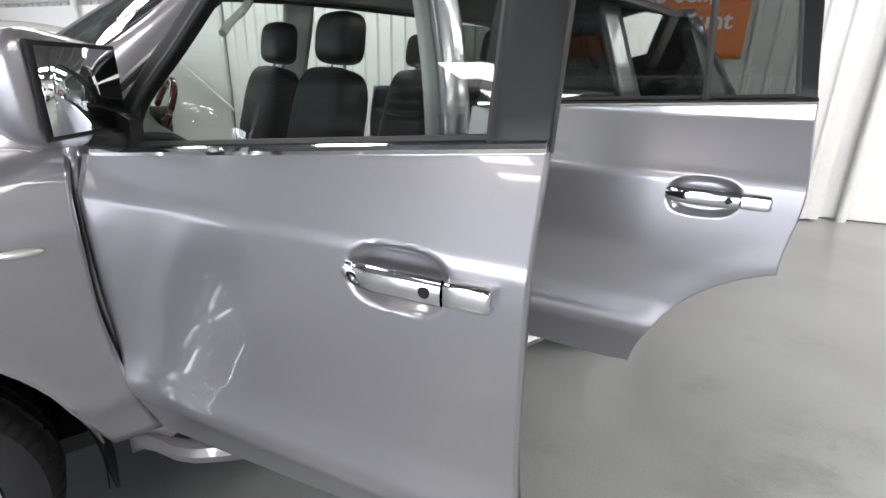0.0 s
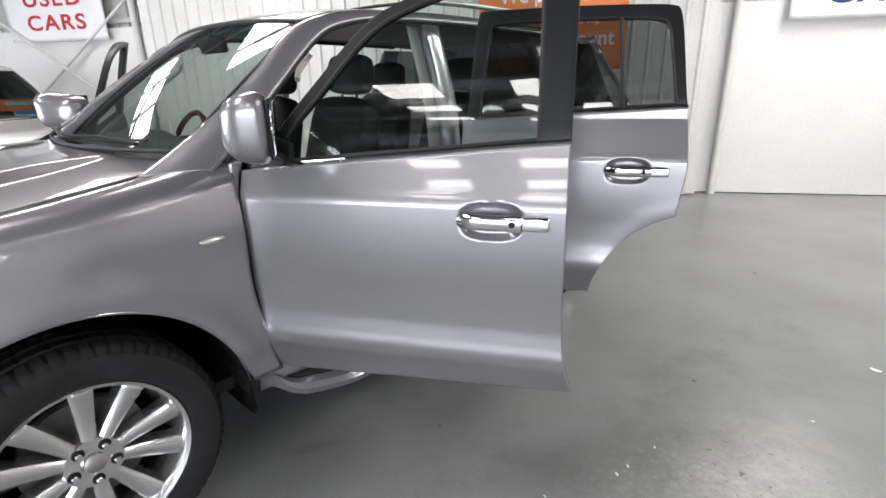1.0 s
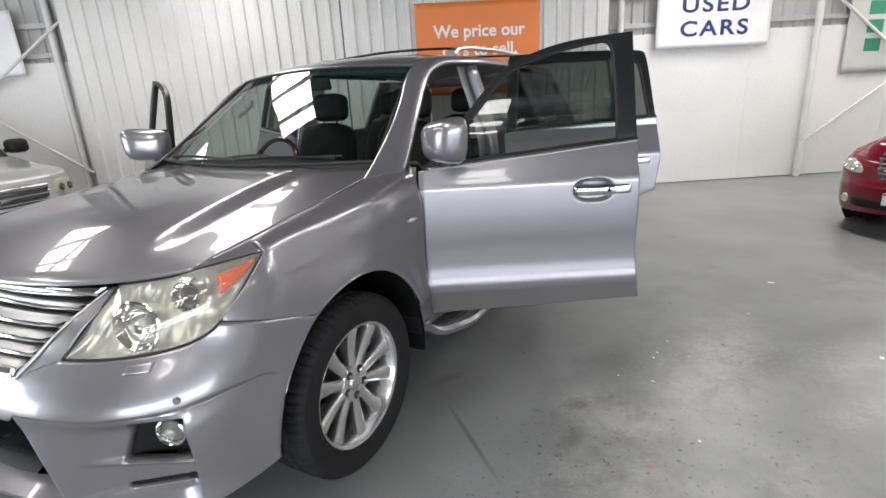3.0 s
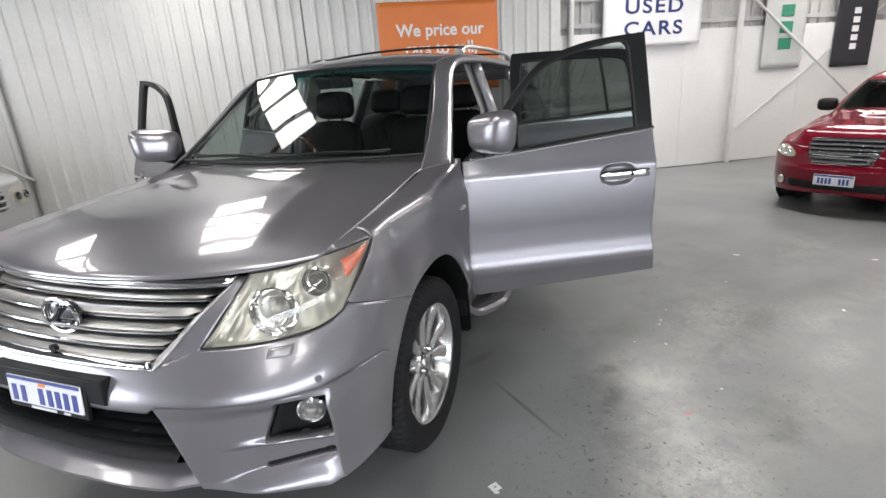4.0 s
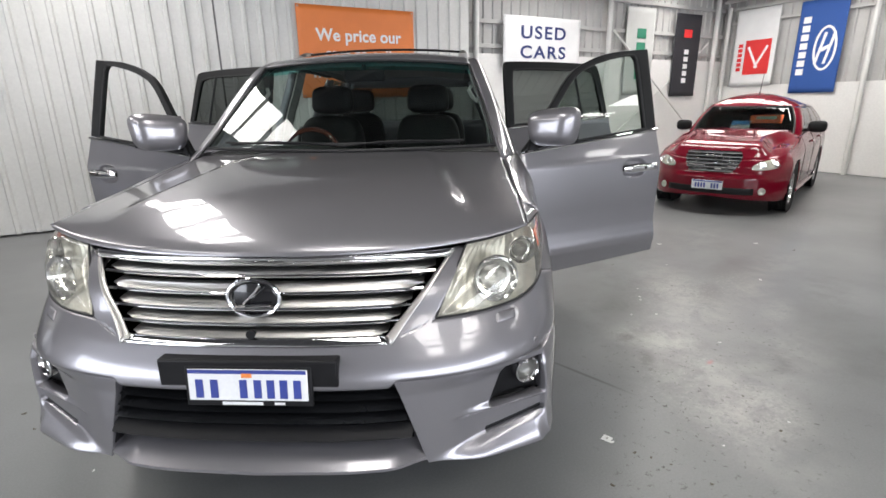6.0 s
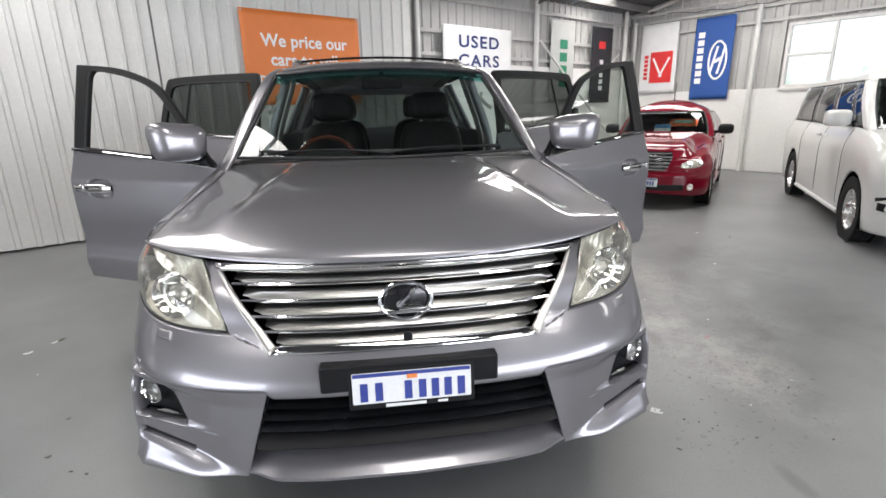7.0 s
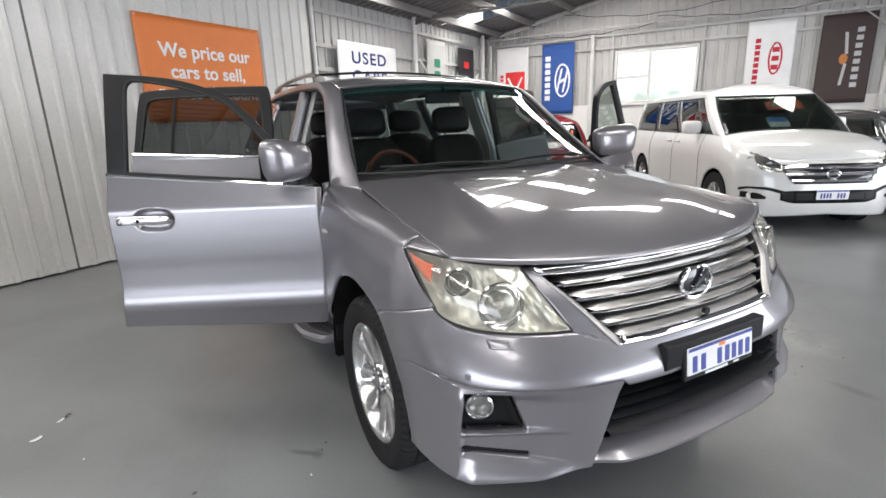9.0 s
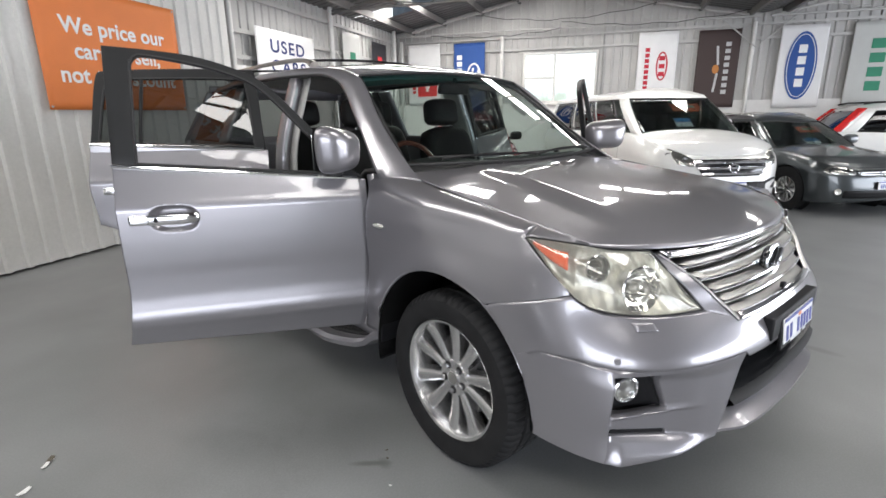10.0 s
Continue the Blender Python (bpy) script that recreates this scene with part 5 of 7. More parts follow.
def roof_fn(u, v):
    k = lerp(0.32, 1.0, v)
    p = cant_in(k)
    w = lerp(-1, 1, u)
    crown = 0.030 + 0.018 * smooth01(0.32, 0.55, k)
    y = p.y - (0.07 * (1 - w * w) if v < 0.02 else 0.07 * (1 - w * w) * (1 - smooth01(0, 0.25, v)))
    return (w * p.x, y, p.z + crown * (1 - abs(w) ** 2.4))


part("roof", grid_bm(roof_fn, 40, 40), PAINT, suv, thick=0.012, ref=(0, 2, 0.5))
part("headlining", grid_bm(lambda u, v: (roof_fn(u, v)[0] * 0.98, roof_fn(u, v)[1] + 0.02, roof_fn(u, v)[2] - 0.035), 20, 20), TRIM_GREY, suv)
for s in SIDES:
    rail = [(s * 0.60, 1.66, 1.822), (s * 0.602, 1.76, 1.858), (s * 0.604, 1.95, 1.876), (s * 0.60, 2.5, 1.884), (s * 0.595, 3.1, 1.872), (s * 0.59, 3.3, 1.83)]
    rail = [tuple(curve(k / 30 * 5, [(i, rail[i][j]) for i in range(6)]) for j in range(3)) for k in range(31)]
    part("roof_rail", tube_bm(rail, [lerp(0.036, 0.019, smooth01(0, 7, min(k, 30 - k))) for k in range(31)], 10, flat=0.75), SATIN, suv, "silver roof rail")
for y in (1.86, 2.95):
    part("roof_bar", tube_bm([(lerp(-0.6, 0.6, k / 12), y, 1.868 + 0.028 * (1 - (k / 6 - 1) ** 2)) for k in range(13)], 0.017, 8, flat=0.5), BLACK_PL, suv, "black roof cross bar")

# --- body side behind the doors ---
for s in SIDES:
    # B pillar, sill, rear quarter
    def bp(u, v):
        z = lerp(0.45, 1.745, v)
        x = curve(z, [(0.45, 0.90), (1.2, 0.875), (1.745, 0.715)])
        y = lerp(1.66, 1.78, u) + 0.03 * smooth01(1.2, 1.7, z)
        return (s * (x + 0.012 * math.sin(math.pi * u)), y, z)
    part("centre_pillar", grid_bm(bp, 8, 24), PAINT, suv, thick=0.05, ref=(0, 1.7, 0.9))
    part("pillar_trim", grid_bm(lambda u, v: (s * (abs(bp(u, v)[0]) - 0.075), bp(u, v)[1] + lerp(-0.03, 0.03, u), bp(u, v)[2]), 6, 16), TRIM_GREY, suv, thick=0.01)
    def apost(u, v):
        z = lerp(0.45, 1.235, v)
        return (s * (lerp(0.93, 0.86, u) - 0.0), door_front(z) + 0.012 + 0.05 * u, z)
    part("front_pillar", grid_bm(apost, 5, 16), PAINT, suv, thick=0.03)
    part("sill", grid_bm(lambda u, v: (s * (0.90 + 0.03 * math.sin(v * math.pi) - 0.05 * v), lerp(0.55, 2.4, u), lerp(0.36, 0.50, v)), 20, 8), PAINT, suv, thick=0.02)
    part("sill_plate", box_bm((0.16, 1.8, 0.02), (s * 0.82, 1.5, 0.50)), SATIN, suv, bevel=0.004)
    def quarter(u, v):
        y = lerp(2.36, 3.92, u)
        lo = max(0.42, arch_z(y, 2.85))
        z = lerp(lo, 1.31, v)
        return (s * side_x(y, z), y, z)
    part("rear_quarter", grid_bm(quarter, 60, 20), PAINT, suv, thick=0.02, ref=(0, 3, 0.8))
    def cpost(u, v):
        z = lerp(1.31, 1.73, v)
        x = lerp(0.90, 0.70, v)
        y = lerp(2.66, 2.82, u) + 0.02 * v
        return (s * x, y, z)
    part("rear_pillar", grid_bm(cpost, 4, 8), PAINT, suv, thick=0.03)
    part("tail_pillar", grid_bm(lambda u, v: (s * lerp(0.88, 0.68, v), lerp(3.50, 3.78, u) - 0.12 * v, lerp(1.31, 1.73, v)), 4, 8), PAINT, suv, thick=0.03)
    g = part("quarter_glass", grid_bm(lambda u, v: (s * lerp(0.885, 0.69, v), lerp(2.80, 3.52, u) - 0.03 * v * u, lerp(1.31, 1.73, v)), 6, 6), GLASS_DARK, suv)
    g.visible_shadow = False
    # running board
    def board(u, v):
        y = lerp(0.56, 2.32, u)
        end = smooth01(-0.06, 0.20, u) * smooth01(1.0, 0.93, u)
        out = lerp(0.90, 1.08, end)
        prof = [(0.84, 0.357), (out - 0.072, 0.359), (out - 0.018, 0.357), (out, 0.338), (out - 0.014, 0.308), (0.84, 0.295)]
        k = v * (len(prof) - 1)
        i = min(int(k), len(prof) - 2)
        return (s * lerp(prof[i][0], prof[i + 1][0], k - i), y, lerp(prof[i][1], prof[i + 1][1], k - i) + 0.075 * smooth01(0.07, 0.0, u))
    step = part("running_board", grid_bm(board, 40, 15), PAINT, suv, "silver running board with ribbed black tread")
    def tread(u, w, up):
        """A point of the tread: u along the board, w across it."""
        u = lerp(0.055, 0.94, u)
        out = lerp(0.90, 1.08, smooth01(-0.06, 0.20, u) * smooth01(1.0, 0.93, u))
        return (s * lerp(0.855, out - 0.07, w), lerp(0.56, 2.32, u), 0.3625 + up + 0.075 * smooth01(0.07, 0.0, u))
    for k in range(6):
        w = 0.08 + 0.165 * k
        part("tread_rib", grid_bm(lambda u, v: tread(u, w + 0.07 * (v - 0.5), 0.007), 30, 1), SEAL, step, thick=0.007)
    part("tread_mat", grid_bm(lambda u, v: tread(u, v, 0.0), 30, 4), BLACK_PL, step, thick=0.006)

# tail
tail = part("tailgate", grid_bm(lambda u, v: (lerp(-0.90, 0.90, u), 3.93 - 0.10 * abs(lerp(-1, 1, u)) ** 3 - 0.02 * v, lerp(0.45, 1.30, v)), 20, 10), PAINT, suv, thick=0.03)
bm = bmesh.new()
for s in SIDES:
    add_grid(bm, lambda u, v: (s * lerp(lerp(0.89, 0.72, v), lerp(0.80, 0.62, v), u), lerp(3.86, 3.56, v), lerp(1.30, 1.73, v)), 2, 6)
add_grid(bm, lambda u, v: (lerp(-0.70, 0.70, u), lerp(3.60, 3.54, v), lerp(1.68, 1.78, v)), 10, 2)
part("tailgate_frame", bm, PAINT, suv, thick=0.03)
g = part("rear_window", grid_bm(lambda u, v: (lerp(-1, 1, u) * lerp(0.80, 0.63, v), lerp(3.87, 3.58, v), lerp(1.30, 1.70, v)), 6, 6), GLASS_DARK, suv)
g.visible_shadow = False
part("floor_pan", box_bm((1.64, 4.3, 0.05), (0, 1.6, 0.40)), TRIM_DARK, suv)
part("bulkhead", box_bm((1.66, 0.04, 0.78), (0, 0.50, 0.80)), TRIM_DARK, suv)
part("engine_bay_floor", box_bm((1.15, 1.2, 0.05), (0, -0.1, 0.36)), BLACK_PL, suv)

# --- doors: built closed about their front edge, then swung open ---
HINGE_X, HINGE_Y, REAR_HINGE_Y = 0.95, 0.575, 1.70


def belt_z(a):
    return 1.215 + 0.088 * a


def inset(z):
    """How far the upper frame leans in over the belt."""
    return curve(z, [(1.0, 0.0), (1.2, -0.022), (1.3, -0.042), (1.55, -0.105), (1.81, -0.175)])


def skin_x(z, a):
    x = curve(z, [(0.44, -0.046), (0.50, -0.028), (0.56, -0.006), (0.600, 0.0098), (0.630, 0.0128), (0.672, 0.0080), (0.73, 0.0036), (0.81, 0.0060), (0.90, 0.0125), (1.0, 0.0172), (1.09, 0.0186), (1.118, 0.0186), (1.135, 0.0160), (1.17, 0.004), (1.31, -0.042)])
    return x


def front_outer(k):
    return (curve(k, [(0, 0.0), (0.12, 0.055), (0.3, 0.225), (0.5, 0.47), (0.7, 0.76), (0.88, 1.05), (1, 1.05)]),
            curve(k, [(0, 1.222), (0.12, 1.268), (0.3, 1.46), (0.5, 1.690), (0.7, 1.778), (0.88, 1.805), (1, 1.305)]))


def front_inner(k):
    return (curve(k, [(0, 0.13), (0.12, 0.140), (0.3, 0.262), (0.5, 0.487), (0.7, 0.76), (0.83, 0.915), (0.88, 0.950), (1, 0.958)]),
            curve(k, [(0, 1.235), (0.12, 1.300), (0.3, 1.447), (0.5, 1.663), (0.7, 1.746), (0.83, 1.768), (0.88, 1.730), (1, 1.305)]))


def rear_outer(k):
    return (curve(k, [(0, 0.015), (0.3, 0.06), (0.5, 0.35), (0.75, 0.80), (0.86, 0.93), (1, 1.00)]),
            curve(k, [(0, 1.30), (0.3, 1.795), (0.5, 1.800), (0.75, 1.79), (0.86, 1.775), (1, 1.365)]))


def rear_inner(k):
    return (curve(k, [(0, 0.075), (0.28, 0.115), (0.32, 0.13), (0.5, 0.35), (0.72, 0.78), (0.83, 0.885), (0.87, 0.90), (1, 0.955)]),
            curve(k, [(0, 1.31), (0.28, 1.72), (0.32, 1.735), (0.5, 1.742), (0.72, 1.735), (0.83, 1.715), (0.87, 1.69), (1, 1.37)]))


def make_door(s, hinge_y, angle, rear=False):
    hz = 1.088
    cup_a = 0.83 if not rear else 0.775
    outer, inner = (rear_outer, rear_inner) if rear else (front_outer, front_inner)
    belt = (lambda a: 1.300 + 0.055 * a) if rear else belt_z
    def bottom(a):
        if not rear:
            return lerp(0.462, 0.500, a / 1.1)
        return curve(a, [(0, 0.475), (0.55, 0.455), (0.63, 0.465)]) if a < 0.64 else max(0.457, arch_z(1.70 + a, 2.85, 0.51))
    def ends(z):
        if rear:
            return (0.0, curve(z, [(0.4, 1.0), (0.9, 1.0), (1.1, 1.02), (1.38, 1.0)]))
        return (curve(z, [(0.45, 0.03), (0.6, -0.005), (0.9, -0.016), (1.24, -0.010)]), curve(z, [(0.5, 1.095), (0.62, 1.066), (0.8, 1.052), (1.35, 1.048)]))
    def skin(u, v):
        L = 1.105 if not rear else 1.0
        a0 = u * L
        z = lerp(bottom(a0), belt(a0), v)
        e0, e1 = ends(z)
        a = lerp(e0, e1, u)
        x = skin_x(z, a)
        if rear:
            x += 0.004 * math.exp(-((math.hypot(a - 1.15, z - ARCH_Z) - 0.52) / 0.06) ** 2)
        # finger pocket behind the handle
        m = abs((a - cup_a) / 0.100) ** 3 + abs((z - hz + 0.004) / 0.060) ** 2.6
        x -= 0.022 * smooth01(1.0, 0.35, m)
        x -= 0.006 * smooth01(0.03, 0.0, u) * (0 if rear else 1)
        return (s * x, a, z)
    door = part("rear_door" if rear else "front_door", grid_bm(skin, 200, 150), PAINT, suv, "open grey door with chrome handle", thick=0.025, angle=50, ref=(-s * 3, 0.5, 0.9))
    door.matrix_local = pose(s * HINGE_X, hinge_y, 0, 0, 0, -s * angle)
    # inner trim
    def trim(u, v):
        x, a, z = skin(lerp(0.02, 0.98, u), lerp(0.02, 0.99, v))
        return (s * (-0.085 - 0.02 * math.sin(math.pi * v)), a, z)
    part("door_card", grid_bm(trim, 16, 12), TRIM_DARK, door, thick=0.02)
    def rim(u, v):
        pts = [(0, 0.0), (1, 0.0), (1, 1), (0, 1)]
        k = u * 4
        i = min(int(k), 3)
        (ua, va), (ub, vb) = pts[i], pts[(i + 1) % 4]
        x, a, z = skin(lerp(ua, ub, k - i), lerp(va, vb, k - i))
        return (lerp(x - s * 0.004, s * -0.09, v), lerp(a, 0.52, 0.09 * v), lerp(z, 0.9, 0.03 * v))
    part("door_edge", grid_bm(rim, 96, 2), PAINT, door)
    # window frame, belt moulding, glass
    def sash(u, v):
        ao, zo = outer(u)
        ai, zi = inner(u)
        a, z = lerp(ao, ai, v), lerp(zo, zi, v)
        return (s * (inset(z) + 0.002), a, z)
    part("window_sash", grid_bm(sash, 80, 4), SASH, door, "dark window frame", thick=0.035, bevel=0.003)
    def seal(k):
        a, z = inner(k)
        return (s * (inset(z) - 0.002), a, z)
    part("window_seal", tube_bm([seal(i / 60) for i in range(61)], 0.007, 6), SEAL, door)
    L = 1.048 if not rear else 1.0
    part("belt_moulding", tube_bm([(s * (inset(belt(a)) + 0.008), a, belt(a) + 0.004) for a in [lerp(0.03, L, i / 20) for i in range(21)]], 0.010, 8, flat=1.0), CHROME, door, "chrome belt moulding")
    part("belt_seal", tube_bm([(s * (inset(belt(a) + 0.018) - 0.006), a, belt(a) + 0.016) for a in [lerp(0.09, 0.98, i / 20) for i in range(21)]], 0.009, 6), SEAL, door)
    def pane(u, v):
        lo, hi = (0.155, 0.955) if not rear else (0.085, 0.955)
        a = lerp(lo, hi, u)
        # upper limit from the inner frame line
        zt, best = belt(a), 9
        for i in range(121):
            ai, zi = inner(i / 120)
            if abs(ai - a) < best and zi > belt(a) + 0.005:
                best, zt = abs(ai - a), zi
        z = lerp(belt(a), max(zt, belt(a) + 0.004), v)
        return (s * (inset(z) - 0.014), a, z)
    if rear or s > 0:   # the other front window is wound down
        g = part("window_glass", grid_bm(pane, 26, 12, 0), GLASS_DARK if rear else GLASS_FRONT, door, "dark privacy glass" if rear else "lightly tinted glass")
        g.visible_shadow = False
    if rear:
        part("window_divider", tube_bm([(s * (inset(z) + 0.0), lerp(0.735, 0.70, (z - 1.33) / 0.4), z) for z in (1.335, 1.45, 1.6, 1.735)], 0.011, 6), SASH, door)
    # handle: chrome pull across the pocket with a fixed end piece
    h0 = cup_a - 0.100
    def pull(u, v):
        t = u
        e = math.sin(math.pi / 2 * min(1, 0.08 + t * 2.6)) ** 0.6
        a, ang = lerp(h0, h0 + 0.192, t), 2 * math.pi * v
        c, d = math.cos(ang), math.sin(ang)
        return (s * (0.016 + 0.022 * e + 0.010 * c), a, hz - 0.002 + (0.013 + 0.011 * e) * d)
    handle = part("door_handle", grid_bm(pull, 20, 14), CHROME, door, "chrome pull handle")
    bm = pillow_bm((s * 0.024, h0 + 0.234, hz - 0.002), (0.022, 0.046, 0.0225), 0.42)
    part("handle_end", bm, CHROME, door, "chrome handle end")
    bm = bmesh.new()
    add_cyl(bm, 0.010, 0.010, 0.006, pose(s * 0.046, h0 + 0.165, hz - 0.002, 0, 90, 0), 16)
    part("lock_button", bm, BLACK_PL, door)
    if not rear:
        # mirror sail and mirror
        part("mirror_sail", prism_bm([(0.035, 1.215), (0.17, 1.228), (0.175, 1.30), (0.12, 1.325), (0.06, 1.272)], 0.03, "YZ") if s > 0 else prism_bm([(0.035, 1.215), (0.17, 1.228), (0.175, 1.30), (0.12, 1.325), (0.06, 1.272)], -0.03, "YZ"), BLACK_PL, door).location.x = -0.045 * s
        part("mirror_arm", tube_bm([(s * -0.05, 0.12, 1.262), (s * 0.0, 0.125, 1.258), (s * 0.06, 0.135, 1.275)], [0.045, 0.036, 0.03], 10, flat=0.7), BLACK_PL, door)
        def shell(u, v):
            th, ph = u * 2 * math.pi, lerp(-math.pi / 2, math.pi / 2, v)
            e = lambda c, p: math.copysign(abs(c) ** p, c)
            cut = e(math.cos(ph), 0.62 if ph < 0 else 0.4)
            px = e(math.cos(th), 0.52) * cut * 0.156
            pz = e(math.sin(th), 0.52) * cut * 0.102
            px *= 1 - 0.16 * (1 - pz / 0.102) / 2            # narrower towards the bottom
            pz *= 1 + 0.06 * px / 0.160
            py = math.sin(ph) * (0.108 if ph < 0 else 0.035)
            return (s * (0.072 + px), 0.155 + py, 1.358 + pz + 0.010 * px / 0.162)
        mir = part("door_mirror", grid_bm(shell, 56, 32), PAINT, door, "rounded body-coloured door mirror")
        turn = Matrix.Translation((s * 0.10, 0.155, 0)) @ Matrix.Rotation(radians(28 * s), 4, "Z") @ Matrix.Translation((-s * 0.10, -0.155, 0))
        mir.matrix_local = turn
        part("mirror_bezel", grid_bm(lambda u, v: (s * (0.072 + lerp(-0.128, 0.128, u)), 0.190, 1.360 + lerp(-0.082, 0.086, v)), 2, 2), BLACK_PL, door, thick=0.006, bevel=0.02).matrix_local = turn
        part("mirror_glass", grid_bm(lambda u, v: (s * (0.072 + lerp(-0.118, 0.118, u)), 0.1945, 1.360 + lerp(-0.072, 0.076, v)), 2, 2), MIRROR, door, thick=0.003).matrix_local = turn
    return door


make_door(1, HINGE_Y, 61.3)
make_door(-1, HINGE_Y, 65.5)
make_door(1, REAR_HINGE_Y, 64.0, True)
make_door(-1, REAR_HINGE_Y, 64.0, True)

# --- wheels: tyre, rim, ten spokes, hub, nuts, disc ---
def tyre_bm(R=0.395, r_rim=0.272, width=0.275, lugs=66):
    w = width / 2
    prof = [(r_rim - 0.004, -w * 0.72), (r_rim + 0.01, -w * 0.9), (0.325, -w), (0.365, -w * 0.97), (R - 0.014, -w * 0.88), (R - 0.003, -w * 0.76), (R, -w * 0.48), (R - 0.008, -w * 0.45), (R - 0.008, -w * 0.38), (R + 0.001, -w * 0.35), (R + 0.001, -w * 0.08), (R - 0.008, -w * 0.05)]
    prof = prof + [(r, -h) for r, h in prof[::-1]]
    seg = lugs * 4
    bm = bmesh.new()
    n = len(prof) - 1
    def fn(u, v):
        k = round(v * n)
        r, h = prof[k]
        i = round(u * seg) % seg
        if r > R - 0.02:
            if abs(h) > w * 0.4:
                if (i + (2 if h > 0 else 0)) % 4 == 0:
                    r -= 0.008
            elif i % 8 == 0:
                r -= 0.005
        a = 2 * math.pi * u
        return (h, r * math.cos(a), r * math.sin(a))
    add_grid(bm, fn, seg, n)
    bmesh.ops.remove_doubles(bm, verts=bm.verts, dist=1e-5)
    return bm


def add_wheel(owner, x, y, s, R=0.395, rim=0.272, spokes=10, width=0.275, metal=ALLOY, spin=0.0):
    """A road wheel under a car; s is the side its face looks to."""
    k = R / 0.395
    tyre = part("wheel", tyre_bm(R, rim, width), RUBBER, owner, "black tyre on a bright alloy rim", angle=30)
    tyre.matrix_local = pose(x, y, R - 0.008, 0, 0, 0 if s > 0 else 180) @ pose(0, 0, 0, spin)
    w = width / 2
    part("rim", lathe_bm([(rim - 0.002, w * 0.72), (rim + 0.003, w * 0.80), (rim, w * 0.86), (rim - 0.012, w * 0.82), (rim - 0.022, w * 0.66), (rim - 0.030, w * 0.3), (rim - 0.05, -w * 0.2), (rim - 0.03, -w * 0.9)], 64), metal, tyre)
    for i in range(spokes):
        bm = bmesh.new()
        def fn(u, v, i=i):
            r = lerp(0.055 * k, rim - 0.012, u)
            half = lerp(0.025, 0.044, u ** 1.1) * (10 / max(spokes, 8)) * k
            t = lerp(-1, 1, v)
            crown = w * lerp(0.60, 0.74, u) - 0.008 * math.sin(math.pi * u)
            d = crown - (0.016 * abs(t) ** 2.2 + (0.034 if abs(t) > 0.99 else 0))
            return (d, r, half * t)
        vs = add_grid(bm, fn, 10, 8)
        rot = Matrix.Rotation(2 * math.pi * i / spokes + (0.03 if i % 2 else -0.03) * (1 if spokes == 10 else 0), 4, "X")
        bmesh.ops.transform(bm, matrix=rot, verts=bm.verts)
        part("spoke", bm, metal, tyre, thick=0.006, angle=28)
    part("hub", lathe_bm([(0.0005, w * 0.66), (0.034 * k, w * 0.65), (0.037 * k, w * 0.60), (0.080 * k, w * 0.60), (0.09 * k, w * 0.45), (0.085 * k, 0.0)], 40), metal, tyre)
    part("hub_cap", lathe_bm([(0.0005, w * 0.70), (0.020 * k, w * 0.695), (0.030 * k, w * 0.66)], 28), SATIN, tyre)
    for i in range(5):
        a = 2 * math.pi * (i + 0.5) / 5
        bm = bmesh.new()
        add_cyl(bm, 0.011, 0.009, 0.03, Matrix.Translation((w * 0.62, 0.060 * k * math.cos(a), 0.060 * k * math.sin(a))) @ pose(0, 0, 0, 0, 90, 0), 10)
        part("wheel_nut", bm, CHROME, tyre)
        # raised black disc, its colour standing in for the shade of a nut hole
        part("nut_shade_disc", lathe_bm([(0.0005, w * 0.608), (0.018 * k, w * 0.608), (0.018 * k, w * 0.58)], 14), BLACK_PL, tyre).location = (0, 0.060 * k * math.cos(a), 0.060 * k * math.sin(a))
    part("brake_disc", lathe_bm([(0.05, w * 0.02), (rim * 0.66, w * 0.02), (rim * 0.66, -0.03), (0.05, -0.03)], 40), DARK_STEEL, tyre)
    part("wheel_back", lathe_bm([(0.03, -w * 0.5), (rim - 0.035, -w * 0.5)], 32), LINER, tyre)
    return tyre


for y in (0.0, 2.85):
    for s in SIDES:
        add_wheel(suv, s * 0.815, y, s, spin=17 if y == 0 else 40)

# --- cabin ---
def seat(x, y, wide=0.52, head=True, name="front_seat", back=0.62):
    cush = part(name, pillow_bm((x, y - 0.24, 0.78), (wide / 2, 0.28, 0.09), 0.4), LEATHER, suv, "black leather seat")
    part("backrest", pillow_bm((x, y + 0.10, 0.82 + back / 2), (wide / 2, 0.085, back / 2), 0.42, 14, 0.16), LEATHER, cush)
    if head:
        for d in (-0.06, 0.06):
            part("headrest_post", tube_bm([(x + d, y + 0.18, 0.80 + back), (x + d, y + 0.20, 0.84 + back + 0.07)], 0.007, 6), CHROME, cush)
        part("headrest", pillow_bm((x, y + 0.20, 0.84 + back + 0.085), (0.155, 0.058, 0.098), 0.5, 8, 0.06), LEATHER, cush)
    return cush


seat(0.35, 1.32, back=0.60)
seat(-0.35, 1.32, back=0.60)
seat(0.36, 2.22, 0.56, True, "rear_seat", 0.60)
seat(-0.36, 2.22, 0.56, True, "rear_seat", 0.60)


def dash(u, v):
    x = lerp(-0.80, 0.80, u)
    prof = [(0.44, 1.235), (0.62, 1.25), (0.80, 1.235), (0.88, 1.18), (0.90, 1.05), (0.86, 0.85)]
    k = v * 5
    i = min(int(k), 4)
    y, z = (lerp(prof[i][j], prof[i + 1][j], k - i) for j in (0, 1))
    z += 0.035 * math.exp(-((x + 0.37) / 0.2) ** 2) * smooth01(0.5, 0.7, y)
    return (x, y, z)


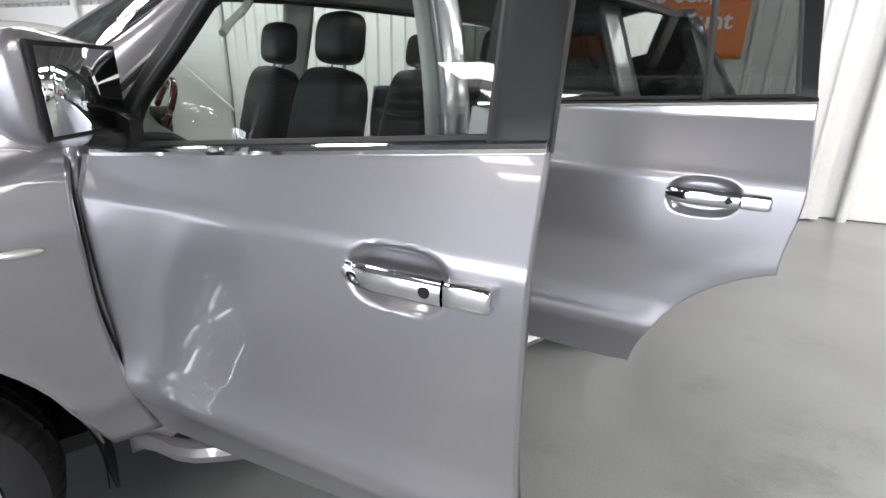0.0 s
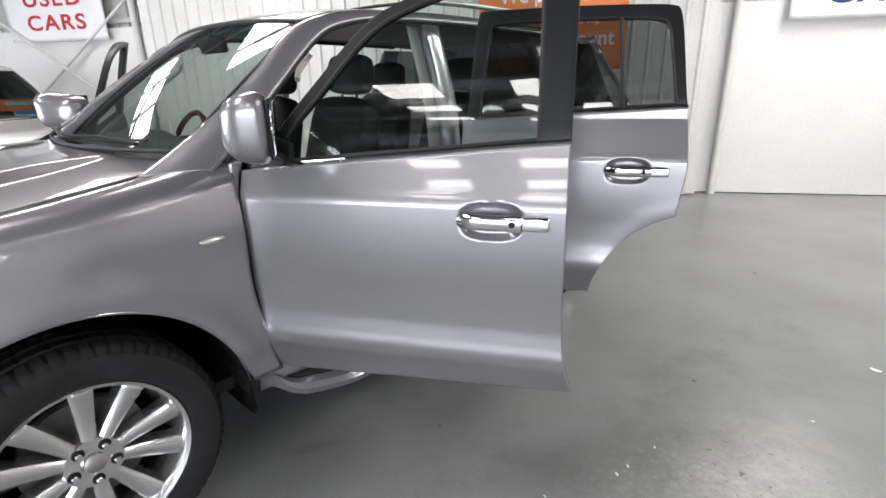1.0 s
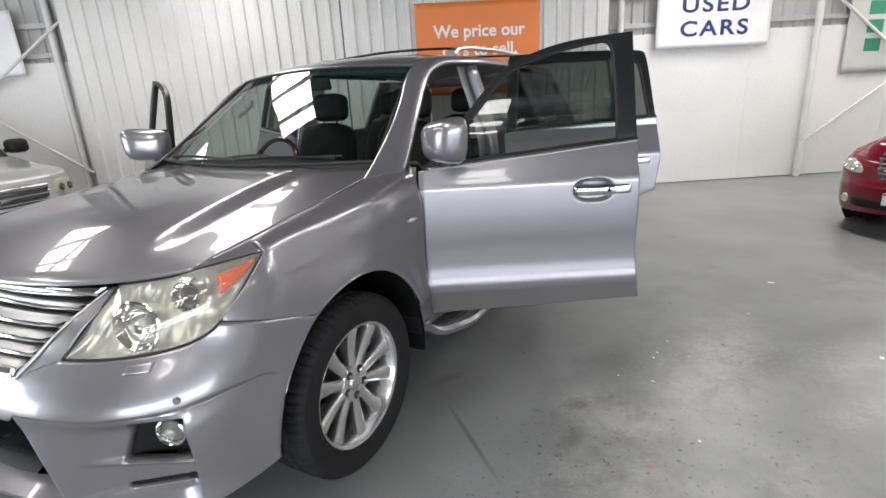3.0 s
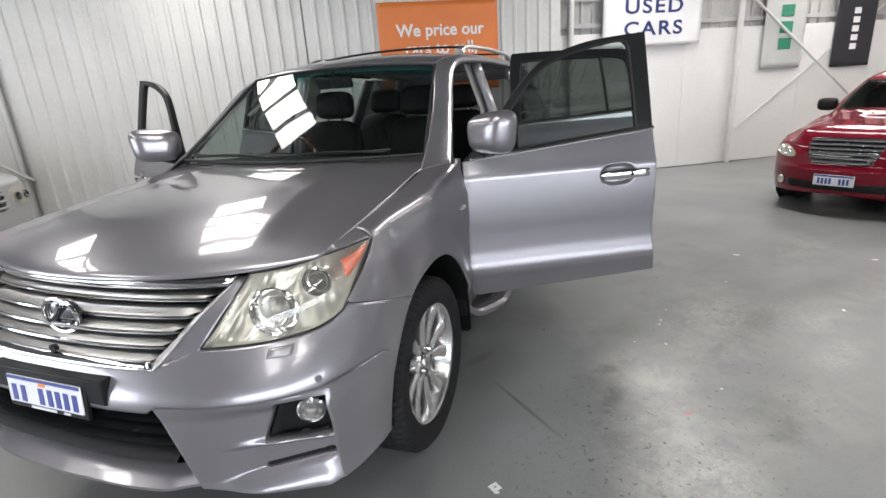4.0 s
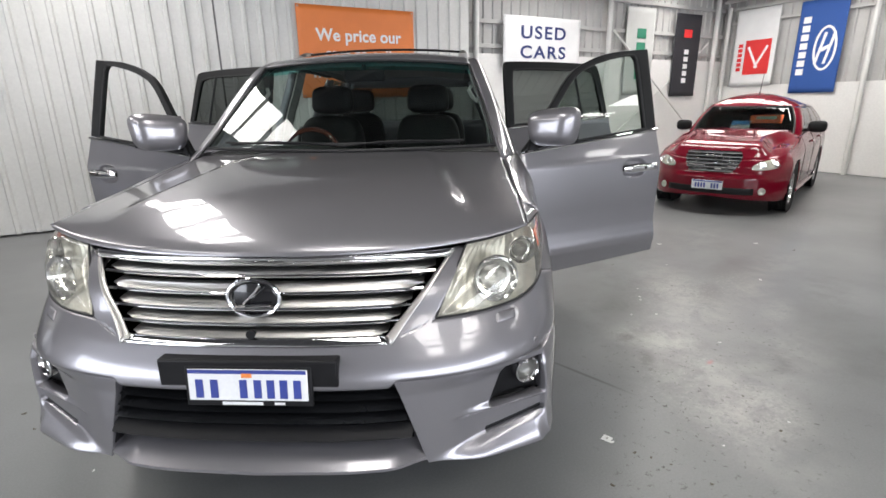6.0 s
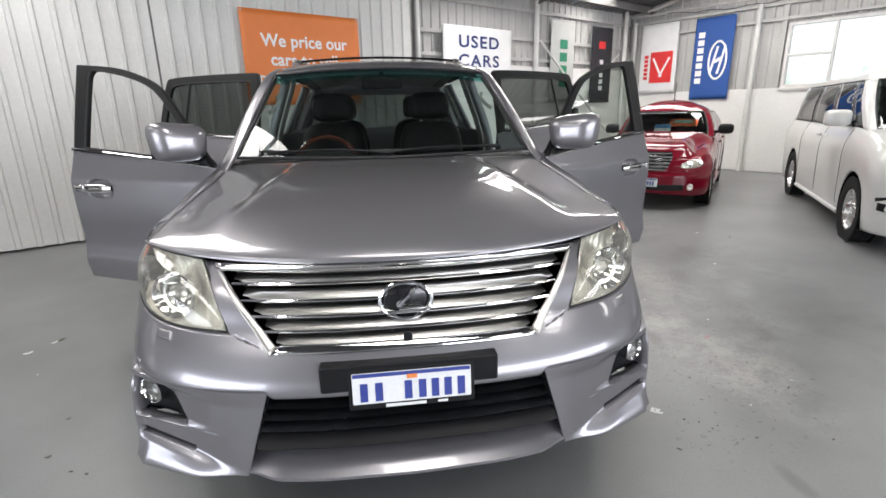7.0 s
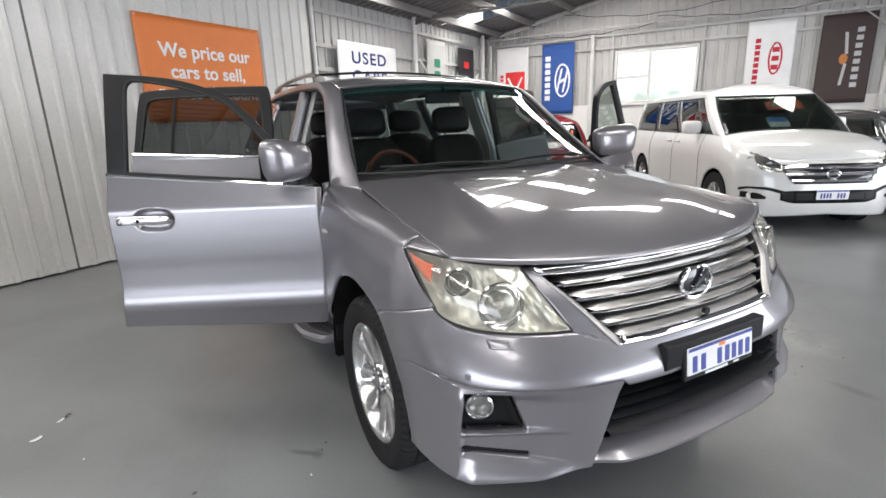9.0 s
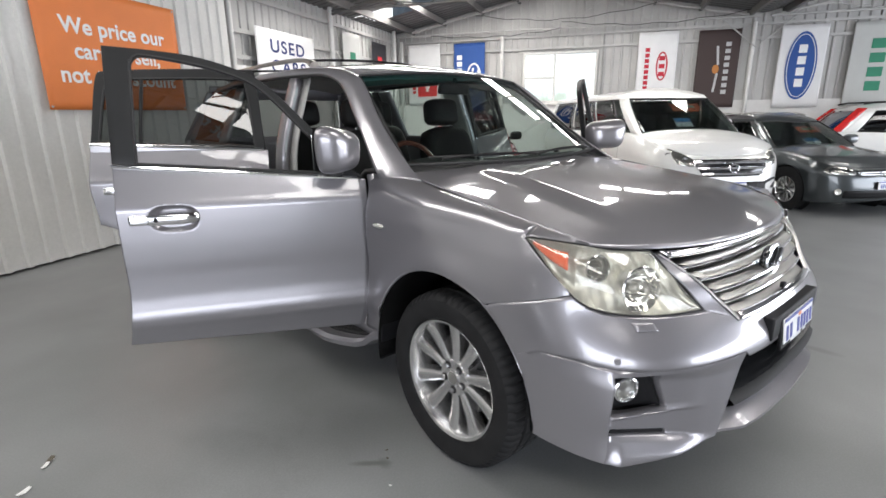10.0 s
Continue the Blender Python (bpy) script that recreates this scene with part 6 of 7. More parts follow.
part("dashboard", grid_bm(dash, 40, 20), TRIM_DARK, suv, "charcoal dashboard", thick=0.02)
part("centre_console", box_bm((0.24, 0.9, 0.35), (0, 1.15, 0.78)), TRIM_DARK, suv, bevel=0.03)
ring = [Vector((-0.37 + 0.19 * math.cos(a), 0.93 + 0.075 * math.sin(a), 1.17 + 0.175 * math.sin(a))) for a in [2 * math.pi * i / 36 for i in range(36)]]
wheel_ob = part("steering_wheel", tube_bm(ring, 0.016, 8, True), WOOD, suv, "wood-rimmed steering wheel")
part("wheel_boss", tube_bm([(-0.37, 0.97, 1.16), (-0.37, 0.90, 1.16)], 0.07, 16), TRIM_DARK, wheel_ob)
for a in (0.1, math.pi - 0.1, -math.pi / 2):
    part("wheel_spoke", tube_bm([(-0.37, 0.93, 1.16), (-0.37 + 0.185 * math.cos(a), 0.93 + 0.075 * math.sin(a), 1.17 + 0.17 * math.sin(a))], 0.014, 6), TRIM_DARK, wheel_ob)
bm = box_bm((0.25, 0.03, 0.07), (0, 0.98, 1.665), (15, 0, 0))
part("rear_view_mirror", bm, BLACK_PL, suv, bevel=0.012)
part("mirror_stem", tube_bm([(0, 0.97, 1.73), (0, 0.98, 1.68)], 0.012, 6), BLACK_PL, suv)
for s in SIDES:
    part("grab_handle", tube_bm([(s * 0.70, 0.98, 1.50), (s * 0.665, 1.01, 1.53), (s * 0.645, 1.06, 1.57), (s * 0.66, 1.08, 1.60)], 0.012, 8), TRIM_GREY, suv)
    part("pillar_lining", grid_bm(lambda u, v: (s * (cant_in(lerp(0.02, 0.32, u)).x - 0.02 + 0.07 * v), cant_in(lerp(0.02, 0.32, u)).y + 0.03 + 0.04 * v, cant_in(lerp(0.02, 0.32, u)).z - 0.02), 12, 2), TRIM_GREY, suv)

# wipers
for x0, x1, y0 in ((0.60, -0.02, 0.40), (0.02, -0.62, 0.37)):
    arm = [Vector(ws_point(lerp(x0, x1, k / 10) / 0.785, 0.015 + 0.03 * math.sin(math.pi * k / 10))) + Vector((0, -0.012, 0.016)) for k in range(11)]
    wip = part("wiper", tube_bm(arm, 0.008, 6, flat=0.8), BLACK_PL, suv, "black wiper resting on the windscreen")
    blade = [Vector(ws_point(lerp(x0 + 0.02, x1 - 0.05, k / 10) / 0.785, 0.045)) + Vector((0, -0.006, 0.010)) for k in range(11)]
    part("wiper_blade", tube_bm(blade, 0.006, 6), SEAL, wip)

# ---- the other parked cars ----
RED_PAINT = car_paint("dark_red_paint", (0.155, 0.0015, 0.012), 0.0, 0.45, 1.0, spec=0.05)
WHITE_PAINT = car_paint("white_paint", (0.68, 0.68, 0.66), 0.0, 0.35)
SLATE_PAINT = car_paint("slate_grey_paint", (0.055, 0.063, 0.066), 0.7, 0.32)
PEARL_PAINT = car_paint("pale_silver_paint", (0.42, 0.425, 0.42), 0.4, 0.34)
CABIN_DARK = plain("dark_cabin", (0.03, 0.03, 0.032), 0.7, 0, 0.2, 6, 90, 0.05)
CARD_ORANGE = plain("orange_price_card", (0.75, 0.13, 0.04), 0.5, 0, 0.06, 9, 200, 0.0)
CARD_BLUE, CARD_WHITE = plain("blue_card", (0.05, 0.25, 0.6), 0.5, 0, 0.06, 9, 200, 0.0), plain("white_card", (0.8, 0.82, 0.84), 0.5, 0, 0.04, 9, 200, 0.0)
CARD_TEAL = plain("teal_figures", (0.25, 0.55, 0.5), 0.5, 0, 0.06, 9, 200, 0.0)
RED_LENS = plain("red_tail_lens", (0.55, 0.02, 0.02), 0.15, 0, 0.1, 12, 90, 0.0, coat=0.8)
GLASS_CAR = pane_glass("car_glass", (0.42, 0.47, 0.45))
GLASS_TINT = pane_glass("tinted_car_glass", (0.12, 0.13, 0.14))


VAN_LAMP = plain("dark_chrome_lamp", (0.50, 0.50, 0.50), 0.22, 0.9, 0.4, 25, 60, 0.2)


def make_car(name, label, m, c):
    """A parked car from a few dimensions: front axle at the origin, nose towards -y."""
    car = thing(name, label, "car", m, group="parked cars")
    W, fo, wb, ro = c["w"], c["fo"], c["wb"], c["ro"]
    z0, R = c["z0"], c["R"]
    paint, arch = c["paint"], c["R"] + 0.065
    yf, yr = -fo, wb + ro
    fq, rq = c.get("fq", 0.55), c.get("rq", 0.35)     # how deep the rounded ends are
    nexp = c.get("n", 2.6)
    top = lambda y: curve(y, c["top"])                # shoulder line along the car
    def lean(z, end):
        """How far the ends fall back with height."""
        return curve(z, c["nose"]) if end == "f" else curve(z, c["tail"])
    def flank(z, y):
        t = top(y)
        x = W * curve((z - z0) / (t - z0), [(0, 0.955), (0.18, 0.985), (0.45, 0.995), (0.7, 1.0), (0.86, c.get("round", (0.985, 0.945))[0]), (1, c.get("round", (0.985, 0.945))[1])])
        return x
    def wall(s, v):
        """Round the car: s 0 at the nose, 1 at the tail; v from sill to shoulder."""
        if s < 0.36:
            th = s / 0.36 * math.pi / 2
            y0 = yf + fq
            y = y0 - fq * max(0.0, math.cos(th)) ** (2 / nexp)
            k = math.sin(th) ** (2 / nexp)
        elif s < 0.74:
            y = lerp(yf + fq, yr - rq, (s - 0.36) / 0.38)
            k = 1.0
        else:
            th = (s - 0.74) / 0.26 * math.pi / 2
            y = yr - rq + rq * math.sin(th) ** (2 / nexp)
            k = max(0.0, math.cos(th)) ** (2 / nexp)
        zl = z0 + (0.05 * (1 - k) if s < 0.36 else 0)
        z = lerp(zl, top(y), v)
        x = k * flank(z, y)
        if s < 0.36:
            y += lean(z, "f") * (1 - math.sin(th) ** 1.5)
        elif s > 0.74:
            y -= lean(z, "r") * math.sin(th) ** 1.5
        return Vector((x, y, z))
    def front(x, z, out=0.0):
        """The nose's surface at x and z."""
        k = min(1.0, abs(x) / flank(z, yf + 0.2))
        th = math.asin(k ** (nexp / 2))
        y = yf + fq - fq * max(0.0, math.cos(th)) ** (2 / nexp) + lean(z, "f") * (1 - math.sin(th) ** 1.5)
        return Vector((x, y - out, z))
    nu, nv = 130, 26
    bm = bmesh.new()
    for s in SIDES:
        add_grid(bm, lambda u, v: (s * wall(u, v).x, wall(u, v).y, wall(u, v).z), nu, nv)
    bmesh.ops.remove_doubles(bm, verts=bm.verts, dist=1e-5)
    inside = {}
    for v in bm.verts:
        for yc in (0.0, wb):
            d = Vector((v.co.y - yc, v.co.z - R))
            if d.length < arch and abs(v.co.x) > W * 0.6:
                inside[v] = (yc, d)
    bmesh.ops.delete(bm, geom=[f for f in bm.faces if all(v in inside for v in f.verts)], context="FACES")
    for v, (yc, d) in inside.items():
        if v.is_valid and v.link_faces and d.length > 1e-4:
            d = d.normalized() * arch
            v.co.y, v.co.z = yc + d.x, max(R + d.y, z0 - 0.05)
    part("body", bm, paint, car, thick=0.01, angle=60, ref=(0, wb / 2, 0.5))
    # hood and rear deck
    ws0, ws1, rw1, rw0 = c["cabin"]                    # windscreen base and top, rear window top and base
    def hood_fn(u, v):
        k = lerp(-1, 1, u)
        a = wall(0.36 * abs(k), 1.0)
        y = lerp(a.y, ws0 + 0.14 - 0.08 * abs(k), v)
        x = lerp(a.x, flank(top(y), y) * abs(k) ** 0.9, smooth01(0, 0.5, v)) if abs(k) < 1 else flank(top(y), y)
        lift = smooth01(0.0, 0.22, v)
        z = lerp(a.z, top(y), smooth01(0, 0.06, v)) + c.get("crown", 0.05) * (1 - abs(k) ** 2.4) * lift
        wide = smooth01(0.1, 0.9, v)                   # a raised middle that widens towards the windscreen
        z += c.get("bulge", 0.0) * smooth01(lerp(0.62, 1.0, wide), lerp(0.40, 0.72, wide), abs(k)) * smooth01(0.0, 0.09, v) * (1 - 0.6 * smooth01(0.35, 1.0, v))
        z += c.get("pods", 0.0) * math.exp(-((abs(k) - 0.84) / 0.17) ** 2) * smooth01(0.02, 0.25, v) * (1 - smooth01(0.5, 1.0, v))
        return (math.copysign(x, k), y, z)
    def deck(u, v):
        k, y = lerp(-1, 1, u), lerp(rw0 - 0.2, yr - 0.01, v)
        q = min(0.98, max(0.0, (y - (yr - rq)) / rq))
        return (k * flank(top(y), y) * (1 - q ** nexp) ** (1 / nexp), y, top(y) + c.get("crown", 0.05) * (1 - abs(k) ** 2.2))
    part("hood", grid_bm(hood_fn, 64, 40), paint, car, thick=0.01, ref=(0, 0, 0))
    part("rear_deck", grid_bm(deck, 24, 8), paint, car, thick=0.01, ref=(0, wb, 0))
    # cabin: one surface round the car from the belt to the roof's edge, cut into panes and pillars
    hr, wr = c["h"], c["wr"]
    edge = c.get("edge", 0.12)                         # how far the roof rises over its edge
    belt = lambda y: top(y) - 0.006
    wbelt = lambda y: flank(top(y), min(max(y, yf + fq), yr - rq)) - 0.01
    bow, rc = c.get("bow", 0.12), c.get("corner", 0.11)
    def house(k, t):
        """k from 0 (middle of the windscreen) to 1 (middle of the rear window), t from belt to roof edge."""
        ya, yb = lerp(ws0, ws1, t) - bow, lerp(rw0, rw1, t)
        w = lerp(wbelt(lerp(ws0, rw0, min(1.0, max(0.0, (k - 0.25) / 0.6)))), wr, max(0.0, t) ** 1.2) + 0.022 * math.sin(math.pi * max(0.0, t))
        yc = ya + bow * ((w - rc) / w) ** 2
        if k < 0.25:
            x = (w - rc) * k / 0.25
            y = ya + bow * (x / w) ** 2
        elif k < 0.30:
            a = (k - 0.25) / 0.05 * math.pi / 2
            x, y = w - rc + rc * math.sin(a), yc + rc * (1 - math.cos(a))
        elif k < 0.80:
            x, y = w, lerp(yc + rc, yb - rc, (k - 0.30) / 0.5)
        elif k < 0.85:
            a = (k - 0.80) / 0.05 * math.pi / 2
            x, y = w - rc + rc * math.cos(a), yb - rc + rc * math.sin(a)
        else:
            x, y = (w - rc) * (1 - k) / 0.15, yb + 0.03 * (1 - ((1 - k) / 0.15) ** 2)
        ze = hr - edge - c.get("drop", 0.0) * smooth01(0.3, 0.9, k)
        return Vector((x, y, lerp(belt(y), ze, t)))
    def sheet(s, ka, kb, ta, tb):
        return lambda u, v: (s * house(lerp(ka, kb, u), lerp(ta, tb, v)).x, *house(lerp(ka, kb, u), lerp(ta, tb, v))[1:])
    KW, HEAD = 0.266, c.get("head", 0.93)              # edge of the windscreen, top of the glass
    for s in SIDES:
        part("pillar", grid_bm(sheet(s, KW, 0.303, -0.02, HEAD), 10, 12), paint, car, thick=0.02, ref=(0, wb / 2, 0.8))
        part("pillar", grid_bm(sheet(s, 0.797, 0.87, -0.02, HEAD), 12, 12), paint, car, thick=0.02, ref=(0, wb / 2, 0.8))
        for a, b, kind in c["panes"]:                  # (from, to, kind) along the side
            ka, kb = lerp(0.303, 0.797, a), lerp(0.303, 0.797, b)
            if kind in "pb":
                part("pillar", grid_bm(sheet(s, ka, kb, -0.02, HEAD), 4, 10), paint if kind == "p" else GLOSS_BLACK, car, thick=0.02, ref=(0, wb / 2, 0.8))
            else:
                g = part("side_window", grid_bm(sheet(s, ka, kb, 0.03, HEAD), 10, 10), GLASS_TINT if kind == "t" else GLASS_CAR, car, thick=0.004, ref=(0, wb / 2, 0.8))
                g.visible_shadow = False
                part("window_trim", grid_bm(sheet(s, ka, kb, HEAD - 0.035, HEAD), 8, 2), BLACK_PL, car, thick=0.012, ref=(0, wb / 2, 0.8))
                part("belt_trim", grid_bm(sheet(s, ka, kb, -0.02, 0.045), 8, 2), CHROME if c.get("chrome") else BLACK_PL, car, thick=0.01, ref=(0, wb / 2, 0.8))
    def f(u, v):
        """The windscreen: u across, v from base to top."""
        k = lerp(-1, 1, u)
        p = house(abs(k) * KW, lerp(0.0, HEAD, v))
        return (math.copysign(p.x, k), p.y, p.z)
    shield = part("windscreen", grid_bm(f, 40, 14), GLASS_CAR, car, thick=0.004, ref=(0, wb / 2, 0.6))
    shield.visible_shadow = False
    rim = [f(i / 30, 0) for i in range(30)] + [f(1, i / 12) for i in range(12)] + [f(1 - i / 30, 1) for i in range(30)] + [f(0, 1 - i / 12) for i in range(12)]
    part("windscreen_seal", tube_bm(rim, c.get("seal", 0.007), 6, True), SEAL, shield)
    def rear(u, v):
        k = lerp(-1, 1, u)
        p = house(1 - 0.13 * abs(k), lerp(0.03, HEAD, v))
        return (math.copysign(p.x, k), p.y, p.z)
    g = part("rear_window", grid_bm(rear, 20, 8), GLASS_TINT, car, thick=0.004, ref=(0, wb / 2, 0.6))
    g.visible_shadow = False
    def roof(s):
        def fn(u, v):
            p = house(u, lerp(HEAD, 1.0, min(1.0, v / 0.25)))
            if v <= 0.25:
                return (s * p.x, p.y, p.z)
            q = (v - 0.25) / 0.75
            mid = Vector((0, min(max(p.y, ws1 + 0.35), rw1 - 0.35), 0))
            h = edge * (1 - (1 - q) ** 2.1) * lerp(1.0, 0.8, smooth01(ws1 + 0.5, rw1, p.y))
            return (s * lerp(p.x, 0, q), lerp(p.y, mid.y, q), p.z + h)
        return fn
    bm = bmesh.new()
    for s in SIDES:
        add_grid(bm, roof(s), 70, 20)
    bmesh.ops.remove_doubles(bm, verts=bm.verts, dist=0.0006)
    part("roof", bm, paint, car, thick=0.012, ref=(0, wb / 2, 0.5), angle=50)
    # cabin floor, dash, seats
    part("cabin_tub", box_bm((W * 1.7, rw0 - ws0, 0.05), (0, (ws0 + rw0) / 2, top(1.0) - 0.16)), CABIN_DARK, car)
    part("dashboard", box_bm((W * 1.6, 0.35, 0.12), (0, ws0 + 0.38, top(ws0 + 0.3) - 0.05)), CABIN_DARK, car, bevel=0.04)
    for y in (1.25, 2.1):
        for s in SIDES:
            st = part("seat", box_bm((0.46, 0.16, 0.5), (s * 0.36, y, top(1.0) + 0.02), (-12, 0, 0)), CABIN_DARK, car, bevel=0.06)
            part("headrest", box_bm((0.24, 0.10, 0.16), (s * 0.36, y + 0.08, top(1.0) + 0.38), (-12, 0, 0)), CABIN_DARK, st, bevel=0.04)
    # wheels and arches
    for y in (0.0, wb):
        for s in SIDES:
            add_wheel(car, s * (W - 0.115), y, s, R, R * 0.64, c.get("spokes", 7), 0.21, spin=11 * (1 + s) + 23 * y)
            bm = bmesh.new()
            add_grid(bm, lambda u, v: (s * lerp(W - 0.36, W * 0.985, v), y + (arch - 0.004) * math.cos(lerp(-0.35, math.pi + 0.35, u)), R + (arch - 0.004) * math.sin(lerp(-0.35, math.pi + 0.35, u))), 24, 2)
            add_grid(bm, lambda u, v: (s * (W - 0.36), y + lerp(-arch, arch, u), lerp(z0, R + arch, v)), 2, 2)
            part("arch_liner", bm, LINER, car)
    part("underbody", box_bm((W * 1.5, yr - yf - 0.9, 0.06), (0, (yf + yr) / 2, z0 + 0.03)), BLACK_PL, car)
    # lamps: outline by (x, z) corners on the nose
    for s in SIDES:
        q = c["lamp"]
        def lf(u, v, d=0.0):
            a, b = lerp(-1, 1, u), lerp(-1, 1, v)       # a square drawn into a soft oval
            u, v = 0.5 + 0.53 * a * math.sqrt(1 - 0.42 * b * b), 0.5 + 0.53 * b * math.sqrt(1 - 0.42 * a * a)
            lo = (lerp(q[0][0], q[1][0], u), lerp(q[0][1], q[1][1], u))
            hi = (lerp(q[3][0], q[2][0], u), lerp(q[3][1], q[2][1], u))
            p = front(lerp(lo[0], hi[0], v), lerp(lo[1], hi[1], v), 0.010 - d + 0.012 * (1 - a * a) * (1 - b * b))
            p.y += c.get("lamp_wrap", 0.0) * max(0.0, a) ** 2 * (0.6 + 0.4 * b)
            return (s * p.x, p.y, p.z)
        lamp = part("headlight", grid_bm(lf, 20, 12), LENS, car, thick=0.003, ref=(0, wb / 2, 0.5))
        lamp.visible_shadow = False
        part("lamp_housing", grid_bm(lambda u, v: lf(u, v, 0.008), 20, 12), c.get("bowl", LAMP_BOWL), lamp)
        for uu in (0.32, 0.7):
            p = Vector(lf(uu, 0.5, 0.004))
            bm = lathe_bm([(0.001, 0.0), (0.030, 0.002), (0.036, 0.010), (0.042, 0.0)], 20, "Z")
            ring = part("lamp_ring", bm, CHROME if not c.get("dark_ring") else GLOSS_BLACK, lamp)
            ring.matrix_local = Matrix.Translation(p) @ Vector((s * 0.4, -0.9, 0.1)).to_track_quat("Z", "Y").to_matrix().to_4x4()
        if "fog" in c:
            p = front(s * c["fog"][0], c["fog"][1], 0.004)
            fog = part("fog_lamp", lathe_bm([(0.001, 0.004), (0.030, 0.004), (0.040, 0.010), (0.048, 0.0)], 20, "Z"), LAMP_BOWL, car)
            fog.matrix_local = Matrix.Translation(p) @ Vector((s * 0.35, -0.93, 0)).to_track_quat("Z", "Y").to_matrix().to_4x4()
        # mirrors
        ym = ws0 + c.get("mirror_y", 0.32)
        arm = part("mirror_arm", tube_bm([(s * (wbelt(ym) - 0.02), ym, top(ym) + 0.05), (s * (wbelt(ym) + 0.08), ym, top(ym) + 0.06)], 0.022, 8), BLACK_PL, car)
        mk = c.get("mirror_k", 1)
        bm = pillow_bm((s * (wbelt(ym) + 0.15), ym - 0.01, top(ym) + 0.10), (0.115 * mk, 0.075, 0.082 * mk), c.get("mirror_e", 0.62))
        part("door_mirror", bm, c.get("mirror", paint), car)
        # door joints and handles
        for yj in c["doors"]:
            pts = [Vector((s * (flank(lerp(z0 + 0.12, top(yj), k / 10), yj) + 0.002), yj, lerp(z0 + 0.12, top(yj), k / 10))) for k in range(11)]
            part("door_joint", tube_bm(pts, 0.0026, 5), SEAL, car)
        for yh in c["handles"]:
            zh = top(yh) - 0.13
            part("door_handle", tube_bm([(s * (flank(zh, yh) + 0.012), yh - 0.09, zh), (s * (flank(zh, yh) + 0.03), yh, zh + 0.004), (s * (flank(zh, yh) + 0.012), yh + 0.09, zh)], 0.016, 8), c.get("handle", paint), car)
        sill = [Vector((s * (flank(z0 + 0.03, y) + 0.004), y, z0 + 0.03)) for y in (R + 0.1, wb / 2, wb - R - 0.1)]
        part("sill_moulding", tube_bm(sill, 0.03, 8), c.get("sill", paint), car)
    # grille bars between two heights
    gz0, gz1, gw0, gw1, n = c["grille"]
    soft = lambda v: 1 - c.get("grille_soft", 0.03) * abs(lerp(-1, 1, v)) ** 3
    back = part("grille", grid_bm(lambda u, v: front(lerp(-1, 1, u) * lerp(gw0, gw1, v) * soft(v), lerp(gz0, gz1, v), 0.006), 24, 10), GLOSS_BLACK, car, thick=0.004, ref=(0, wb, 0.5))
    for k in range(n):
        z = lerp(gz0, gz1, (k + 0.5) / n)
        w = lerp(gw0, gw1, (k + 0.5) / n) * soft((k + 0.5) / n)
        part("grille_bar", tube_bm([front(lerp(-w, w, i / 24), z, 0.012) for i in range(25)], min(0.02, (gz1 - gz0) / n * 0.30), 8), CHROME, back)
    if c.get("emblem"):
        ez = (gz0 + gz1) / 2 + c.get("emblem_up", 0)
        p = front(0, ez, 0.03)
        em = [(0.075 * math.cos(a), p.y, ez + 0.05 * math.sin(a)) for a in [2 * math.pi * i / 24 for i in range(24)]]
        part("emblem", tube_bm(em, 0.011, 6, True), CHROME, back)
    # lower intake
    iz0, iz1, iw = c["intake"]
    part("lower_intake", grid_bm(lambda u, v: front(lerp(-iw, iw, u), lerp(iz0, iz1, v), 0.008), 20, 4), BLACK_PL, car, thick=0.004, ref=(0, wb, 0.4))
    for strip_pts in c.get("band", ()):                # black insets of the bumper: x, lower and upper edge
        for s in SIDES:
            def inset_fn(u, v):
                x = lerp(strip_pts[0][0], strip_pts[-1][0], u)
                lo, hi = (curve(x, [(q[0], q[j]) for q in strip_pts]) for j in (1, 2))
                return front(s * x, lerp(lo, hi, v), 0.007)
            part("bumper_inset", grid_bm(inset_fn, 16, 4), BLACK_PL, car, thick=0.006, ref=(0, wb, 0.4))
    # plate with bars
    pz = c["plate"]
    p = front(0, pz, 0.03)
    plate = part("number_plate", box_bm((0.372, 0.01, 0.115), (0, p.y, pz)), PLATE_WHITE, car, bevel=0.003)
    part("plate_band", box_bm((0.36, 0.002, 0.018), (0, p.y - 0.007, pz + 0.046)), PLATE_BLUE, plate, smooth=False)
    for x in (-0.15, -0.115, -0.08, -0.045, 0.045, 0.08, 0.115):
        part("plate_bar", box_bm((0.022, 0.002, 0.062), (x + 0.016, p.y - 0.007, pz - 0.01)), PLATE_BLUE, plate, smooth=False)
    # cards behind the windscreen
    for (cu, cv, w, h, mat) in c.get("cards", ()):
        a = Vector(f(cu, cv))
        t = (Vector(f(cu, cv + 0.05)) - a).normalized()
        card = part("price_card", box_bm((w, 0.004, h)), mat, car, smooth=False)
        card.matrix_local = Matrix.Translation(a + Vector((0, 0.05, -0.01))) @ pose(0, 0, 0, -math.degrees(math.atan2(t.y, t.z)))
        if mat in (CARD_ORANGE,):
            part("price_bar", box_bm((w * 0.62, 0.003, h * 0.36), (0, -0.005, h * 0.1)), CARD_TEAL, card, smooth=False)
        else:
            part("card_head", box_bm((w * 0.96, 0.003, h * 0.42), (0, -0.005, h * 0.25)), CARD_BLUE, card, smooth=False)
    # wipers
    for k0, k1 in ((-0.65, 0.0), (0.05, 0.7)):
        part("wiper", tube_bm([Vector(f((k0 + 1) / 2 + (k1 - k0) / 2 * i / 6, 0.03)) + Vector((0, -0.02, 0.015)) for i in range(7)], 0.009, 6), BLACK_PL, car)
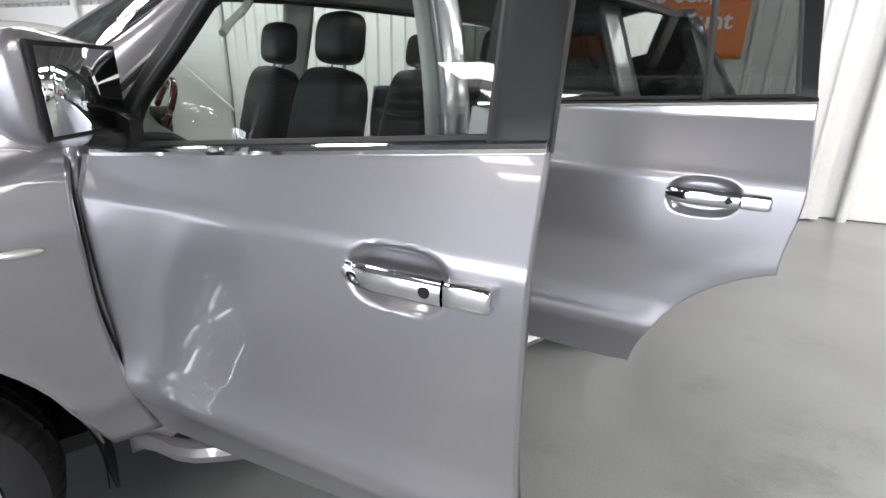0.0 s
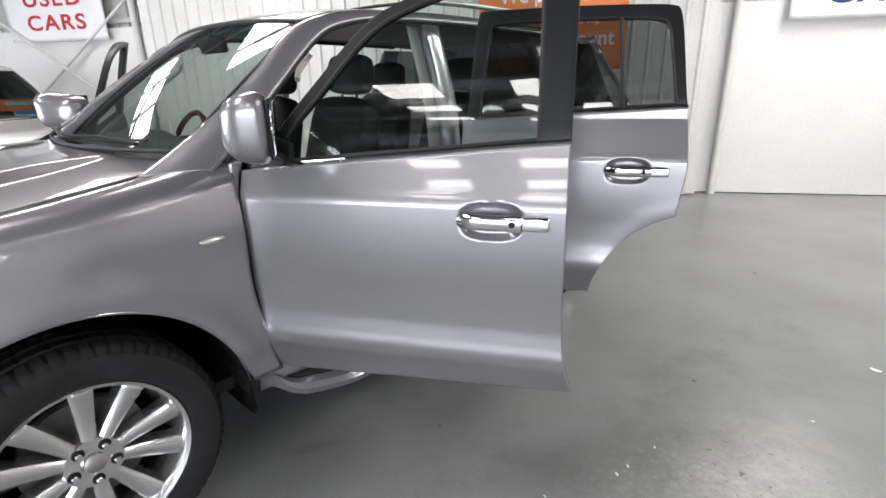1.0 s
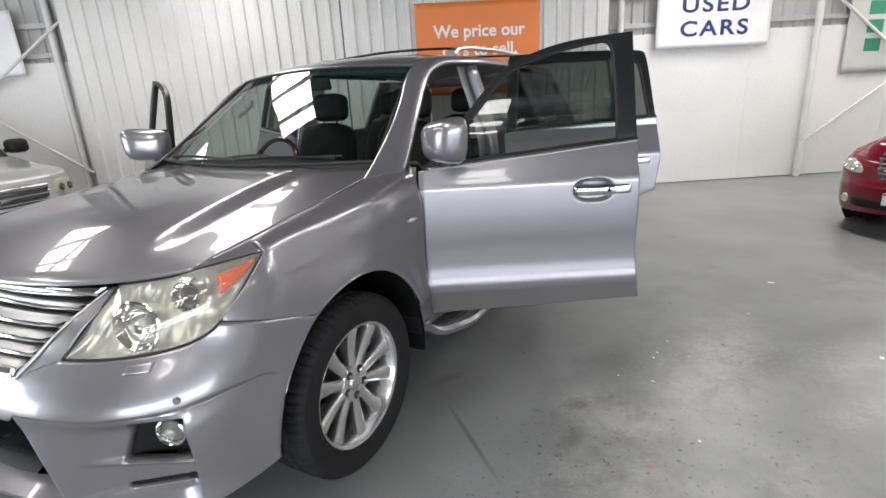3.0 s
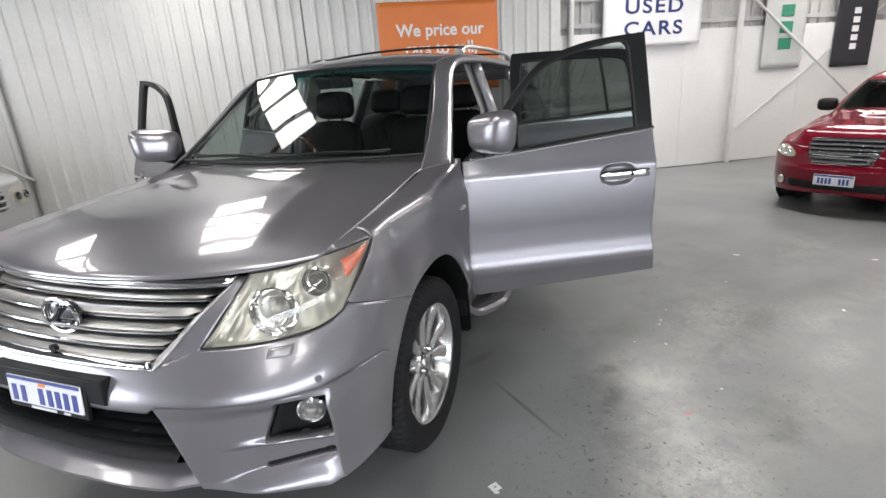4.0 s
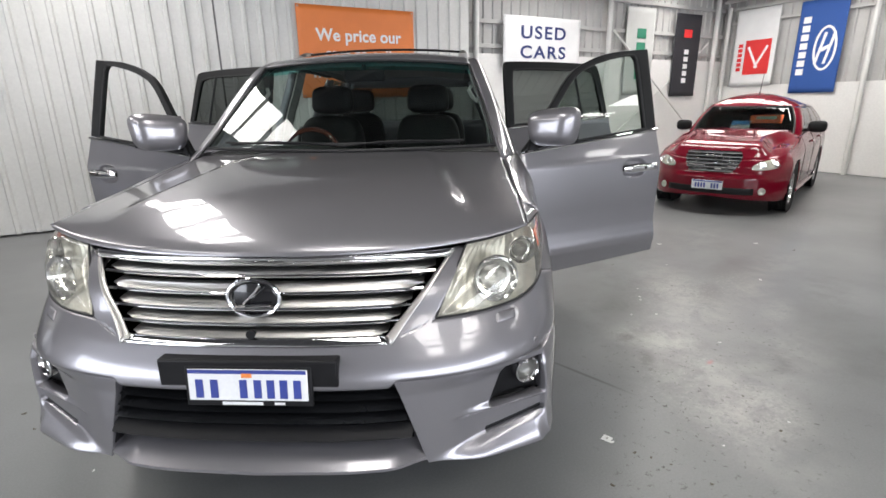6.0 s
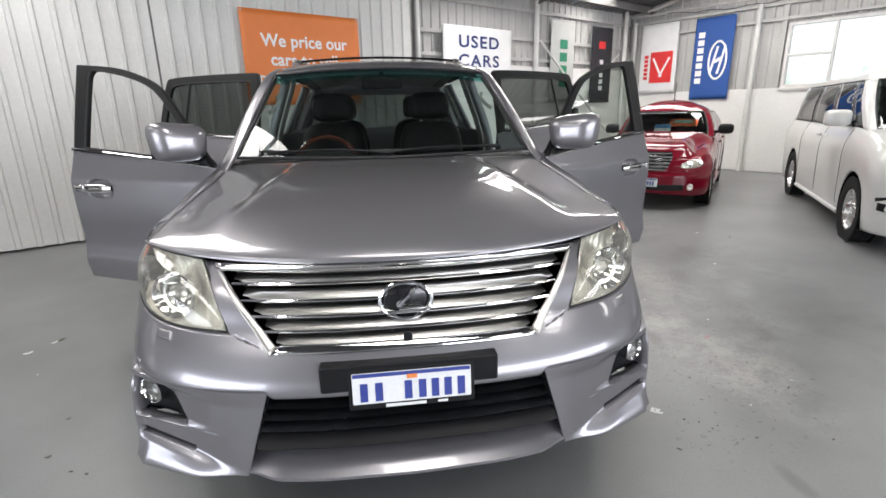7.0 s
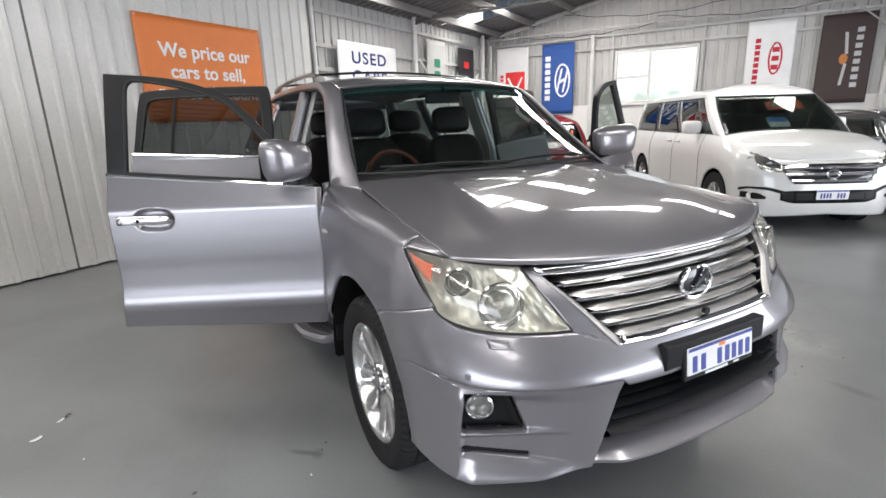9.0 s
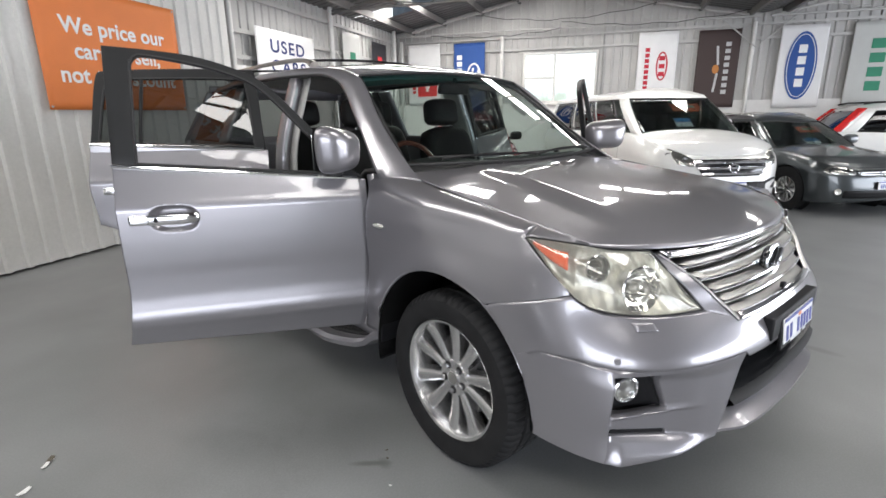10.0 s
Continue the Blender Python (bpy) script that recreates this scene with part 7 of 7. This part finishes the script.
    if c.get("aerial"):
        foot = Vector((0, ws1 + 0.42, hr - 0.01))
        part("aerial", tube_bm([foot, foot + Vector((0, 0.02, 0.05)), foot + Vector((0, 0.14, 0.32))], [0.012, 0.006, 0.0035], 6), BLACK_PL, car)
    if c.get("rails"):
        for s in SIDES:
            part("roof_rail", tube_bm([(s * (wr - 0.06), lerp(ws1 + 0.15, rw1 - 0.05, k / 10), hr - 0.06 + 0.045 * math.sin(math.pi * k / 10) ** 0.3) for k in range(11)], 0.016, 8), c["rails"], car)
    if c.get("tail_lamp"):
        for s in SIDES:
            zt0, zt1 = c["tail_lamp"]
            part("tail_lamp", grid_bm(lambda u, v: (s * (lerp(wbelt(rw0), wr, v) + 0.02 - 0.05 * u), lerp(rw0, rw1, v) + 0.05 - 0.14 * (1 - u), lerp(zt0, zt1, v)), 4, 8), RED_LENS, car, thick=0.03)
    return car


ALONG = -32.0
# red retro hatchback
make_car("retro_hatchback", "dark red retro hatchback with chrome grille and price cards", pose(4.377, 5.215, 0, 0, 0, -38.6), dict(
    w=0.85, fo=0.90, wb=2.616, ro=0.78, z0=0.20, R=0.315, paint=RED_PAINT, fq=0.66, n=2.2, rq=0.4,
    top=[(-0.90, 0.72), (-0.5, 0.785), (0.0, 0.86), (0.55, 0.97), (1.5, 1.0), (3.4, 1.05)], crown=0.035, bulge=0.125, pods=0.02, round=(0.97, 0.90), edge=0.17, aerial=True, bow=0.20, corner=0.16, seal=0.012, grille_soft=0.16,
    nose=[(0.2, 0.05), (0.32, 0.0), (0.50, 0.0), (0.54, 0.04), (0.66, 0.075), (0.74, 0.12), (0.82, 0.16), (1.0, 0.26)], tail=[(0.2, 0.04), (0.5, 0.0), (1.1, 0.12)],
    cabin=(0.62, 1.16, 2.80, 3.25), h=1.565, wr=0.60, drop=0.04, panes=[(0, 0.05, "p"), (0.05, 0.40, "g"), (0.40, 0.45, "p"), (0.45, 0.74, "t"), (0.74, 0.79, "p"), (0.79, 0.93, "t"), (0.93, 1.0, "p")],
    lamp=[(0.44, 0.600), (0.74, 0.625), (0.80, 0.765), (0.52, 0.715)], fog=(0.60, 0.34), grille=(0.565, 0.835, 0.285, 0.365, 6), intake=(0.29, 0.375, 0.52), plate=0.405, mirror=BLACK_PL,
    doors=(0.58, 1.50, 2.40), handles=(1.32, 2.22), handle=CHROME, spokes=9, cards=((0.48, 0.36, 0.25, 0.20, CARD_WHITE), (0.74, 0.58, 0.42, 0.18, CARD_ORANGE))))
# white people carrier
make_car("people_carrier", "white people carrier with chrome grille and price cards", pose(5.92, 1.95, 0, 0, 0, ALONG), dict(
    w=0.985, fo=0.95, wb=3.198, ro=1.0, z0=0.20, R=0.345, paint=WHITE_PAINT, fq=0.62, n=2.6, rq=0.3,
    top=[(-0.95, 0.905), (-0.6, 1.00), (-0.3, 1.095), (0.0, 1.165), (0.5, 1.20), (2.0, 1.185), (4.2, 1.19)], crown=0.075,
    nose=[(0.2, 0.06), (0.4, 0.0), (0.62, 0.02), (0.78, 0.06), (0.88, 0.14), (0.95, 0.30), (1.1, 0.42)], tail=[(0.2, 0.04), (0.6, 0.0), (1.2, 0.08)],
    cabin=(0.12, 0.92, 3.95, 4.12), h=1.92, wr=0.75, drop=0.02, panes=[(0, 0.03, "p"), (0.03, 0.10, "g"), (0.10, 0.115, "b"), (0.115, 0.34, "g"), (0.34, 0.365, "b"), (0.365, 0.64, "t"), (0.64, 0.66, "b"), (0.66, 0.97, "t"), (0.97, 1.0, "p")],
    lamp=[(0.52, 0.745), (0.92, 0.84), (0.97, 1.05), (0.60, 0.93)], dark_ring=True, band=(((0.0, 0.395, 0.555), (0.40, 0.395, 0.55), (0.56, 0.43, 0.54)), ((0.52, 0.50, 0.545), (0.72, 0.555, 0.590), (0.86, 0.565, 0.590), (0.935, 0.53, 0.57)), ((0.70, 0.44, 0.47), (0.78, 0.435, 0.51), (0.92, 0.45, 0.525))), bowl=VAN_LAMP, fog=(0.84, 0.475), grille=(0.63, 0.865, 0.44, 0.60, 3), emblem=True, emblem_up=0.0, intake=(0.41, 0.54, 0.42), plate=0.50, round=(0.975, 0.91), edge=0.13, bow=0.16, corner=0.13, head=0.90, lamp_wrap=0.34, mirror_e=0.5,
    doors=(0.55, 1.62, 2.75), handles=(1.45, 1.80), spokes=6, mirror_k=1.18, mirror_y=0.66, cards=((0.46, 0.33, 0.28, 0.2, CARD_WHITE), (0.60, 0.74, 0.5, 0.2, CARD_ORANGE))))
# slate estate car
make_car("estate_car", "slate grey estate car with silver roof rails and price cards", pose(7.80, 0.50, 0, 0, 0, ALONG), dict(
    w=0.89, fo=0.87, wb=2.578, ro=1.05, z0=0.18, R=0.316, paint=SLATE_PAINT, fq=0.6, n=2.5, rq=0.35,
    top=[(-0.87, 0.69), (-0.6, 0.76), (-0.3, 0.82), (0.0, 0.865), (0.5, 0.92), (1.5, 0.95), (3.6, 0.98)], crown=0.065,
    nose=[(0.2, 0.06), (0.4, 0.0), (0.58, 0.03), (0.66, 0.08), (0.74, 0.18), (0.95, 0.30)], round=(0.975, 0.91), tail=[(0.2, 0.05), (0.6, 0.0), (1.0, 0.1)],
    cabin=(0.40, 1.12, 3.10, 3.50), h=1.49, wr=0.60, drop=0.04, panes=[(0, 0.04, "p"), (0.04, 0.38, "g"), (0.38, 0.41, "p"), (0.41, 0.68, "g"), (0.68, 0.72, "p"), (0.72, 0.93, "t"), (0.93, 1.0, "p")],
    lamp=[(0.44, 0.60), (0.82, 0.62), (0.86, 0.75), (0.50, 0.69)], bowl=VAN_LAMP, dark_ring=True, fog=(0.66, 0.36), grille=(0.585, 0.665, 0.43, 0.45, 2), emblem=True, intake=(0.27, 0.38, 0.60), plate=0.46,
    doors=(0.52, 1.55, 2.45), handles=(1.38, 2.3), spokes=10, rails=SATIN, chrome=True, cards=((0.50, 0.26, 0.28, 0.18, CARD_WHITE), (0.62, 0.68, 0.42, 0.16, CARD_ORANGE))))
# white compact four-wheel drive by the gable wall, tail towards the estate car
make_car("compact_suv", "white compact four-wheel drive with tall red tail lamps", ROOM @ pose(9.75, -7.6, 0, 0, 0, 0), dict(
    w=0.89, fo=0.9, wb=2.63, ro=0.95, z0=0.25, R=0.35, paint=WHITE_PAINT, fq=0.5, n=2.6, rq=0.3,
    top=[(-0.9, 0.88), (0.0, 1.0), (0.6, 1.05), (1.5, 1.08), (3.6, 1.12)], nose=[(0.2, 0.05), (0.5, 0.0), (1.0, 0.2)], tail=[(0.2, 0.04), (0.6, 0.0), (1.1, 0.05)],
    cabin=(0.45, 1.1, 3.0, 3.42), h=1.68, wr=0.64, drop=0.03, panes=[(0, 0.05, "p"), (0.05, 0.38, "g"), (0.38, 0.42, "p"), (0.42, 0.7, "t"), (0.7, 0.75, "p"), (0.75, 0.92, "t"), (0.92, 1.0, "p")],
    lamp=[(0.45, 0.74), (0.8, 0.76), (0.8, 0.9), (0.5, 0.88)], grille=(0.68, 0.8, 0.3, 0.35, 3), intake=(0.35, 0.48, 0.5), plate=0.5,
    doors=(0.55, 1.55, 2.45), handles=(1.4, 2.3), spokes=6, rails=BLACK_PL, tail_lamp=(1.12, 1.55)))
# pale boxy four-wheel drive beside the grey one
make_car("boxy_suv", "pale silver boxy four-wheel drive with price cards", pose(-4.70, 0.49, 0, 0, 0, 101), dict(
    w=0.93, fo=0.88, wb=2.66, ro=0.95, z0=0.28, R=0.36, paint=PEARL_PAINT, fq=0.34, n=3.2, rq=0.25,
    top=[(-0.88, 0.99), (-0.5, 1.06), (-0.1, 1.13), (0.1, 1.18), (0.6, 1.20), (1.5, 1.21), (3.6, 1.22)], crown=0.035,
    nose=[(0.25, 0.06), (0.5, 0.0), (0.7, 0.02), (1.0, 0.08)], tail=[(0.2, 0.04), (0.6, 0.0), (1.1, 0.05)],
    cabin=(0.05, 0.62, 3.25, 3.5), h=1.85, wr=0.70, drop=0.02, panes=[(0, 0.05, "p"), (0.05, 0.38, "g"), (0.38, 0.42, "b"), (0.42, 0.7, "t"), (0.7, 0.75, "b"), (0.75, 0.94, "t"), (0.94, 1.0, "p")],
    lamp=[(0.62, 0.76), (0.895, 0.76), (0.895, 0.95), (0.62, 0.95)], dark_ring=True, fog=(0.7, 0.5), grille=(0.74, 0.93, 0.54, 0.56, 3), intake=(0.42, 0.55, 0.6), plate=0.62, mirror=BLACK_PL, mirror_y=0.14,
    doors=(0.5, 1.5, 2.4), handles=(1.35, 2.25), spokes=8, cards=((0.86, 0.11, 0.34, 0.13, CARD_WHITE), (0.84, 0.30, 0.5, 0.17, CARD_ORANGE))))

# ---- litter on the floor ----
SCRAP_WHITE = plain("white_paper_scrap", (0.8, 0.8, 0.79), 0.7, 0, 0.05, 30, 300, 0.05)
DRY_LEAF = plain("dry_leaf", (0.10, 0.085, 0.06), 0.7, 0, 0.3, 40, 300, 0.1)


def scrap(name, label, x, y, w, d, turn, mat, curl=0.3, seed=0):
    rnd = random.Random(seed)
    def fn(u, v):
        a, b = lerp(-0.5, 0.5, u), lerp(-0.5, 0.5, v)
        k = 1 - 0.35 * (2 * abs(a)) ** 2
        return (a * w, b * d * k, 0.002 + curl * w * a * a + 0.1 * d * abs(b))
    ob = part(name, grid_bm(fn, 6, 4), mat, None, thick=0.0008)
    ob.matrix_world = pose(x, y, 0.001, 0, 0, turn)
    return tagged(ob, label, "litter", "litter on the floor")


rnd = random.Random(5)
for x, y, w in ((2.03, 1.67, 0.014), (1.99, 1.49, 0.016), (1.975, 1.42, 0.018), (1.82, 1.14, 0.012), (2.0, 1.15, 0.016), (2.685, 3.0, 0.05), (3.70, 3.02, 0.05), (3.13, 1.88, 0.035), (2.24, 0.71, 0.016),
                (2.17, -0.12, 0.014), (1.78, -0.30, 0.012), (1.29, -0.29, 0.022), (-2.17, 0.69, 0.012), (-2.30, 1.185, 0.012), (-0.97, -0.54, 0.014), (-1.24, 0.02, 0.014), (2.5, 2.3, 0.014)):
    scrap("paper_scrap", "small white paper scrap on the concrete floor", x, y, w, w * 0.6, rnd.uniform(0, 180), SCRAP_WHITE, seed=int(x * 100))
card = part("paper_card", box_bm((0.042, 0.042, 0.0012), (0, 0, 0.001)), SCRAP_WHITE, None, smooth=False)
part("printed_mark", box_bm((0.012, 0.009, 0.0006), (0.002, 0.0, 0.0019)), TRIM_GREY, card, smooth=False)
card.matrix_world = pose(1.275, -0.262, 0.0005, 0, 0, 52)
tagged(card, "small square white card lying on the concrete floor", "litter", "litter on the floor")
scrap("paper_scrap", "small white paper scrap on the concrete floor", -2.41, 1.005, 0.055, 0.026, 35, SCRAP_WHITE, 0.4)
scrap("paper_scrap", "small white paper scrap on the concrete floor", -2.33, 1.15, 0.045, 0.02, 55, SCRAP_WHITE, 0.4)
scrap("dry_leaf", "small dry brown leaf on the concrete floor", -2.31, 1.19, 0.05, 0.024, 60, DRY_LEAF, 0.2)
for x, y, w in ((1.37, -0.36, 0.018), (1.43, -0.39, 0.014), (1.50, -0.43, 0.012), (1.22, -0.56, 0.02), (2.09, -0.19, 0.02), (1.62, -0.54, 0.014), (1.95, -0.61, 0.016), (2.07, 0.10, 0.012), (1.25, 1.18, 0.014), (2.0, 2.29, 0.02), (1.89, 4.17, 0.03),
                (-1.71, 0.16, 0.02), (-1.63, -0.15, 0.024), (-1.47, -0.27, 0.016), (-1.39, -0.30, 0.018), (3.94, 2.76, 0.03), (-1.12, 0.22, 0.014), (-1.15, 0.17, 0.012)):
    scrap("dirt_crumb", "small dark crumb of dirt on the concrete floor", x, y, w, w * 0.6, rnd.uniform(0, 180), DRY_LEAF, 0.5)
